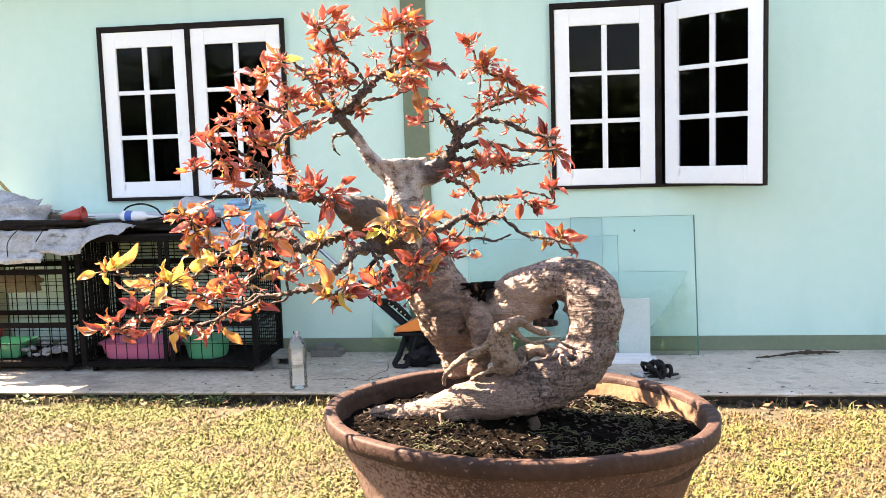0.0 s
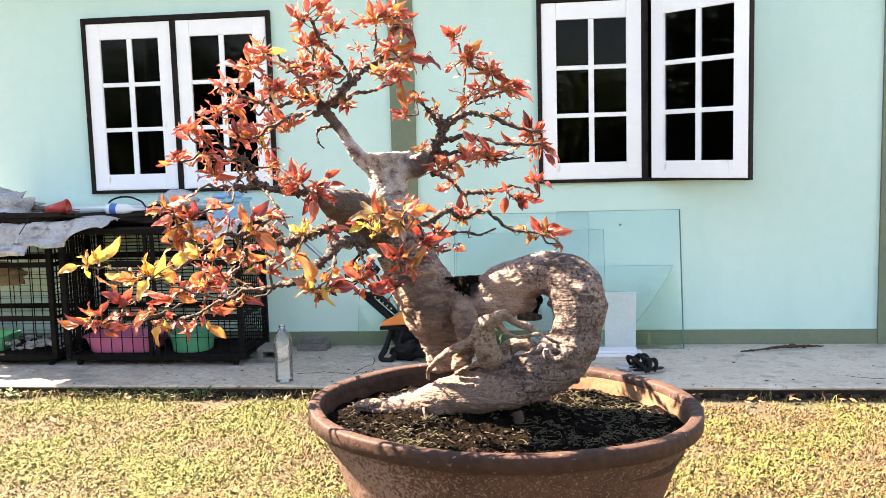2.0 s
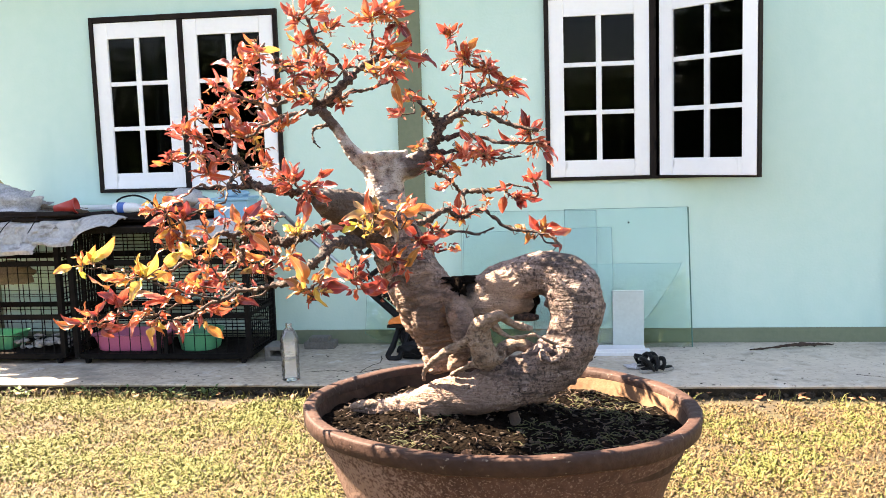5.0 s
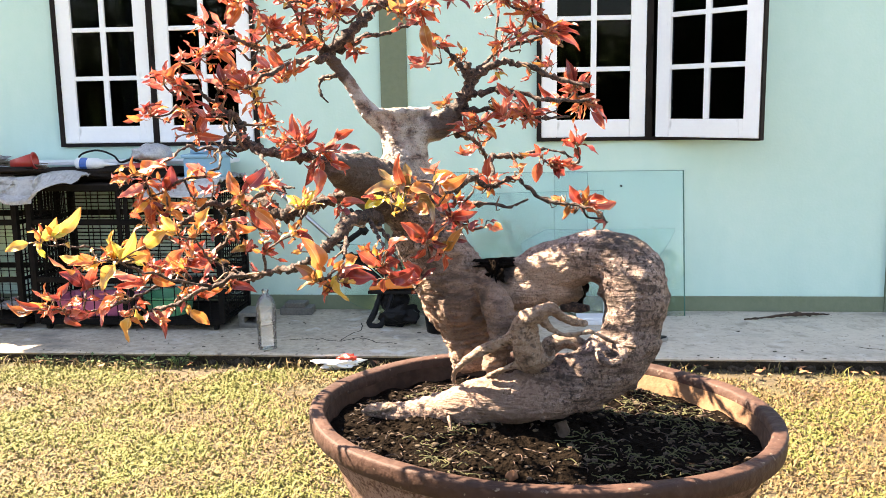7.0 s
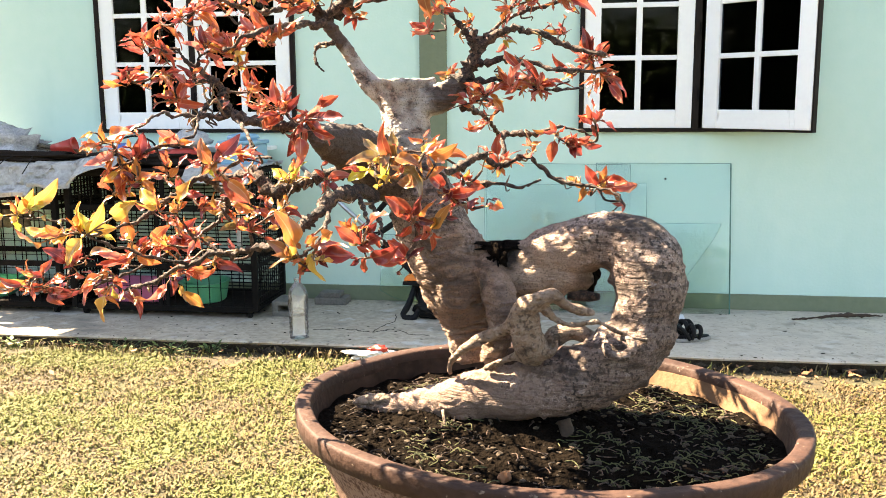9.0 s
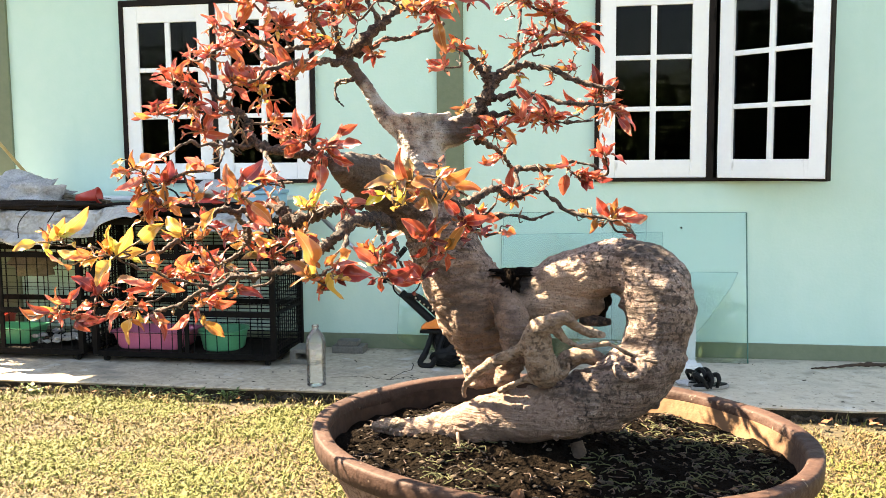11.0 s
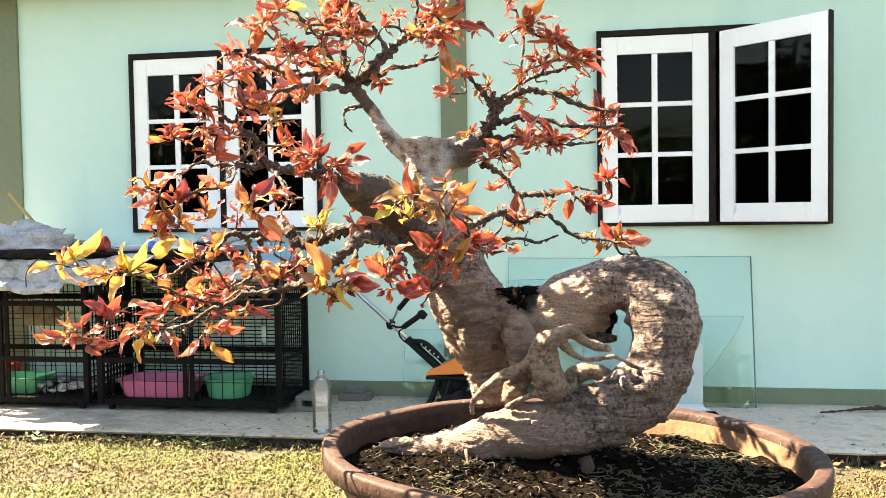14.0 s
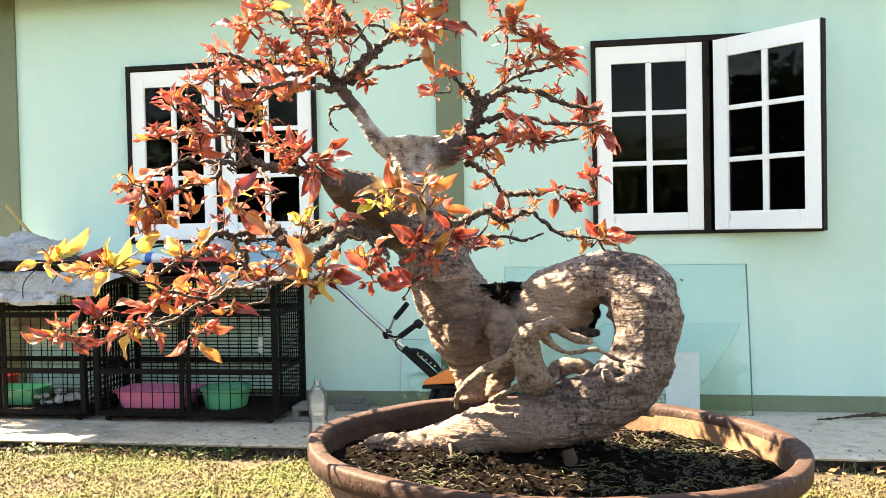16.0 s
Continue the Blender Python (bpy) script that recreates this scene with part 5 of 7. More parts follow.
bm = bmesh.new()
rings = []
for j in range(1, 46):
    f = j / 45 * 0.915
    row = []
    for k in range(120):
        p = PM @ Vector((PA * f * math.cos(2 * math.pi * k / 120), PB * f * math.sin(2 * math.pi * k / 120), 0))
        p.z = soil_z(p.x, p.y)
        row.append(bm.verts.new(p))
    rings.append(row)
for a, b in zip(rings, rings[1:]):
    for k in range(120):
        bm.faces.new((a[k], b[k], b[(k + 1) % 120], a[(k + 1) % 120]))
bm.faces.new(rings[0])
solo("soil", bm, SOIL, "dark crumbly potting soil filling the pot", "soil", kind="stuff", smooth=True)
bm, bm2, bm3 = bmesh.new(), bmesh.new(), bmesh.new()
for k in range(2900):
    a, r = random.uniform(0, 6.283), math.sqrt(random.random()) * 0.88
    p = PM @ Vector((PA * r * math.cos(a), PB * r * math.sin(a), 0))
    s = random.choice((1, 1, 1.2, 1.6, 2.2)) * random.uniform(0.0008, 0.0019)
    lump(bm if k % 3 else bm2, (p.x, p.y, soil_z(p.x, p.y) + s * 0.3), (s * 1.5, s, s * 0.8), k, 0.5, 1)
solo("soil_crumbs", bm, SOIL, "dark soil crumbs lying on the pot soil", "soil", kind="stuff")
solo("soil_pebbles", bm2, PEBBLE, "small brown pebbles and bark bits on the soil", "pebbles", kind="stuff")
for k in range(1300):
    a, r = random.uniform(0, 6.283), math.sqrt(random.random()) * 0.85
    p = PM @ Vector((PA * r * math.cos(a), PB * r * math.sin(a), 0))
    if noise.noise(Vector((p.x * 8, p.y * 8, 4))) + 0.6 * (p.x + 0.05) < 0.02:
        continue
    z, b, l = soil_z(p.x, p.y), random.uniform(0, 6.283), random.uniform(0.006, 0.026)
    tube(bm3, [(p.x, p.y, z, 0.0005), (p.x + l * 0.5 * math.cos(b), p.y + l * 0.5 * math.sin(b), z + random.uniform(0.001, 0.006), 0.0007), (p.x + l * math.cos(b + 0.6), p.y + l * math.sin(b + 0.6), z + 0.0015, 0.0005)], 3, 4)
bm4 = bmesh.new()
for k in range(450):
    a, r = random.uniform(0, 6.283), math.sqrt(random.random()) * 0.86
    p = PM @ Vector((PA * r * math.cos(a), PB * r * math.sin(a), 0))
    z, b, l = soil_z(p.x, p.y), random.uniform(0, 6.283), random.uniform(0.006, 0.03)
    tube(bm4, [(p.x, p.y, z, 0.0004), (p.x + l * 0.5 * math.cos(b), p.y + l * 0.5 * math.sin(b), z + random.uniform(0.001, 0.005), 0.0006), (p.x + l * math.cos(b + 0.5), p.y + l * math.sin(b + 0.5), z + 0.001, 0.0004)], 2, 4)
solo("root_fibres", bm4, TWIG, "fine dry brown root fibres on the soil", "roots", kind="stuff")
solo("soil_chip", lump(bmesh.new(), (-0.104, 1.482, soil_z(-0.104, 1.482) + 0.003), (0.009, 0.007, 0.009), 4, 0.6, 2), DRYLEAF, "brown broken chip lying in the soil", "chip")
solo("moss", bm3, MOSS, "thin green moss strands growing on the soil", "moss", kind="stuff")

# ---- the bonsai ----
tree = thing("bonsai_tree", "old bonsai with a looped grey trunk and red-orange leaves", "bonsai")
LOG = [(-0.347, 1.685, 0.842, 0.0035), (-0.327, 1.682, 0.847, 0.0092), (-0.295, 1.677, 0.847, 0.0170), (-0.240, 1.668, 0.854, 0.0257), (-0.183, 1.650, 0.869, 0.0340), (-0.128, 1.636, 0.886, 0.0382), (-0.075, 1.626, 0.898, 0.0410), (-0.024, 1.622, 0.913, 0.0444), (0.017, 1.627, 0.930, 0.0476), (0.050, 1.637, 0.951, 0.0489), (0.070, 1.648, 0.972, 0.0449), (0.076, 1.658, 0.995, 0.0451), (0.082, 1.666, 1.023, 0.0496), (0.082, 1.672, 1.045, 0.0529), (0.077, 1.678, 1.068, 0.0531), (0.062, 1.686, 1.089, 0.0500), (0.038, 1.692, 1.100, 0.0436), (0.012, 1.700, 1.100, 0.0405), (-0.017, 1.708, 1.088, 0.0430), (-0.050, 1.716, 1.074, 0.0422), (-0.083, 1.724, 1.062, 0.0381), (-0.117, 1.730, 1.056, 0.0338), (-0.157, 1.735, 1.050, 0.0317)]
UNDER = [(-0.149, 1.715, 1.039, 0.0335), (-0.099, 1.715, 1.042, 0.0307), (-0.055, 1.712, 1.049, 0.0344), (-0.028, 1.708, 1.049, 0.0321), (-0.010, 1.708, 1.040, 0.0199), (0.001, 1.708, 1.030, 0.0089)]
TRUNK = [(-0.168, 1.720, 0.911, 0.0342), (-0.172, 1.725, 0.944, 0.0376), (-0.177, 1.733, 0.980, 0.0479), (-0.191, 1.740, 1.016, 0.0589), (-0.207, 1.748, 1.049, 0.0603), (-0.225, 1.758, 1.082, 0.0567), (-0.254, 1.768, 1.138, 0.0530), (-0.275, 1.776, 1.179, 0.0515), (-0.285, 1.786, 1.221, 0.0445), (-0.283, 1.795, 1.258, 0.0383), (-0.288, 1.803, 1.291, 0.0404), (-0.292, 1.808, 1.315, 0.0482), (-0.292, 1.810, 1.327, 0.0511), (-0.292, 1.810, 1.332, 0.0511)]
ROOT2 = [(-0.150, 1.718, 1.062, 0.0200), (-0.133, 1.676, 1.034, 0.0235), (-0.122, 1.650, 1.008, 0.0222), (-0.122, 1.640, 0.980, 0.0195), (-0.130, 1.636, 0.955, 0.0175), (-0.138, 1.640, 0.930, 0.0150)]
LIMB2 = [(-0.284, 1.785, 1.170, 0.0445), (-0.317, 1.730, 1.207, 0.0422), (-0.335, 1.670, 1.229, 0.0362), (-0.350, 1.610, 1.243, 0.0265), (-0.361, 1.565, 1.255, 0.0153)]
LARM = [(-0.302, 1.8, 1.296, 0.0235), (-0.332, 1.8, 1.316, 0.0165), (-0.357, 1.8, 1.343, 0.0128), (-0.374, 1.8, 1.371, 0.0105), (-0.392, 1.8, 1.396, 0.0098), (-0.408, 1.8, 1.417, 0.0098), (-0.417, 1.8, 1.432, 0.006)]
RARM = [(-0.263, 1.8, 1.297, 0.0283), (-0.233, 1.8, 1.304, 0.0236), (-0.208, 1.8, 1.319, 0.017), (-0.195, 1.8, 1.335, 0.0104)]
TAN1 = [(-0.196, 1.640, 0.911, 0.0043), (-0.195, 1.632, 0.929, 0.0049), (-0.179, 1.618, 0.951, 0.0069), (-0.155, 1.604, 0.970, 0.0079), (-0.123, 1.592, 0.988, 0.0093), (-0.099, 1.580, 1.005, 0.0122), (-0.086, 1.572, 1.026, 0.0145), (-0.073, 1.570, 1.037, 0.0140), (-0.057, 1.572, 1.045, 0.0105), (-0.044, 1.576, 1.043, 0.0085), (-0.031, 1.582, 1.030, 0.0071), (-0.015, 1.590, 1.022, 0.0061), (0.006, 1.600, 1.016, 0.0043)]
TAN2 = [(-0.086, 1.578, 1.016, 0.0171), (-0.085, 1.584, 0.995, 0.0213), (-0.082, 1.590, 0.975, 0.0241), (-0.077, 1.596, 0.959, 0.0206), (-0.101, 1.600, 0.952, 0.0063), (-0.127, 1.610, 0.938, 0.0048), (-0.144, 1.620, 0.927, 0.0043)]
TAN3 = [(-0.062, 1.574, 1.029, 0.0062), (-0.049, 1.575, 1.015, 0.0047), (-0.025, 1.577, 1.005, 0.0037), (0.007, 1.580, 1.009, 0.0030), (0.026, 1.584, 1.001, 0.0030), (0.050, 1.590, 0.988, 0.0030), (0.077, 1.600, 0.981, 0.0030)]
TAN4 = [(-0.073, 1.594, 0.963, 0.0167), (-0.053, 1.592, 0.962, 0.0090), (-0.044, 1.592, 0.969, 0.0039), (-0.045, 1.594, 0.979, 0.0030)]
SCAR = [(0.021, 1.588, 0.975, 0.0056), (0.026, 1.573, 0.968, 0.0066), (0.041, 1.568, 0.966, 0.0070), (0.054, 1.570, 0.975, 0.0065), (0.052, 1.580, 0.985, 0.0051), (0.042, 1.590, 0.986, 0.0041)]
PEG = [(-0.034, 1.612, 0.860, 0.0095), (-0.029, 1.606, 0.842, 0.0101), (-0.040, 1.602, 0.827, 0.0106), (-0.047, 1.600, 0.807, 0.0074)]
ROOTLET = [(-0.204, 1.620, 0.863, 0.0027), (-0.199, 1.602, 0.853, 0.0024), (-0.194, 1.598, 0.830, 0.0021)]


def fused(name, chains, mat, voxel, label, rough, relief):
    bm = bmesh.new()
    for c in chains:
        tube(bm, c, 7, 20, rough, 26.0)
    bmesh.ops.recalc_face_normals(bm, faces=bm.faces)
    ob = part(name, bm, mat, tree, label)
    r = ob.modifiers.new("fuse", "REMESH")
    r.mode, r.voxel_size, r.use_smooth_shade = "VOXEL", voxel, True
    s = ob.modifiers.new("soften", "SMOOTH")
    s.factor, s.iterations = 0.5, 4
    tx = bpy.data.textures.new(name + "_relief", "CLOUDS")
    tx.noise_scale, tx.noise_depth = 0.028, 3
    d = ob.modifiers.new("relief", "DISPLACE")
    d.texture, d.strength, d.mid_level, d.texture_coords = tx, relief, 0.5, "LOCAL"
    t2 = bpy.data.textures.new(name + "_cracks", "CLOUDS")
    t2.noise_type, t2.noise_scale, t2.noise_depth = "HARD_NOISE", 0.017, 4
    d2 = ob.modifiers.new("cracks", "DISPLACE")
    d2.texture, d2.strength, d2.mid_level, d2.texture_coords = t2, relief * 0.45, 0.5, "LOCAL"
    return ob


def wrinkled(ob, depth, areas):
    """Set the fused shape and press wrinkles that run round the stem into it."""
    dg = bpy.context.evaluated_depsgraph_get()
    me = bpy.data.meshes.new_from_object(ob.evaluated_get(dg))
    ob.modifiers.clear()
    ob.data = me
    moves = []
    for v in me.vertices:
        p = v.co
        w = 0.15
        for at, size in areas:
            w = max(w, math.exp(-((p - Vector(at)).length / size) ** 2))
        n = noise.noise(Vector((p.x * 22 + 3 * noise.noise(p * 14), p.y * 22, p.z * 125 + 5 * noise.noise(p * 18))))
        knob = max(0.0, noise.noise(p * 75) - 0.42) * 3
        moves.append(v.normal * depth * (w * (1 - 2.2 * abs(n)) + 0.5 * knob))
    for v, d in zip(me.vertices, moves):
        v.co += d
    me.shade_smooth()


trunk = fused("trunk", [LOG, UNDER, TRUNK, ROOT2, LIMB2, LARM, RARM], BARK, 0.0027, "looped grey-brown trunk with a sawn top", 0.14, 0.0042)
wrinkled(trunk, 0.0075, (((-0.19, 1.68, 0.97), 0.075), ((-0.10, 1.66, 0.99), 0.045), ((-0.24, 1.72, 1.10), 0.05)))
root = fused("surface_root", [TAN1, TAN2, TAN3, TAN4], TANBARK, 0.0020, "knobbly tan root clasping the trunk", 0.3, 0.0055)
wrinkled(root, 0.0016, (((-0.06, 1.58, 1.02), 0.03),))
part("scar", tube(bmesh.new(), SCAR, 6, 10, 0.2, 60), BARK, tree, smooth=True)
part("broken_tip", tube(bmesh.new(), [(-0.352, 1.684, 0.846, 0.002), (-0.335, 1.680, 0.851, 0.0075), (-0.305, 1.672, 0.857, 0.010), (-0.285, 1.668, 0.857, 0.006)], 5, 10, 0.4, 70), TANBARK, tree, "pale broken wood tip", smooth=True)
part("peg_root", tube(bmesh.new(), PEG, 6, 10, 0.2, 60), BARKSTICK, tree, smooth=True)
part("root_stub", tube(bmesh.new(), [(-0.068, 1.648, 0.940, 0.010), (-0.056, 1.650, 0.960, 0.0125), (-0.040, 1.652, 0.971, 0.0145), (-0.021, 1.655, 0.974, 0.0125), (0.003, 1.655, 0.966, 0.0110), (0.020, 1.650, 0.952, 0.009)], 6, 12, 0.3, 70), TANBARK, tree, "pale cut root stub", smooth=True)
part("rootlet", tube(bmesh.new(), ROOTLET, 6, 6, 0.2, 90), TANBARK, tree, smooth=True)
# Black lumps paint in the dark of the hollow and its seam.
part("dark_hollow", lump(bmesh.new(), (-0.132, 1.704, 1.066), (0.015, 0.020, 0.022), 5, 0.9, 4, 14), HOLLOW, tree, "black hollow", smooth=True)
part("dark_seam", lump(bmesh.new(), (-0.112, 1.728, 1.084), (0.048, 0.022, 0.0075), 8, 0.7, 4, 12), HOLLOW, tree, smooth=True)
part("knot_stub", lump(bmesh.new(), (-0.005, 1.735, 1.045), (0.020, 0.02, 0.030), 7, 0.7, 3), HOLLOW, tree, smooth=True)
part("stub", tube(bmesh.new(), [(-0.03, 1.70, 1.020, 0.009), (0.0, 1.695, 1.018, 0.007), (0.014, 1.69, 1.019, 0.004)], 4, 8, 0.3, 60), TWIG, tree, smooth=True)


SHOOTS, SPURS = [], []
brng = random.Random(21)


def branch(*pts):
    pts = [(*q[:3], q[3] * (0.76 if q[0] < -0.30 else 0.66)) for q in pts]
    SHOOTS.extend(Vector(q[:3]) for q in glide(pts, 5))
    length = sum((Vector(a[:3]) - Vector(b[:3])).length for a, b in zip(pts, pts[1:]))
    per = max(6, int(length / len(pts) / 0.0055))
    way = [Vector(q[:3]) for q in glide(pts, 6)]
    for i in range(2, len(way) - 1):
        if brng.random() < 0.15:
            d = (way[i + 1] - way[i]).normalized() * 0.5 + Vector((brng.gauss(0, 0.7), brng.gauss(0, 0.6), brng.gauss(0.25, 0.7)))
            d = d.normalized() * brng.uniform(0.012, 0.040)
            kink = Vector((brng.gauss(0, 0.0045), brng.gauss(0, 0.0045), brng.gauss(0, 0.0045)))
            SPURS.append([way[i], way[i] + d * 0.45 + kink, way[i] + d * 0.75 - kink, way[i] + d])
            SHOOTS.extend(SPURS[-1][2:])
    part("branch", tube(bmesh.new(), pts, per, 12, 0.45, 90, 0.45, 0.0055, 0.27), TWIG, tree, smooth=True)


branch((-0.413, 1.8, 1.423, 0.0134), (-0.365, 1.8, 1.466, 0.0112), (-0.331, 1.82, 1.497, 0.0102), (-0.302, 1.84, 1.517, 0.008))
branch((-0.312, 1.83, 1.508, 0.0046), (-0.311, 1.85, 1.558, 0.0035), (-0.312, 1.85, 1.604, 0.0023))
branch((-0.302, 1.84, 1.517, 0.0046), (-0.284, 1.85, 1.568, 0.0035), (-0.273, 1.86, 1.609, 0.0023))
branch((-0.296, 1.84, 1.519, 0.0057), (-0.258, 1.86, 1.527, 0.0046), (-0.219, 1.87, 1.522, 0.0035))
branch((-0.353, 1.8, 1.483, 0.0056), (-0.377, 1.8, 1.519, 0.0045), (-0.405, 1.79, 1.548, 0.0033), (-0.434, 1.8, 1.603, 0.0022))
branch((-0.413, 1.8, 1.423, 0.0101), (-0.445, 1.77, 1.449, 0.0077), (-0.466, 1.7, 1.427, 0.0053), (-0.49, 1.62, 1.429, 0.004), (-0.509, 1.57, 1.442, 0.0029))
branch((-0.433, 1.77, 1.445, 0.0055), (-0.446, 1.7, 1.495, 0.0042), (-0.476, 1.66, 1.531, 0.0031))
branch((-0.411, 1.79, 1.417, 0.0078), (-0.433, 1.7, 1.409, 0.0053), (-0.434, 1.55, 1.387, 0.0039), (-0.469, 1.53, 1.366, 0.0029))
branch((-0.395, 1.79, 1.389, 0.0056), (-0.419, 1.78, 1.384, 0.0044), (-0.42, 1.77, 1.359, 0.0033), (-0.407, 1.77, 1.344, 0.0022))
branch((-0.396, 1.8, 1.428, 0.0067), (-0.347, 1.82, 1.452, 0.0057), (-0.304, 1.84, 1.463, 0.0046), (-0.26, 1.86, 1.483, 0.0035))
branch((-0.413, 1.8, 1.423, 0.0067), (-0.418, 1.76, 1.471, 0.0044), (-0.418, 1.75, 1.536, 0.0033))
branch((-0.172, 1.8, 1.381, 0.0112), (-0.129, 1.8, 1.402, 0.009), (-0.09, 1.8, 1.401, 0.0078), (-0.041, 1.8, 1.38, 0.0067), (0.019, 1.79, 1.364, 0.0045))
branch((-0.18, 1.8, 1.387, 0.0078), (-0.209, 1.81, 1.422, 0.0056), (-0.235, 1.82, 1.455, 0.0034))
branch((-0.172, 1.8, 1.381, 0.0101), (-0.142, 1.82, 1.414, 0.0068), (-0.103, 1.84, 1.436, 0.0057), (-0.042, 1.87, 1.45, 0.0035), (-0.008, 1.88, 1.452, 0.0023))
branch((-0.136, 1.82, 1.42, 0.0045), (-0.131, 1.84, 1.477, 0.0034), (-0.143, 1.85, 1.545, 0.0023))
branch((-0.103, 1.84, 1.436, 0.0046), (-0.086, 1.85, 1.487, 0.0035), (-0.096, 1.85, 1.521, 0.0023))
branch((-0.187, 1.8, 1.349, 0.0101), (-0.13, 1.79, 1.361, 0.0067), (-0.058, 1.78, 1.344, 0.0055), (0.019, 1.78, 1.342, 0.0033))
branch((-0.193, 1.8, 1.326, 0.009), (-0.129, 1.78, 1.332, 0.0055), (-0.074, 1.77, 1.315, 0.0044), (-0.014, 1.77, 1.316, 0.0033))
branch((-0.205, 1.8, 1.312, 0.0202), (-0.187, 1.8, 1.345, 0.0168), (-0.173, 1.8, 1.378, 0.0146), (-0.183, 1.8, 1.404, 0.009))
branch((-0.202, 1.82, 1.292, 0.0079), (-0.179, 1.9, 1.278, 0.0059), (-0.163, 1.98, 1.25, 0.0049), (-0.158, 2.0, 1.212, 0.0037))
branch((-0.15, 2.0, 1.243, 0.0075), (-0.113, 2.0, 1.239, 0.0075), (-0.073, 2.01, 1.245, 0.0063), (-0.033, 2.02, 1.251, 0.0038), (0.004, 2.02, 1.235, 0.0025))
branch((-0.244, 1.8, 1.181, 0.0112), (-0.209, 1.85, 1.193, 0.0092), (-0.179, 1.9, 1.206, 0.0083), (-0.145, 1.92, 1.189, 0.0072), (-0.149, 1.98, 1.244, 0.0062))
branch((-0.145, 1.92, 1.189, 0.0072), (-0.103, 1.92, 1.205, 0.006), (-0.067, 1.92, 1.173, 0.006), (-0.014, 1.91, 1.16, 0.0048), (0.039, 1.89, 1.152, 0.0035), (0.058, 1.88, 1.129, 0.0023))
branch((-0.178, 1.88, 1.166, 0.0059), (-0.12, 1.9, 1.157, 0.0047), (-0.08, 1.92, 1.167, 0.0048))
branch((-0.349, 1.760, 1.187, 0.0170), (-0.387, 1.755, 1.190, 0.0139), (-0.422, 1.750, 1.179, 0.0132), (-0.457, 1.745, 1.172, 0.0133), (-0.482, 1.740, 1.158, 0.0125), (-0.508, 1.750, 1.176, 0.0118), (-0.527, 1.760, 1.198, 0.0080))
branch((-0.482, 1.740, 1.162, 0.0086), (-0.524, 1.760, 1.183, 0.0080), (-0.571, 1.800, 1.180, 0.0075), (-0.595, 1.830, 1.144, 0.0067), (-0.604, 1.840, 1.115, 0.0068), (-0.622, 1.840, 1.096, 0.0061), (-0.651, 1.830, 1.081, 0.0051), (-0.677, 1.810, 1.064, 0.0043), (-0.706, 1.800, 1.046, 0.0034), (-0.727, 1.760, 1.032, 0.0025))
branch((-0.571, 1.800, 1.181, 0.0075), (-0.595, 1.780, 1.176, 0.0066), (-0.619, 1.760, 1.177, 0.0066), (-0.643, 1.740, 1.158, 0.0064), (-0.667, 1.730, 1.141, 0.0057), (-0.693, 1.710, 1.118, 0.0041), (-0.711, 1.660, 1.114, 0.0032), (-0.749, 1.630, 1.126, 0.0024), (-0.816, 1.600, 1.135, 0.0016))
branch((-0.320, 1.720, 1.159, 0.0150), (-0.324, 1.620, 1.174, 0.0118), (-0.336, 1.540, 1.174, 0.0105), (-0.342, 1.500, 1.160, 0.0096), (-0.355, 1.490, 1.149, 0.0083), (-0.375, 1.490, 1.132, 0.0070), (-0.401, 1.500, 1.120, 0.0064), (-0.434, 1.520, 1.109, 0.0066), (-0.469, 1.530, 1.100, 0.0061), (-0.503, 1.535, 1.097, 0.0055), (-0.538, 1.540, 1.083, 0.0049), (-0.574, 1.545, 1.067, 0.0042), (-0.610, 1.550, 1.051, 0.0036), (-0.649, 1.560, 1.040, 0.0022))
branch((-0.677, 1.810, 1.064, 0.0034), (-0.703, 1.850, 1.021, 0.0026), (-0.720, 1.870, 0.989, 0.0022))
branch((-0.727, 1.760, 1.032, 0.0025), (-0.764, 1.730, 1.017, 0.0025), (-0.804, 1.720, 1.003, 0.0021), (-0.838, 1.710, 1.006, 0.0021), (-0.871, 1.690, 1.011, 0.0017), (-0.923, 1.680, 1.010, 0.0013))
branch((-0.538, 1.540, 1.083, 0.0028), (-0.584, 1.500, 1.102, 0.0024), (-0.621, 1.470, 1.122, 0.0020), (-0.633, 1.455, 1.134, 0.0017))
branch((-0.336, 1.540, 1.174, 0.0046), (-0.327, 1.480, 1.149, 0.0032), (-0.333, 1.440, 1.126, 0.0024), (-0.344, 1.420, 1.116, 0.0018))
branch((-0.324, 1.620, 1.174, 0.0049), (-0.288, 1.520, 1.152, 0.0032), (-0.273, 1.440, 1.131, 0.0018))
branch((-0.312, 1.660, 1.156, 0.0043), (-0.275, 1.540, 1.146, 0.0033), (-0.255, 1.480, 1.130, 0.0018))
branch((-0.283, 1.660, 1.215, 0.0042), (-0.269, 1.540, 1.210, 0.0026), (-0.264, 1.480, 1.218, 0.0018))
branch((-0.453, 1.740, 1.168, 0.0038), (-0.431, 1.680, 1.181, 0.0030), (-0.413, 1.600, 1.190, 0.0021))
branch((-0.602, 1.780, 1.176, 0.0050), (-0.638, 1.900, 1.148, 0.0045), (-0.687, 2.050, 1.102, 0.0029))
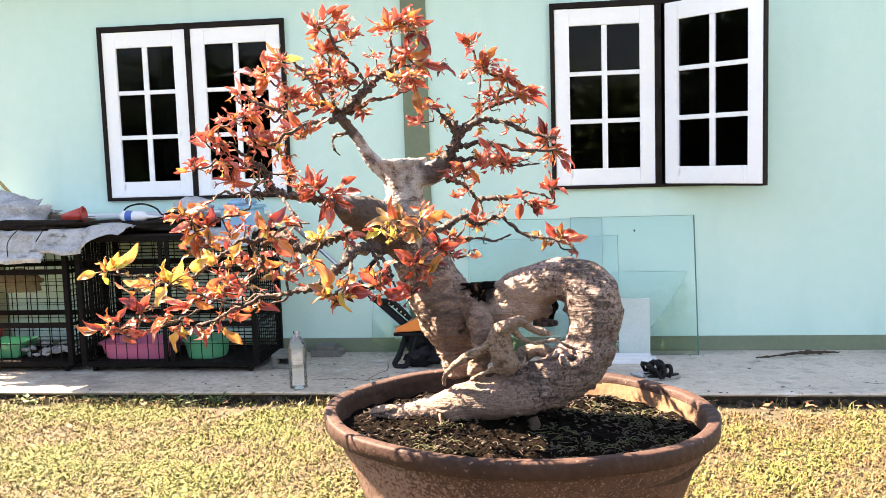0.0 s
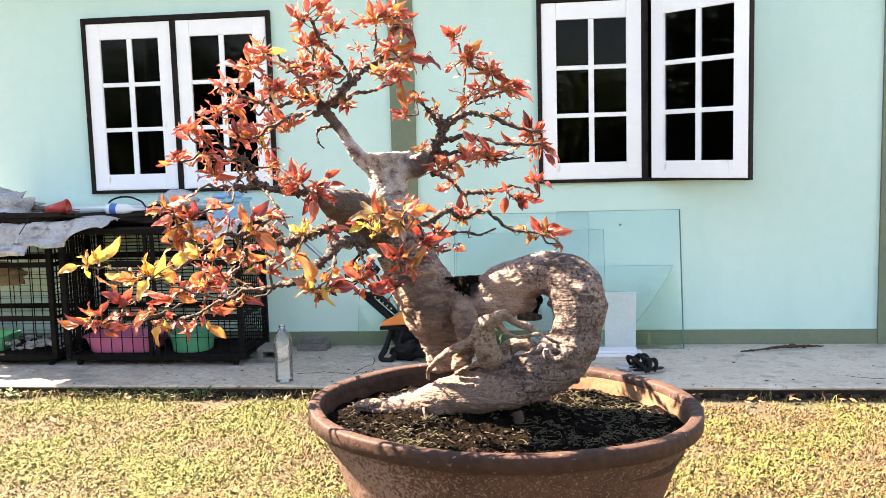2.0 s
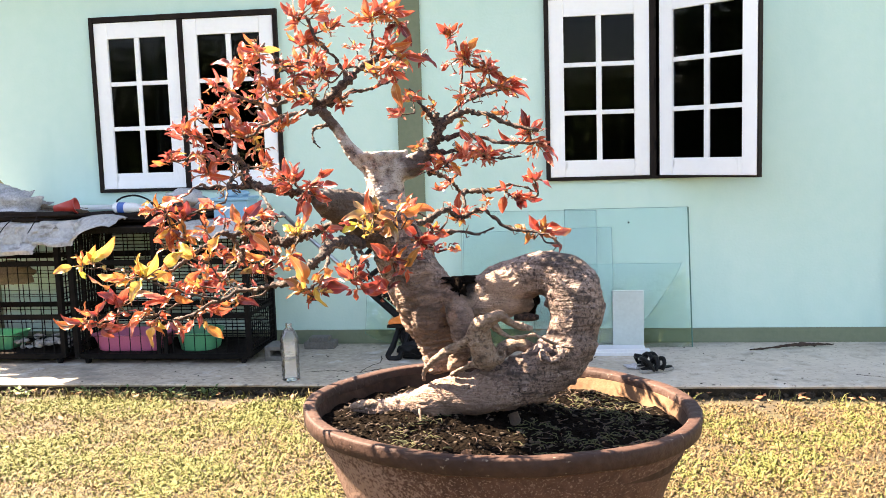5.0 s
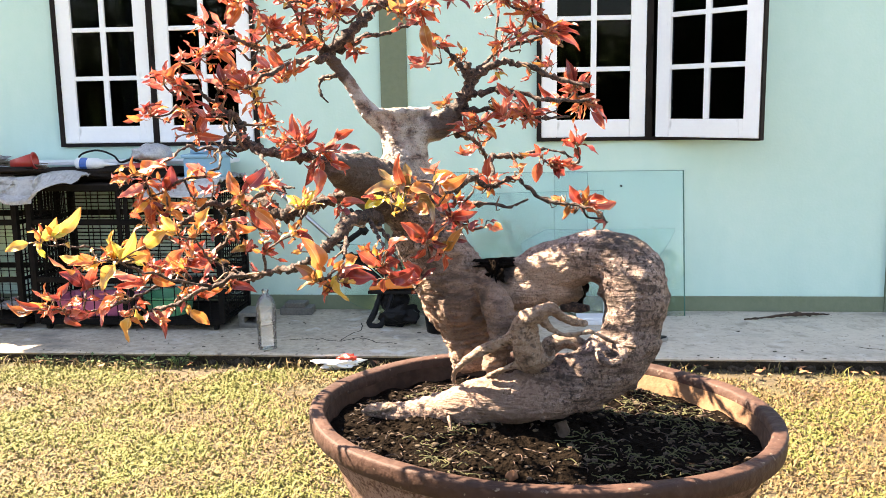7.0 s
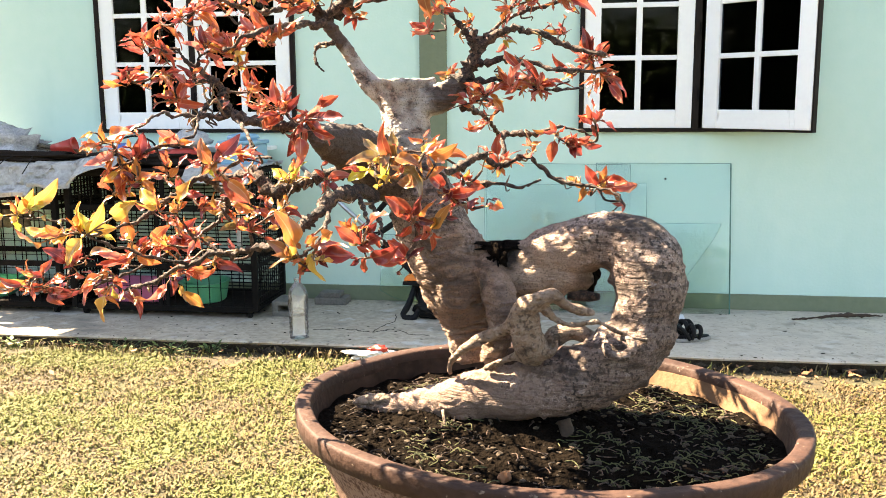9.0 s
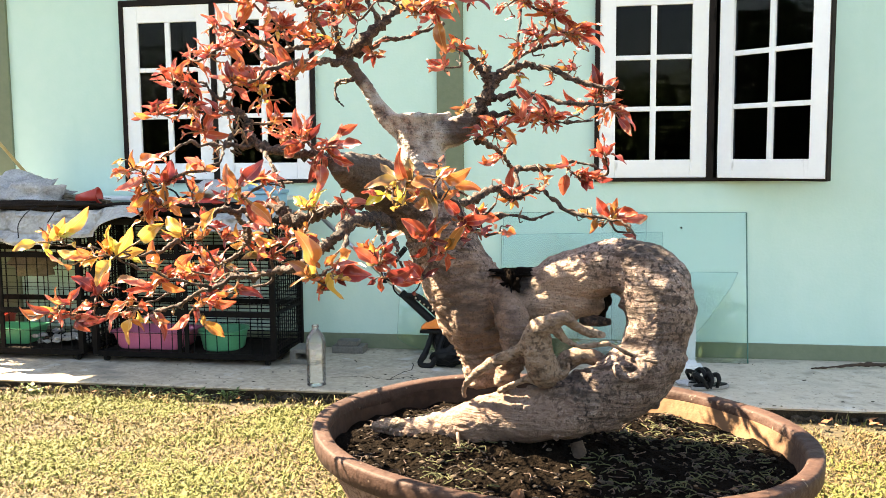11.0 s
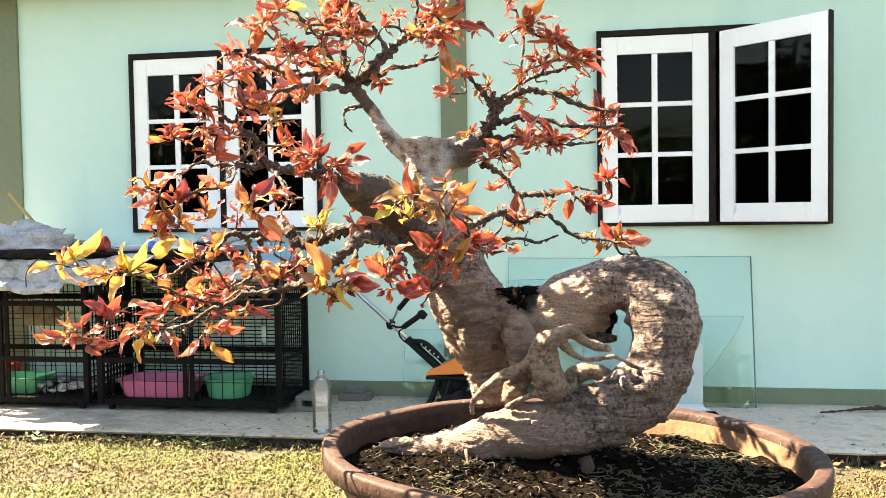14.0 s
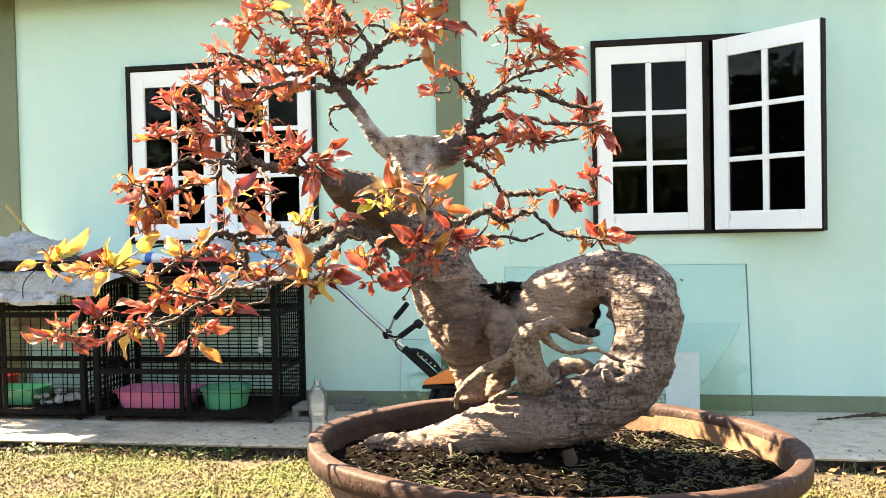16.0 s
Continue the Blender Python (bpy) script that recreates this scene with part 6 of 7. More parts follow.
branch((-0.363, 1.580, 1.256, 0.0104), (-0.390, 1.560, 1.263, 0.0093), (-0.422, 1.560, 1.270, 0.0088), (-0.454, 1.570, 1.276, 0.0089), (-0.482, 1.580, 1.280, 0.0097), (-0.499, 1.590, 1.295, 0.0097), (-0.501, 1.600, 1.310, 0.0088), (-0.514, 1.600, 1.328, 0.0061), (-0.540, 1.600, 1.345, 0.0045), (-0.557, 1.600, 1.358, 0.0033), (-0.567, 1.600, 1.371, 0.0022))
branch((-0.484, 1.580, 1.282, 0.0054), (-0.508, 1.560, 1.280, 0.0042), (-0.533, 1.540, 1.281, 0.0037), (-0.552, 1.520, 1.285, 0.0032), (-0.563, 1.500, 1.279, 0.0026), (-0.577, 1.480, 1.265, 0.0016))
branch((-0.514, 1.600, 1.328, 0.0038), (-0.545, 1.600, 1.325, 0.0033), (-0.571, 1.600, 1.328, 0.0028), (-0.588, 1.600, 1.335, 0.0017))
branch((-0.540, 1.600, 1.345, 0.0033), (-0.526, 1.600, 1.365, 0.0028), (-0.488, 1.600, 1.366, 0.0022), (-0.471, 1.600, 1.375, 0.0016))
branch((-0.499, 1.590, 1.299, 0.0049), (-0.516, 1.580, 1.297, 0.0038), (-0.516, 1.550, 1.281, 0.0032), (-0.504, 1.500, 1.256, 0.0021))
branch((-0.482, 1.580, 1.280, 0.0038), (-0.451, 1.540, 1.264, 0.0032), (-0.422, 1.500, 1.232, 0.0025), (-0.392, 1.470, 1.231, 0.0020))


def leaf_mesh(name, width, curl, fold, twist):
    """A pointed leaf one unit long along +y, folded on its midrib."""
    bm = bmesh.new()
    uv = bm.loops.layers.uv.new("UVMap")
    rows = []
    for j in range(11):
        v = j / 10
        w = width * (max(0.0, math.sin(math.pi * v ** 0.86)) ** 0.64) * (1 - 0.30 * max(0.0, (v - 0.55) / 0.45)) + 0.006
        row = []
        for i in range(7):
            u = (i / 6 - 0.5) * 2
            x = u * w
            z = fold * abs(u) ** 1.4 * w + curl * (v * v) - 0.10 * v + 0.24 * math.sin(v * 11 + (2.1 if u > 0 else 0) + twist * 3) * u * u * width
            row.append((bm.verts.new(Matrix.Rotation(twist * v, 3, "Y") @ Vector((x, v, z))), u, v))
        rows.append(row)
    for a, b in zip(rows, rows[1:]):
        for i in range(6):
            q = (a[i], a[i + 1], b[i + 1], b[i])
            f = bm.faces.new([t[0] for t in q])
            for l, t in zip(f.loops, q):
                l[uv].uv = ((t[1] + 1) / 2, t[2])
    rod(bm, (0, -0.22, 0.01), (0, 0.02, 0), 0.014, 5)
    me = bpy.data.meshes.new(name)
    bm.to_mesh(me)
    bm.free()
    me.shade_smooth()
    return me


SHAPES = ((0.240, -0.42, 0.42, 0.6), (0.212, -0.60, 0.40, -0.9), (0.295, -0.32, 0.50, 0.6), (0.215, 0.36, 0.42, 1.1), (0.165, -0.50, 0.6, -1.2), (0.275, -0.26, 0.38, -0.6))
LEAVES = {}
for tone, mat in LEAF.items():
    LEAVES[tone] = []
    for s in SHAPES:
        me = leaf_mesh("leaf", *s)
        me.materials.append(mat)
        LEAVES[tone].append(me)
lrng = random.Random(11)
rest = {tone: ([], []) for tone in LEAF}
NEAR = {"red": ("dark", "dark", "pink", "amber"), "orange": ("red", "pink", "yellow", "amber"), "yellow": ("orange", "amber", "olive"), "lime": ("yellow", "yellow"), "dark": ("red", "pink"), "olive": ("dark", "amber"), "amber": ("orange", "yellow"), "pink": ("red", "dark")}
YOUNG = ("orange", "pink", "pink", "pink", "yellow", "orange", "red")
TUFTS = []
twigs, stems = bmesh.new(), bmesh.new()
single = 0


def tuft(hub, *leaves):
    TUFTS.append((Vector(hub), leaves))


def leaf_pose(base, tip, face):
    """Sets a leaf from its base to its tip; the young leaves of the crown are narrower."""
    d = (tip - base).normalized()
    up = (face - d * face.dot(d)).normalized()
    slim = 0.92 if base.z < 1.26 else 0.70
    return Matrix.Translation(base) @ Matrix((d.cross(up), d, up)).transposed().to_4x4() @ Matrix.Scale((tip - base).length, 4) @ Matrix.Diagonal((slim, 1, 1, 1))


def hang(hub, leaves):
    """The leaves of one shoot, with a few small young ones between them."""
    global single
    for dx, dy, dz, tone, shape in leaves:
        d = Vector((dx, dy, dz))
        base = hub + d * max(0.14, 1 - (lrng.uniform(0.032, 0.044) if hub.z > 1.28 else lrng.uniform(0.034, 0.048)) / d.length) + Vector((lrng.gauss(0, 0.002), lrng.gauss(0, 0.004), lrng.gauss(0, 0.002)))
        face = Vector((lrng.gauss(0, 0.6), -1.0, lrng.gauss(0.5, 0.6)))
        m = leaf_pose(base, hub + d, face)
        tube(stems, [(*hub, 0.0013), (*((hub + base) / 2 + Vector((0, 0, 0.001))), 0.0011), (*base, 0.0009)], 2, 5)
        if single < 290 and (shape in (2, 5) or d.length > 0.040):
            single += 1
            ob = new("leaf", LEAVES[tone][shape])
            ob.parent = tree
            ob.matrix_local = m
        else:
            rest[tone][0].append(LEAVES[tone][shape])
            rest[tone][1].append(m)
        for k in range(lrng.choice((1, 2, 2, 3) if hub.z > 1.28 else (0, 1, 1, 2))):
            e = (d.normalized() * 0.5 + Vector((lrng.gauss(-0.1, 0.6), lrng.gauss(-0.2, 0.8), lrng.gauss(0.25, 0.5)))).normalized() * lrng.uniform(0.012, 0.030)
            b = hub + d * lrng.uniform(-0.15, 0.35) + Vector((lrng.gauss(0, 0.004), lrng.gauss(0, 0.008), lrng.gauss(0, 0.004)))
            t = tone if lrng.random() < 0.4 else lrng.choice(YOUNG if hub.z > 1.28 else NEAR[tone])
            rest[t][0].append(LEAVES[t][lrng.choice((0, 1, 2, 3, 5))])
            rest[t][1].append(leaf_pose(b, b + e, Vector((lrng.gauss(0, 0.6), -0.8, lrng.gauss(0.4, 0.6)))))
    mean = sum((Vector(l[:3]) for l in leaves), Vector()) / len(leaves)
    for k in range(2 + len(leaves) // 2 if hub.z > 1.28 else 1 + len(leaves) // 3):
        e = (mean * 0.6 + Vector((lrng.gauss(0, 1), lrng.gauss(0, 1), lrng.gauss(0.1, 1))) * 0.022)
        e = e.normalized() * lrng.uniform(0.012, 0.034)
        knee = hub + e * 0.5 + Vector((lrng.gauss(0, 0.003), lrng.gauss(0, 0.003), lrng.gauss(0, 0.003)))
        tube(stems if k % 3 else twigs, [(*hub, 0.0011), (*knee, 0.0010), (*(hub + e), 0.0007)], 3, 5)
        tone = lrng.choice(leaves)[3]
        for j in range(lrng.choice((1, 2, 2, 3))):
            b = knee.lerp(hub + e, lrng.uniform(0.2, 1.0))
            f = (e.normalized() * 0.8 + Vector((lrng.gauss(0, 0.7), lrng.gauss(0, 0.7), lrng.gauss(0, 0.7)))).normalized() * lrng.uniform(0.007, 0.019)
            t = tone if lrng.random() < 0.4 else lrng.choice(YOUNG if hub.z > 1.28 else NEAR[tone])
            rest[t][0].append(LEAVES[t][lrng.choice((0, 1, 2, 3, 5))])
            rest[t][1].append(leaf_pose(b, b + f, Vector((lrng.gauss(0, 0.6), -0.8, lrng.gauss(0.4, 0.6)))))



tuft((-0.825, 1.600, 1.138), (-0.045, -0.028, -0.004, "yellow", 0), (-0.020, 0.009, 0.024, "lime", 1), (0.031, -0.008, 0.030, "yellow", 0), (0.005, -0.005, -0.023, "lime", 5))
tuft((-0.806, 1.600, 1.143), (0.055, -0.011, 0.037, "yellow", 0), (0.018, 0.006, 0.026, "yellow", 1), (0.039, -0.006, 0.029, "lime", 0), (0.001, -0.011, 0.020, "yellow", 0))
tuft((-0.636, 1.460, 1.134), (-0.016, -0.008, 0.038, "yellow", 5), (0.074, -0.030, 0.043, "yellow", 5), (0.034, 0.015, 0.010, "yellow", 3), (-0.020, -0.030, -0.027, "yellow", 2), (-0.022, -0.015, 0.017, "orange", 3), (-0.008, 0.002, 0.034, "lime", 0), (0.032, -0.010, 0.028, "yellow", 0))
tuft((-0.665, 1.460, 1.133), (-0.055, 0.002, -0.001, "yellow", 3), (-0.072, 0.003, -0.020, "amber", 1), (-0.025, -0.007, 0.010, "orange", 3), (-0.043, -0.000, -0.007, "yellow", 1))
tuft((-0.701, 1.710, 1.065), (-0.006, -0.030, 0.063, "orange", 5), (0.062, -0.028, 0.045, "orange", 5), (0.033, -0.007, 0.030, "red", 1), (-0.023, -0.006, -0.014, "orange", 1), (0.035, -0.012, -0.016, "orange", 0), (-0.009, -0.017, 0.033, "orange", 1), (-0.052, -0.030, -0.003, "pink", 3), (-0.047, -0.030, -0.023, "red", 3), (0.019, -0.004, 0.015, "red", 3))
tuft((-0.825, 1.730, 1.040), (-0.024, -0.024, 0.037, "dark", 2), (0.018, -0.006, 0.045, "red", 3), (0.073, -0.022, 0.043, "olive", 1), (-0.028, 0.003, 0.032, "dark", 3), (-0.006, -0.011, 0.021, "red", 3), (0.014, 0.004, 0.019, "pink", 1))
tuft((-0.697, 1.790, 1.062), (0.052, 0.003, 0.047, "red", 0), (0.070, -0.030, 0.022, "red", 1), (0.046, -0.021, 0.031, "dark", 3), (-0.013, -0.008, 0.011, "orange", 1), (0.073, -0.018, 0.006, "red", 0), (0.013, -0.004, 0.018, "red", 1), (0.021, 0.017, -0.017, "orange", 3), (0.033, 0.007, 0.000, "pink", 1))
tuft((-0.657, 1.790, 1.085), (0.029, -0.012, 0.022, "red", 3), (-0.012, -0.010, 0.010, "orange", 1), (0.037, -0.011, 0.007, "dark", 1))
tuft((-0.721, 1.870, 0.989), (0.055, -0.005, -0.043, "amber", 5))
tuft((-0.725, 1.870, 0.992), (-0.031, -0.019, -0.045, "pink", 4), (0.033, -0.013, 0.025, "orange", 3))
tuft((-0.698, 1.870, 1.004), (0.050, -0.001, -0.003, "orange", 0), (0.013, -0.010, 0.023, "orange", 1), (0.032, -0.012, 0.007, "red", 1))
tuft((-0.668, 1.570, 1.046), (-0.017, -0.022, -0.046, "yellow", 2), (-0.015, -0.001, -0.022, "orange", 1), (0.016, -0.003, 0.010, "orange", 1), (0.062, -0.030, -0.010, "red", 1))
tuft((-0.755, 1.700, 1.032), (-0.033, -0.025, -0.034, "pink", 0), (-0.023, -0.002, -0.004, "orange", 1), (-0.040, -0.017, -0.014, "orange", 0))
tuft((-0.812, 1.700, 1.026), (-0.039, -0.014, -0.000, "orange", 0), (-0.016, -0.021, 0.007, "red", 0))
tuft((-0.867, 1.700, 1.027), (-0.045, 0.006, 0.006, "red", 3), (0.020, -0.004, 0.024, "red", 0), (-0.025, -0.002, 0.003, "orange", 4))
tuft((-0.874, 1.700, 1.011), (-0.036, -0.011, 0.005, "yellow", 3), (-0.074, -0.017, -0.002, "orange", 1), (-0.048, -0.030, 0.013, "red", 4))
tuft((-0.855, 1.700, 1.007), (0.024, -0.008, -0.026, "red", 2), (0.052, 0.006, -0.014, "dark", 0), (-0.029, -0.020, 0.007, "red", 0), (0.039, -0.004, -0.003, "pink", 1))
tuft((-0.694, 2.060, 1.094), (-0.053, -0.012, 0.014, "orange", 5), (-0.038, -0.006, -0.010, "amber", 1))
tuft((-0.684, 2.060, 1.105), (0.054, -0.030, -0.013, "orange", 0), (0.023, -0.008, 0.011, "amber", 1))
tuft((-0.589, 1.620, 1.141), (0.023, -0.029, 0.046, "yellow", 2), (-0.015, 0.009, 0.019, "yellow", 1), (0.017, 0.002, 0.019, "orange", 3))
tuft((-0.615, 1.620, 1.146), (-0.034, 0.003, 0.033, "yellow", 5), (-0.010, -0.008, 0.025, "orange", 3))
tuft((-0.616, 1.480, 1.249), (0.043, -0.025, 0.022, "orange", 5), (-0.039, 0.013, -0.012, "red", 5), (-0.000, -0.015, 0.017, "orange", 1), (0.021, -0.011, 0.010, "amber", 1))
tuft((-0.601, 1.480, 1.240), (0.006, -0.030, -0.040, "orange", 3), (0.014, -0.003, -0.031, "amber", 1), (-0.022, -0.029, -0.025, "pink", 3), (0.026, -0.007, 0.042, "pink", 4), (0.020, -0.009, -0.001, "orange", 1))
tuft((-0.575, 1.480, 1.228), (0.018, -0.003, 0.030, "dark", 2), (0.015, -0.013, 0.025, "red", 3), (-0.017, -0.002, 0.006, "orange", 3), (0.020, 0.002, 0.006, "red", 3))
tuft((-0.546, 1.480, 1.243), (0.024, -0.010, 0.024, "orange", 5), (0.015, -0.005, 0.005, "yellow", 0))
tuft((-0.515, 1.480, 1.247), (-0.010, -0.014, 0.017, "pink", 3), (0.023, -0.012, 0.009, "orange", 3))
tuft((-0.594, 1.480, 1.220), (-0.034, -0.001, -0.012, "pink", 1), (-0.001, -0.015, -0.040, "red", 0), (0.015, -0.006, -0.025, "orange", 0), (-0.019, -0.010, -0.024, "amber", 1))
tuft((-0.571, 1.480, 1.199), (-0.000, -0.021, 0.025, "amber", 0), (0.020, 0.004, 0.025, "orange", 1), (-0.010, -0.022, -0.011, "red", 0), (0.019, -0.007, 0.003, "orange", 0))
tuft((-0.532, 1.480, 1.207), (-0.011, -0.009, 0.016, "orange", 0), (0.020, -0.012, 0.017, "orange", 3), (-0.008, 0.001, -0.010, "pink", 1))
tuft((-0.608, 1.480, 1.185), (-0.014, -0.009, -0.007, "amber", 0), (0.019, -0.011, 0.030, "orange", 0), (0.031, -0.011, -0.009, "orange", 3))
tuft((-0.459, 1.450, 1.222), (-0.015, -0.009, 0.032, "amber", 5), (0.049, -0.018, 0.027, "orange", 5), (0.034, -0.016, 0.035, "dark", 0), (-0.026, 0.002, 0.015, "red", 0), (-0.003, 0.002, -0.016, "lime", 0), (-0.014, -0.006, -0.006, "orange", 0))
tuft((-0.450, 1.450, 1.213), (0.038, -0.025, -0.020, "orange", 1), (0.027, 0.006, -0.037, "red", 2), (0.010, 0.003, -0.019, "amber", 0), (-0.011, 0.001, -0.014, "orange", 1))
tuft((-0.425, 1.450, 1.230), (0.020, 0.003, 0.015, "pink", 3), (0.002, -0.005, 0.020, "red", 3), (0.016, 0.007, 0.001, "orange", 1))
tuft((-0.414, 1.600, 1.190), (-0.030, 0.002, 0.018, "lime", 0), (0.017, -0.014, 0.028, "lime", 4), (0.023, 0.011, 0.014, "yellow", 1), (-0.019, -0.004, 0.002, "olive", 0), (-0.005, -0.009, 0.019, "yellow", 0))
tuft((-0.359, 1.600, 1.193), (-0.013, -0.007, 0.017, "red", 0), (0.029, -0.016, 0.015, "pink", 1), (0.016, -0.013, -0.003, "red", 1))
tuft((-0.345, 1.420, 1.115), (-0.006, -0.027, 0.060, "orange", 2), (-0.033, -0.015, 0.019, "olive", 0), (-0.030, -0.014, 0.006, "olive", 0), (-0.017, -0.006, 0.034, "yellow", 1))
tuft((-0.328, 1.420, 1.120), (0.038, -0.030, 0.038, "amber", 3), (0.005, -0.018, -0.028, "yellow", 0), (0.028, -0.012, 0.032, "red", 1), (0.045, -0.006, 0.004, "dark", 2), (0.005, -0.030, 0.026, "red", 3), (0.016, -0.008, -0.007, "dark", 0))
tuft((-0.273, 1.440, 1.130), (0.028, -0.030, 0.051, "red", 5), (-0.023, -0.017, 0.023, "red", 5), (-0.036, 0.014, 0.011, "olive", 1), (0.031, -0.016, 0.017, "dark", 3), (-0.005, -0.011, 0.022, "dark", 1))
tuft((-0.268, 1.440, 1.114), (-0.006, 0.001, -0.020, "red", 5), (0.035, -0.009, 0.007, "dark", 2))
tuft((-0.270, 1.480, 1.220), (-0.013, 0.002, 0.011, "lime", 3), (0.014, 0.005, 0.013, "lime", 0), (0.011, 0.000, -0.011, "yellow", 1), (-0.004, -0.005, -0.011, "lime", 3), (0.007, -0.008, 0.014, "yellow", 1))
tuft((-0.246, 1.480, 1.231), (-0.041, -0.030, 0.007, "olive", 0), (-0.013, -0.024, 0.027, "orange", 1), (0.039, -0.029, 0.000, "amber", 5), (0.048, -0.021, -0.031, "olive", 1), (0.013, 0.000, -0.016, "olive", 0), (-0.041, 0.020, 0.014, "olive", 3))
tuft((-0.224, 1.480, 1.238), (-0.013, -0.003, 0.014, "orange", 0), (0.025, 0.002, -0.018, "amber", 1))
tuft((-0.202, 1.480, 1.237), (0.033, -0.030, -0.001, "orange", 0), (0.016, -0.011, 0.011, "orange", 0))
tuft((-0.215, 1.470, 1.155), (-0.026, -0.019, 0.031, "red", 2), (-0.017, -0.002, 0.018, "red", 0), (0.019, 0.004, 0.031, "orange", 3), (-0.018, -0.004, -0.022, "dark", 5), (0.005, -0.028, 0.037, "dark", 3), (0.013, -0.001, -0.015, "dark", 1), (-0.009, -0.010, -0.022, "red", 1))
tuft((-0.225, 1.470, 1.110), (-0.017, -0.010, 0.024, "red", 2), (-0.032, -0.000, -0.002, "dark", 1), (-0.007, -0.010, -0.005, "dark", 3))
tuft((-0.195, 1.470, 1.145), (0.024, -0.029, 0.019, "amber", 1), (0.016, -0.020, 0.024, "olive", 3), (-0.012, 0.002, -0.010, "red", 1), (0.006, -0.007, -0.024, "red", 1), (0.010, -0.003, -0.012, "red", 0))
tuft((-0.244, 1.470, 1.207), (0.044, -0.027, -0.004, "olive", 3), (-0.018, -0.003, 0.009, "lime", 1), (-0.007, 0.005, 0.024, "lime", 1), (0.021, -0.008, 0.008, "orange", 0))
tuft((-0.200, 1.470, 1.206), (0.017, 0.015, 0.016, "orange", 3), (-0.015, 0.003, 0.014, "amber", 3))
tuft((-0.199, 1.660, 1.168), (0.032, -0.001, -0.016, "olive", 5), (-0.021, -0.030, 0.032, "red", 5), (0.035, -0.017, 0.006, "red", 0), (0.015, -0.014, 0.020, "red", 3), (0.015, -0.002, -0.021, "dark", 0))
tuft((-0.172, 1.660, 1.155), (-0.022, -0.002, 0.029, "dark", 1), (0.020, 0.002, -0.009, "red", 2), (0.015, 0.005, 0.005, "red", 3))
tuft((-0.146, 1.660, 1.152), (0.033, -0.030, 0.001, "orange", 3), (0.012, -0.007, 0.008, "red", 1))
tuft((-0.393, 1.530, 1.286), (-0.014, -0.011, 0.041, "red", 5), (0.001, 0.012, 0.035, "red", 2), (-0.014, -0.000, 0.001, "orange", 1), (-0.032, -0.004, 0.019, "orange", 3), (-0.041, 0.008, -0.023, "red", 5), (-0.016, -0.019, -0.024, "red", 3), (0.019, -0.017, 0.016, "dark", 0))
tuft((-0.366, 1.530, 1.276), (0.062, -0.030, 0.004, "dark", 3), (0.045, 0.002, 0.034, "red", 3), (0.030, -0.003, 0.022, "pink", 0), (0.039, -0.002, -0.020, "red", 5), (0.029, 0.001, 0.008, "dark", 0), (0.015, -0.008, -0.015, "red", 1), (-0.008, -0.004, 0.016, "red", 0))
tuft((-0.372, 1.530, 1.268), (0.011, -0.030, -0.047, "red", 5), (-0.017, -0.012, -0.037, "dark", 1), (0.012, -0.011, -0.025, "red", 1))
tuft((-0.411, 1.530, 1.292), (-0.029, 0.002, -0.004, "amber", 1), (-0.017, -0.007, 0.007, "orange", 0), (-0.014, 0.005, -0.013, "red", 1))
tuft((-0.467, 1.620, 1.312), (-0.008, -0.002, 0.018, "orange", 0), (0.015, -0.003, 0.009, "amber", 3), (-0.012, -0.004, -0.013, "orange", 0), (0.008, 0.004, -0.017, "orange", 1), (0.011, -0.017, 0.015, "pink", 3))
tuft((-0.614, 1.600, 1.374), (0.023, -0.015, 0.029, "orange", 5), (-0.034, 0.004, -0.002, "pink", 4), (-0.010, -0.013, 0.009, "red", 3))
tuft((-0.588, 1.600, 1.404), (0.044, -0.015, -0.018, "orange", 1), (-0.010, -0.001, 0.008, "red", 3))
tuft((-0.586, 1.600, 1.367), (-0.010, -0.002, 0.018, "red", 3), (-0.020, 0.003, -0.015, "red", 1), (0.006, 0.004, 0.009, "orange", 1), (0.023, -0.011, -0.010, "red", 1), (0.001, -0.005, -0.016, "orange", 3))
tuft((-0.638, 1.600, 1.328), (0.002, -0.022, 0.019, "dark", 5), (0.015, 0.002, 0.024, "red", 3), (-0.028, -0.027, -0.004, "red", 4), (0.014, -0.007, 0.007, "orange", 1))
tuft((-0.586, 1.600, 1.335), (-0.022, -0.014, -0.010, "dark", 0), (0.021, 0.009, 0.016, "red", 0), (-0.010, -0.011, 0.003, "dark", 3), (0.011, 0.001, -0.009, "orange", 3), (-0.010, -0.002, -0.008, "red", 1))
tuft((-0.570, 1.600, 1.302), (-0.032, -0.008, 0.016, "red", 2), (-0.010, -0.003, 0.017, "orange", 3), (0.021, 0.000, 0.008, "red", 3), (0.038, -0.022, -0.008, "red", 0), (-0.015, -0.007, -0.000, "orange", 0), (0.011, -0.010, -0.018, "red", 3))
tuft((-0.542, 1.600, 1.331), (-0.015, -0.009, 0.022, "red", 0), (0.016, -0.009, 0.017, "orange", 3), (0.019, -0.000, 0.006, "pink", 0), (-0.011, -0.002, -0.006, "dark", 1))
tuft((-0.559, 1.600, 1.411), (-0.045, 0.017, 0.004, "pink", 4), (-0.017, -0.012, 0.011, "red", 0), (0.008, -0.008, 0.015, "orange", 0))
tuft((-0.538, 1.600, 1.419), (0.005, -0.004, 0.018, "dark", 1), (-0.033, 0.006, 0.001, "red", 0), (0.033, -0.018, 0.009, "red", 1), (0.036, -0.015, -0.013, "orange", 1), (0.021, -0.010, 0.005, "pink", 0), (-0.006, -0.006, -0.014, "red", 1))
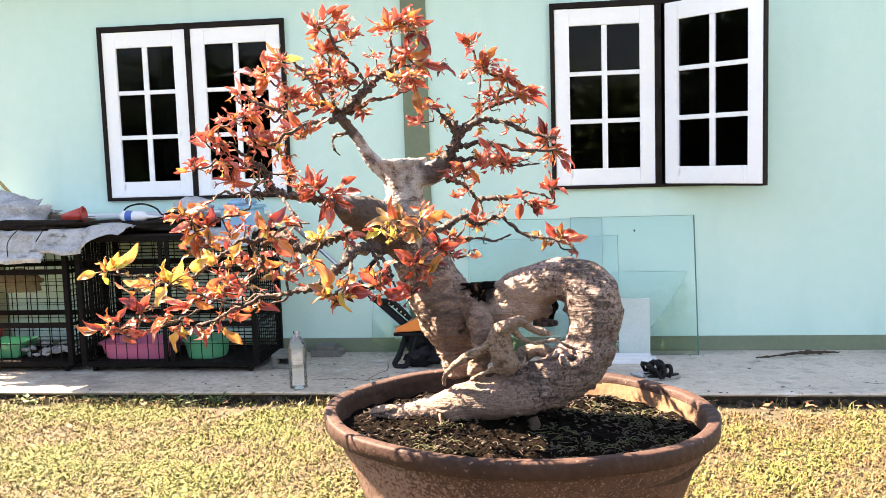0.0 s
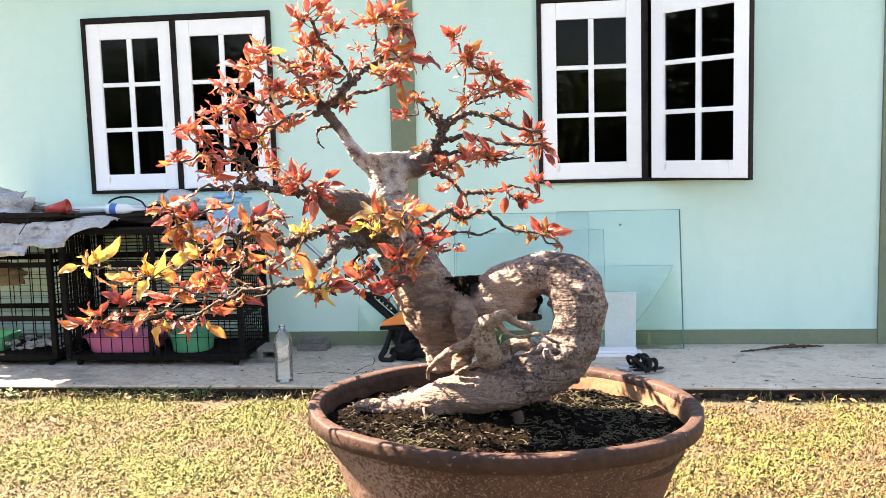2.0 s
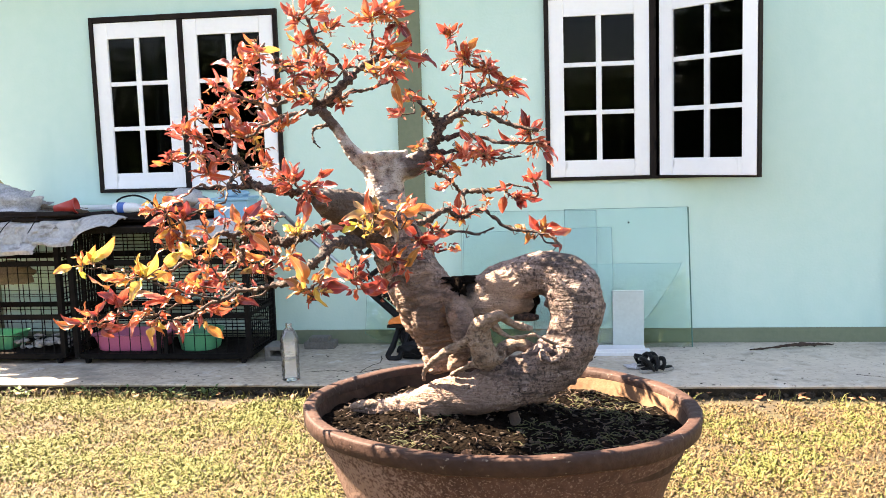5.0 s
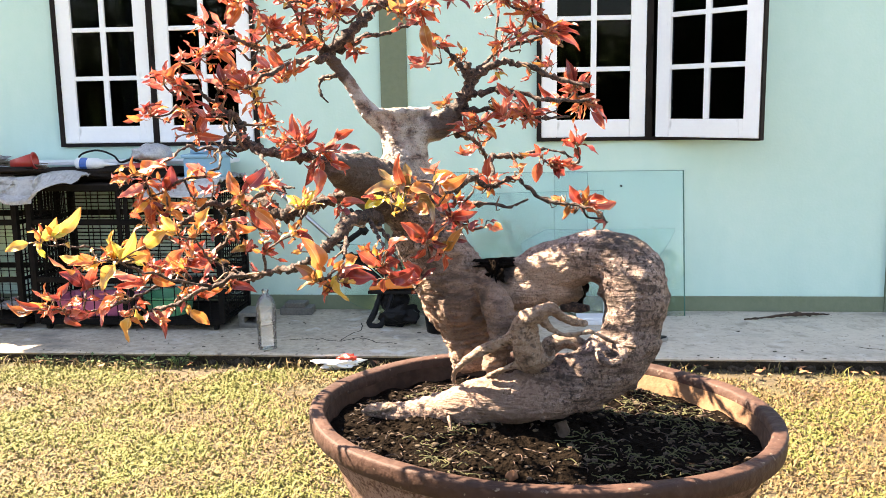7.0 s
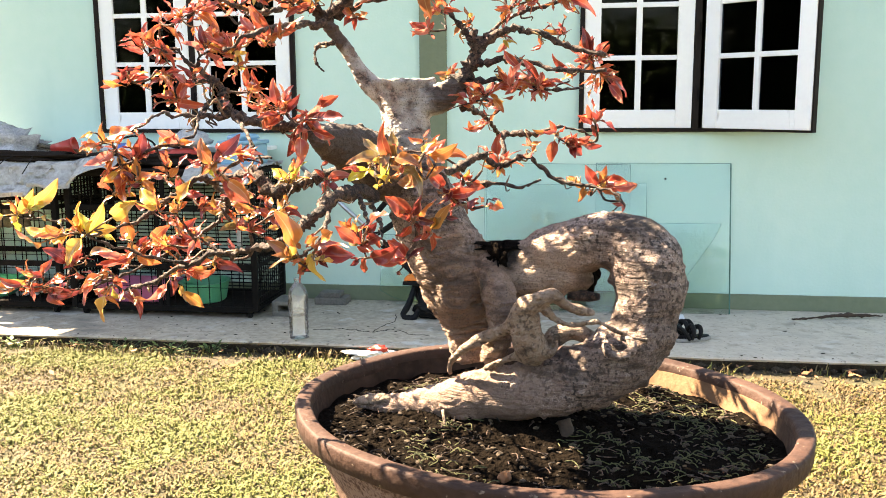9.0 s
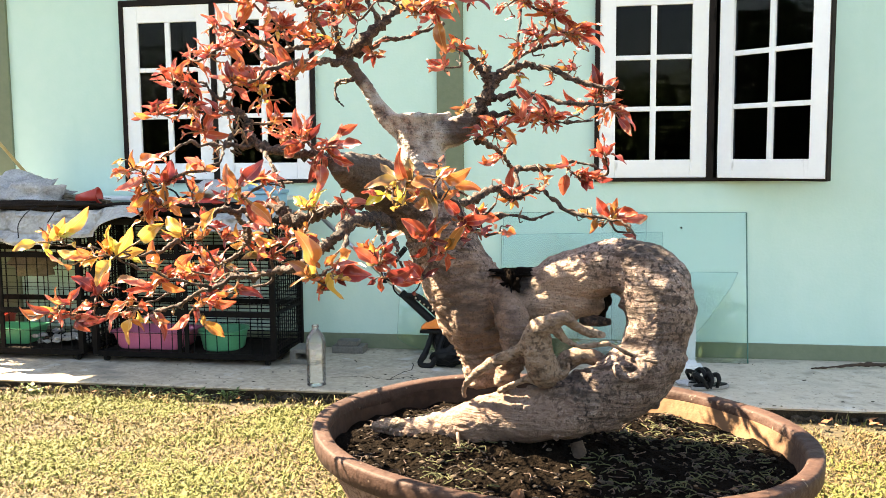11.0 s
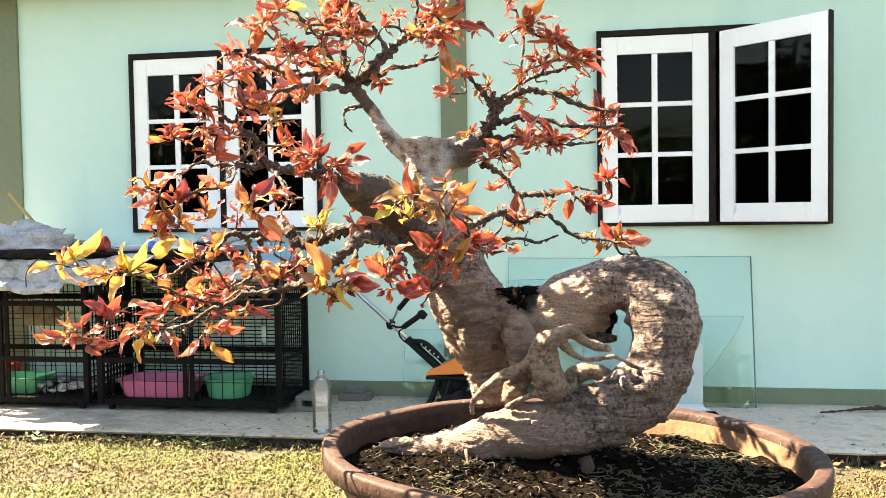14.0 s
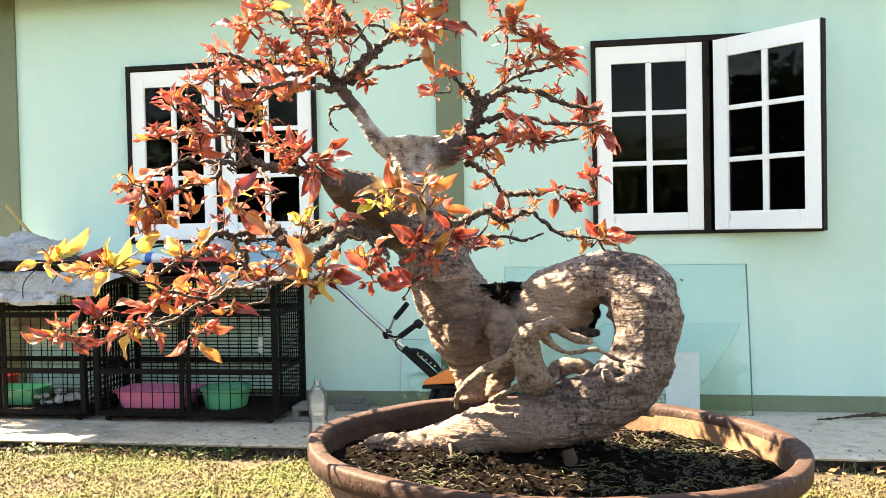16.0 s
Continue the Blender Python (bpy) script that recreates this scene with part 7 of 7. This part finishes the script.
tuft((-0.524, 1.600, 1.372), (-0.005, -0.008, 0.029, "dark", 5), (-0.014, -0.012, 0.012, "red", 1), (0.013, -0.006, 0.012, "pink", 0))
tuft((-0.485, 1.600, 1.367), (-0.031, -0.023, 0.028, "red", 5), (-0.034, -0.006, 0.013, "red", 0), (-0.009, 0.013, 0.035, "orange", 1), (0.022, -0.020, 0.018, "pink", 1), (-0.012, -0.007, 0.024, "red", 1), (-0.009, -0.007, -0.004, "orange", 3), (0.013, -0.009, -0.017, "yellow", 1))
tuft((-0.480, 1.600, 1.348), (-0.011, 0.004, -0.021, "yellow", 1), (0.015, -0.005, 0.007, "orange", 1), (-0.011, -0.003, -0.004, "pink", 1))
tuft((-0.432, 1.600, 1.377), (-0.016, -0.026, 0.044, "red", 5), (0.049, -0.030, 0.038, "red", 3), (0.014, 0.020, 0.027, "orange", 1), (-0.016, 0.008, 0.027, "pink", 0), (0.012, -0.001, 0.012, "orange", 3))
tuft((-0.453, 1.600, 1.391), (-0.017, -0.003, -0.021, "pink", 1), (-0.012, -0.002, 0.004, "red", 3))
tuft((-0.504, 1.630, 1.490), (-0.071, 0.016, 0.024, "dark", 0), (-0.007, 0.011, 0.055, "orange", 5), (0.028, -0.006, -0.001, "red", 0), (-0.034, 0.004, -0.017, "pink", 0), (-0.019, -0.001, -0.035, "orange", 0), (0.014, -0.005, 0.024, "red", 0), (-0.021, -0.015, 0.003, "orange", 3), (0.012, -0.012, -0.018, "orange", 3))
tuft((-0.481, 1.630, 1.478), (-0.004, -0.019, 0.013, "red", 0), (0.025, -0.004, -0.023, "red", 3), (0.013, -0.007, -0.015, "orange", 3))
tuft((-0.461, 1.630, 1.451), (0.022, 0.010, 0.018, "red", 3), (0.022, -0.003, 0.003, "orange", 0), (0.022, -0.006, 0.008, "red", 2), (-0.011, 0.003, -0.006, "orange", 3))
tuft((-0.434, 1.630, 1.487), (-0.001, 0.004, 0.019, "red", 5), (0.017, -0.005, 0.007, "orange", 1))
tuft((-0.376, 1.630, 1.468), (-0.039, -0.011, 0.015, "dark", 2), (-0.015, -0.009, 0.015, "red", 0))
tuft((-0.413, 1.630, 1.455), (0.012, -0.014, 0.017, "orange", 0), (0.023, -0.024, 0.008, "red", 0), (-0.008, 0.002, -0.008, "orange", 3))
tuft((-0.406, 1.630, 1.490), (0.013, -0.013, 0.017, "red", 5), (-0.008, -0.001, 0.012, "orange", 1), (0.017, -0.002, 0.007, "red", 0))
tuft((-0.373, 1.630, 1.492), (-0.002, -0.021, 0.028, "orange", 5), (0.009, -0.013, 0.021, "red", 1), (0.016, -0.011, 0.009, "orange", 1), (-0.012, -0.002, 0.009, "pink", 0))
tuft((-0.364, 1.630, 1.471), (0.010, -0.003, 0.021, "dark", 2), (-0.009, -0.001, 0.009, "red", 0), (0.013, -0.006, -0.005, "orange", 1))
tuft((-0.360, 1.630, 1.470), (0.037, -0.012, 0.001, "red", 3), (0.024, -0.011, 0.010, "orange", 3))
tuft((-0.316, 1.630, 1.483), (0.015, 0.001, 0.011, "red", 3), (0.006, -0.000, 0.010, "pink", 0))
tuft((-0.478, 1.630, 1.516), (-0.030, -0.012, 0.010, "red", 1), (-0.008, -0.000, 0.023, "orange", 0), (0.019, -0.006, 0.008, "red", 0), (-0.018, -0.000, -0.001, "orange", 0), (0.037, 0.016, 0.008, "yellow", 3), (0.020, 0.003, -0.010, "red", 1))
tuft((-0.448, 1.800, 1.596), (-0.032, -0.021, 0.029, "red", 5), (-0.014, -0.008, 0.036, "orange", 3), (0.021, -0.023, 0.041, "red", 5), (0.065, -0.030, 0.037, "red", 5), (0.059, 0.003, 0.019, "orange", 0), (-0.040, 0.014, 0.020, "orange", 1), (0.071, -0.010, -0.004, "pink", 3), (0.043, -0.027, 0.047, "red", 3), (-0.013, -0.002, 0.005, "red", 1))
tuft((-0.413, 1.800, 1.605), (0.019, -0.030, 0.028, "orange", 3), (0.033, -0.019, 0.019, "red", 1))
tuft((-0.387, 1.800, 1.574), (0.029, 0.007, 0.024, "orange", 0), (-0.003, -0.011, 0.030, "red", 0), (0.029, -0.007, 0.005, "red", 3), (0.008, 0.002, 0.023, "orange", 0))
tuft((-0.444, 1.800, 1.545), (-0.017, 0.005, 0.041, "red", 5), (0.034, -0.010, 0.036, "red", 2), (0.051, -0.002, 0.002, "orange", 3), (0.011, -0.007, 0.035, "orange", 1), (-0.016, -0.014, 0.014, "red", 0), (0.037, -0.005, 0.016, "red", 3))
tuft((-0.393, 1.800, 1.472), (-0.012, -0.012, 0.030, "red", 2))
tuft((-0.416, 1.800, 1.466), (-0.041, -0.030, 0.020, "dark", 5))
tuft((-0.304, 1.800, 1.591), (-0.051, -0.000, 0.016, "orange", 3), (-0.039, -0.015, 0.001, "orange", 1), (-0.007, -0.024, 0.034, "orange", 2), (0.017, -0.012, 0.028, "red", 0), (0.041, -0.010, 0.031, "red", 5), (0.055, -0.020, -0.003, "orange", 3), (-0.019, -0.005, 0.016, "red", 3), (0.028, -0.002, 0.014, "red", 3), (-0.029, 0.005, -0.009, "red", 3))
tuft((-0.283, 1.800, 1.595), (0.021, 0.014, 0.048, "red", 5), (0.043, -0.013, 0.013, "red", 0), (-0.010, -0.015, 0.035, "red", 3), (0.039, -0.024, 0.025, "orange", 0))
tuft((-0.263, 1.800, 1.597), (0.040, -0.013, -0.002, "red", 0), (0.032, -0.030, 0.010, "red", 1), (0.017, -0.003, -0.016, "orange", 0))
tuft((-0.250, 1.800, 1.581), (0.032, -0.011, -0.040, "dark", 5), (-0.023, -0.025, -0.026, "dark", 0), (0.014, -0.007, -0.018, "red", 0))
tuft((-0.272, 1.800, 1.534), (-0.024, 0.004, 0.024, "red", 5), (0.007, 0.006, 0.033, "red", 5), (0.040, -0.029, 0.000, "orange", 0), (-0.019, -0.008, -0.005, "orange", 0), (0.019, -0.005, 0.017, "red", 1), (-0.012, -0.010, -0.022, "orange", 0))
tuft((-0.251, 1.800, 1.516), (0.039, 0.018, 0.013, "red", 0), (0.027, -0.017, 0.034, "red", 2), (0.052, -0.030, -0.009, "red", 0), (0.013, -0.006, -0.025, "red", 0), (0.034, -0.009, -0.020, "orange", 1))
tuft((-0.217, 1.800, 1.517), (0.045, -0.017, -0.014, "dark", 5))
tuft((-0.230, 1.800, 1.434), (0.035, -0.009, 0.002, "red", 3), (-0.017, -0.007, 0.011, "red", 3))
tuft((-0.248, 1.800, 1.404), (-0.028, -0.002, 0.002, "pink", 4), (0.007, -0.005, 0.014, "red", 3))
tuft((-0.248, 1.690, 1.488), (0.019, -0.028, -0.074, "amber", 2), (-0.029, 0.013, 0.011, "olive", 5), (0.041, -0.017, -0.005, "red", 3), (0.028, -0.015, -0.028, "red", 5), (0.008, -0.000, -0.037, "red", 5), (-0.011, -0.015, -0.019, "olive", 0))
tuft((-0.268, 1.690, 1.472), (-0.028, -0.020, 0.023, "orange", 3), (0.026, 0.001, 0.023, "olive", 2), (-0.025, -0.005, 0.006, "orange", 3), (-0.012, -0.004, 0.015, "amber", 1))
tuft((-0.148, 1.800, 1.550), (-0.018, -0.024, 0.021, "red", 5), (-0.003, -0.011, 0.019, "orange", 1), (0.019, -0.010, 0.025, "red", 3), (-0.002, -0.001, -0.019, "red", 1), (0.015, 0.002, 0.003, "red", 3))
tuft((-0.147, 1.800, 1.497), (-0.022, 0.005, -0.012, "red", 5))
tuft((-0.117, 1.800, 1.505), (-0.025, -0.007, 0.028, "red", 0), (-0.004, -0.021, 0.040, "red", 5), (0.030, -0.030, 0.039, "orange", 3), (0.014, -0.002, 0.024, "red", 1), (0.043, -0.016, 0.021, "red", 5), (0.033, 0.002, 0.000, "orange", 1), (-0.013, -0.017, -0.021, "red", 3), (-0.022, -0.012, 0.008, "orange", 1), (0.010, -0.008, -0.016, "red", 3))
tuft((-0.077, 1.800, 1.484), (-0.018, -0.019, 0.026, "red", 0), (0.017, 0.012, 0.024, "red", 5), (0.024, -0.005, 0.003, "red", 0), (0.041, -0.005, -0.011, "orange", 1), (0.033, -0.014, -0.023, "red", 0), (-0.014, -0.006, -0.020, "red", 0), (-0.040, -0.014, -0.012, "orange", 3), (0.007, -0.010, 0.019, "orange", 0))
tuft((-0.057, 1.800, 1.452), (0.050, -0.025, 0.018, "red", 5), (0.062, -0.006, -0.017, "red", 1), (0.056, -0.017, 0.002, "red", 5), (0.033, -0.004, 0.015, "orange", 0), (0.025, -0.003, -0.017, "orange", 0), (-0.021, 0.002, 0.013, "yellow", 1), (-0.034, -0.028, -0.001, "red", 0), (0.013, -0.000, 0.018, "red", 3), (0.039, 0.003, -0.006, "orange", 0))
tuft((-0.098, 1.800, 1.446), (-0.019, -0.010, 0.026, "red", 1), (-0.014, -0.001, -0.014, "red", 3), (-0.034, -0.000, 0.018, "red", 0), (0.013, -0.012, -0.014, "orange", 1))
tuft((-0.122, 1.800, 1.434), (0.020, -0.014, 0.024, "red", 3), (-0.023, -0.009, 0.000, "orange", 1), (-0.010, -0.006, -0.017, "red", 0))
tuft((-0.001, 1.860, 1.363), (-0.016, -0.029, 0.038, "dark", 0), (0.029, -0.004, 0.014, "red", 2), (0.021, -0.004, 0.029, "red", 1), (0.006, -0.004, -0.027, "orange", 1), (-0.024, -0.017, 0.001, "pink", 3), (-0.011, 0.011, -0.028, "orange", 1), (-0.027, -0.017, 0.021, "red", 1), (0.014, -0.001, -0.006, "red", 1), (-0.042, 0.016, 0.010, "red", 3))
tuft((0.011, 1.860, 1.342), (0.051, 0.014, -0.032, "dark", 5), (0.029, -0.010, -0.000, "red", 0), (0.041, -0.030, -0.049, "red", 3), (0.015, 0.002, -0.027, "orange", 1), (-0.026, -0.021, -0.026, "orange", 3), (0.035, 0.000, -0.021, "dark", 0))
tuft((-0.029, 1.860, 1.337), (-0.034, -0.016, 0.022, "red", 1), (-0.022, 0.011, -0.013, "orange", 3), (0.014, -0.002, 0.014, "pink", 3))
tuft((-0.080, 1.770, 1.318), (-0.050, -0.017, 0.052, "red", 5), (-0.039, -0.001, 0.029, "pink", 1), (0.028, -0.014, 0.013, "red", 5), (0.048, 0.002, 0.016, "red", 1), (0.010, -0.003, -0.019, "orange", 3), (-0.018, -0.016, 0.034, "red", 0), (0.020, -0.011, -0.006, "red", 3), (-0.007, -0.003, -0.022, "red", 3))
tuft((-0.116, 1.770, 1.320), (-0.029, -0.012, 0.027, "orange", 3), (-0.004, -0.001, -0.013, "red", 1), (-0.036, -0.011, 0.001, "red", 0), (0.016, 0.006, 0.009, "orange", 3), (0.022, 0.004, -0.007, "pink", 3))
tuft((-0.154, 1.770, 1.308), (-0.025, -0.009, 0.014, "red", 3), (0.019, 0.012, -0.011, "orange", 0), (-0.019, -0.008, -0.006, "red", 3), (0.009, -0.010, 0.020, "pink", 1))
tuft((-0.181, 1.770, 1.295), (-0.027, 0.003, 0.008, "red", 0), (0.021, -0.004, 0.020, "orange", 3), (-0.004, -0.013, 0.021, "red", 3))
tuft((0.007, 1.920, 1.261), (0.015, -0.002, 0.022, "red", 5), (-0.025, 0.007, 0.019, "orange", 0), (0.035, -0.028, 0.002, "dark", 0), (-0.017, -0.004, 0.030, "red", 3), (0.010, -0.003, -0.011, "red", 1))
tuft((-0.170, 1.920, 1.261), (-0.036, -0.009, -0.016, "pink", 4), (-0.007, 0.002, 0.016, "red", 1), (-0.023, 0.006, 0.005, "orange", 1))
tuft((-0.057, 1.970, 1.241), (-0.011, -0.013, -0.046, "red", 2), (0.017, -0.002, 0.009, "red", 0), (-0.006, -0.014, 0.017, "red", 0))
tuft((-0.041, 1.970, 1.227), (0.032, -0.002, -0.024, "dark", 2), (0.018, -0.013, 0.008, "red", 0), (0.043, -0.008, 0.007, "red", 3), (0.025, -0.003, -0.007, "dark", 3))
tuft((-0.016, 1.970, 1.227), (0.034, -0.002, -0.013, "dark", 0), (0.026, -0.005, 0.007, "orange", 3))
tuft((-0.150, 1.930, 1.187), (-0.006, -0.026, 0.054, "red", 5), (0.031, -0.014, 0.021, "orange", 1), (-0.031, -0.000, -0.007, "orange", 1), (-0.023, 0.005, 0.024, "red", 3), (0.014, 0.007, 0.037, "red", 1), (0.014, -0.007, -0.013, "orange", 3))
tuft((-0.269, 1.930, 1.212), (0.056, -0.020, 0.001, "orange", 1), (0.029, 0.010, 0.011, "orange", 1), (0.008, 0.005, 0.030, "orange", 1))
tuft((-0.211, 1.930, 1.159), (-0.032, 0.012, 0.020, "red", 3), (0.037, -0.001, -0.007, "red", 2), (0.016, -0.005, 0.016, "red", 3), (-0.016, 0.002, -0.006, "red", 1))
tuft((0.016, 1.930, 1.155), (0.069, 0.020, -0.003, "orange", 2), (0.050, -0.025, 0.016, "red", 3), (0.029, 0.002, 0.019, "red", 0), (-0.018, -0.025, 0.032, "red", 5), (0.035, -0.030, -0.005, "orange", 3), (0.014, 0.001, 0.011, "orange", 3), (0.057, -0.012, 0.008, "red", 0))
tuft((-0.010, 1.930, 1.156), (-0.002, -0.005, -0.027, "amber", 5), (-0.010, 0.000, 0.008, "orange", 3))
tuft((0.055, 1.930, 1.131), (0.007, -0.012, -0.017, "dark", 1), (-0.015, 0.002, 0.006, "olive", 1))
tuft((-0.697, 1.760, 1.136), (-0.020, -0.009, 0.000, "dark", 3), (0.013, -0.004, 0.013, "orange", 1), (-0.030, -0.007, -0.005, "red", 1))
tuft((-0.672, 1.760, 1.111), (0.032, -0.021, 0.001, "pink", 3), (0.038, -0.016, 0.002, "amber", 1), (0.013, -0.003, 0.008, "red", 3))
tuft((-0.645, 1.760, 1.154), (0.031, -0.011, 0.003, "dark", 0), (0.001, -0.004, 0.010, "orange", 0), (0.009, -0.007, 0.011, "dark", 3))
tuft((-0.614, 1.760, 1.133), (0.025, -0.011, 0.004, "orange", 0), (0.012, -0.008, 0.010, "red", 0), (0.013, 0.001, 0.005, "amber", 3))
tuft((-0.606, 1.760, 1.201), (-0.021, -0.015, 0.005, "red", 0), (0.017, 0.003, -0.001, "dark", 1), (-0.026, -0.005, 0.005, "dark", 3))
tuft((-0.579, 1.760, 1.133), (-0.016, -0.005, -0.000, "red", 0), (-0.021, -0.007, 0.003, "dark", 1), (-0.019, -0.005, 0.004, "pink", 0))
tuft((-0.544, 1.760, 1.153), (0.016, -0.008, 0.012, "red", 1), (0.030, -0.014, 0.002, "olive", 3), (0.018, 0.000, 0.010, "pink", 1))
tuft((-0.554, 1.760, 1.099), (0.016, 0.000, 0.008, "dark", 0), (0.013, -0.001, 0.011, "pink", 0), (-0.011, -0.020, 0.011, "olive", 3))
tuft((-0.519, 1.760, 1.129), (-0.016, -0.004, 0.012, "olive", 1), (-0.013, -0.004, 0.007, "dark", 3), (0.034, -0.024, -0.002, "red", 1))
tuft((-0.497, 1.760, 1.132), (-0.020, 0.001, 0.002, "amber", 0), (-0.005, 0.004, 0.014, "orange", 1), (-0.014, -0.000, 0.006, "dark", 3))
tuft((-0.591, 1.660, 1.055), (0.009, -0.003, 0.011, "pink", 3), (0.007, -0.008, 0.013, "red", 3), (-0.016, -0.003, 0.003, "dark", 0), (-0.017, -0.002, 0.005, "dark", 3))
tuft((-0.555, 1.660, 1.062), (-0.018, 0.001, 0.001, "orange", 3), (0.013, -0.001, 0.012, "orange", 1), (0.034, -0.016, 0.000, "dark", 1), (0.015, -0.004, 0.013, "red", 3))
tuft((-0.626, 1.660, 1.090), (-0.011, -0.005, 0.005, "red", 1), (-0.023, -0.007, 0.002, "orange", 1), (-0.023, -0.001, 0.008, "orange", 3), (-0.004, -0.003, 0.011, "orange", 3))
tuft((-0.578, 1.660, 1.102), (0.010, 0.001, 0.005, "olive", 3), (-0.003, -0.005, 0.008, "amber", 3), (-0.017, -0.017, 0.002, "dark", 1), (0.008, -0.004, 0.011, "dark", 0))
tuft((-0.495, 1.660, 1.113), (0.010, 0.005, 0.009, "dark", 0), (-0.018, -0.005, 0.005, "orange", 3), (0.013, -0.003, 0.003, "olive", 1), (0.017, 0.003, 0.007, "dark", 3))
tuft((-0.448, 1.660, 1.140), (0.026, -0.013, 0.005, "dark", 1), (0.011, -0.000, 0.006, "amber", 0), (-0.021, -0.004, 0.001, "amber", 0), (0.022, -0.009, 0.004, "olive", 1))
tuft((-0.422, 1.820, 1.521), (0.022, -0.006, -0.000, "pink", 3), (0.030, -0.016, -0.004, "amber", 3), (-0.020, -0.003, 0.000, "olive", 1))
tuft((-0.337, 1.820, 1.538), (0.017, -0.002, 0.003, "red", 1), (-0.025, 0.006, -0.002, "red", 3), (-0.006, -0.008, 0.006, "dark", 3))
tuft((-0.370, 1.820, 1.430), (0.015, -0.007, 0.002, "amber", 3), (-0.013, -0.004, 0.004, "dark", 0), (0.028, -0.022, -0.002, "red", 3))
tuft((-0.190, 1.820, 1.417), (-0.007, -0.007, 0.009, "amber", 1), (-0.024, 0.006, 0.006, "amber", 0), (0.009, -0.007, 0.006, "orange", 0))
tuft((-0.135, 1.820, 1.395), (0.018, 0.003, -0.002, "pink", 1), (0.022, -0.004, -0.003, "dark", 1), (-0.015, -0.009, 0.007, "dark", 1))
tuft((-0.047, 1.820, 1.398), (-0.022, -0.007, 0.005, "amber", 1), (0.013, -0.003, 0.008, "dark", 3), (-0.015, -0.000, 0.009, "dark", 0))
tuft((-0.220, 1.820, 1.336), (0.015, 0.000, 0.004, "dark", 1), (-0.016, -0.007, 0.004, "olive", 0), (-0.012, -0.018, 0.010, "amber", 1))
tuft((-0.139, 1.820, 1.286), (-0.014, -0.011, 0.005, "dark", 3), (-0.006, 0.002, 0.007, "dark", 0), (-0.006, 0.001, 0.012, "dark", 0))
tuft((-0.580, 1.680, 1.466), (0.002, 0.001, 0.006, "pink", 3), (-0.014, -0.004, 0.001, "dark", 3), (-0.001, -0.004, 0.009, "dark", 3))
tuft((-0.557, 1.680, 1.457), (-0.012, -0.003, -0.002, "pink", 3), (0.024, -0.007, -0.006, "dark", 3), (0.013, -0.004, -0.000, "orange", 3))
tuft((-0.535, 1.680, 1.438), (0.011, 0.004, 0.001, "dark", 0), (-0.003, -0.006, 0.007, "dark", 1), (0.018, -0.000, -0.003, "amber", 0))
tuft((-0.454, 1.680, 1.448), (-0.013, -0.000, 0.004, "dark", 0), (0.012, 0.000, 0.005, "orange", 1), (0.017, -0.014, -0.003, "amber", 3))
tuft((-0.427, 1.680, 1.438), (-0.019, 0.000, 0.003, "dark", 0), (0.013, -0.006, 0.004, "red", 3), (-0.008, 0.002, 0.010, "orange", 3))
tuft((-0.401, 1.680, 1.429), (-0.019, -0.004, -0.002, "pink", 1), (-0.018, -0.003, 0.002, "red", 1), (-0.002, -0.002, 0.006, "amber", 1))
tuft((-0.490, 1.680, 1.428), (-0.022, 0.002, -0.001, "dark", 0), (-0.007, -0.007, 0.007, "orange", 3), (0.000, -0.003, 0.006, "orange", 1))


# each shoot grows from the nearest wood or from a shoot already hung
wait = [(min(SHOOTS, key=lambda q: (q - h).length), h, l) for h, l in TUFTS]
while wait:
    wait.sort(key=lambda w: (w[0] - w[1]).length)
    near, hub, leaves = wait.pop(0)
    gap = hub - near
    bend = Vector((lrng.gauss(0, 0.16), lrng.gauss(0, 0.16), lrng.gauss(-0.06, 0.14))) * gap.length
    mids = [near + gap * 0.35 + bend, near + gap * 0.7 + bend * 0.6]
    thick = 0.0016 + min(0.0022, gap.length * 0.016)
    tube(twigs, [(*near, thick), (*mids[0], thick * 0.85), (*mids[1], thick * 0.7), (*hub, 0.0012)], 5, 6, 0, 1, 0.35, 0.0018)
    hang(hub, leaves)
    wait = [(min((n, hub), key=lambda q: (q - h).length), h, l) for n, h, l in wait]
for k, (a, b, c, d) in enumerate(SPURS):
    tube(twigs if k % 3 == 1 else stems, [(*a, 0.0017), (*b, 0.0014), (*c, 0.0011), (*d, 0.0007)], 4, 6, 0, 1, 0.3, 0.0010)
    if k % 3 == 0:
        for j in range(3):
            e = ((d - c).normalized() + Vector((lrng.gauss(0, 0.7), lrng.gauss(0, 0.7), lrng.gauss(0.2, 0.7)))).normalized() * lrng.uniform(0.008, 0.020)
            t = lrng.choice(("red", "dark", "orange", "amber", "pink"))
            rest[t][0].append(LEAVES[t][lrng.choice((0, 1, 2, 3, 5))])
            rest[t][1].append(leaf_pose(d, d + e, Vector((lrng.gauss(0, 0.6), -0.8, lrng.gauss(0.4, 0.6)))))
tagged(part("stem_growth", stems, STEM, tree, "thin yellow-green young stems", smooth=True), kind="stuff")
tagged(part("twig_growth", twigs, TWIG, tree, smooth=True), kind="stuff")
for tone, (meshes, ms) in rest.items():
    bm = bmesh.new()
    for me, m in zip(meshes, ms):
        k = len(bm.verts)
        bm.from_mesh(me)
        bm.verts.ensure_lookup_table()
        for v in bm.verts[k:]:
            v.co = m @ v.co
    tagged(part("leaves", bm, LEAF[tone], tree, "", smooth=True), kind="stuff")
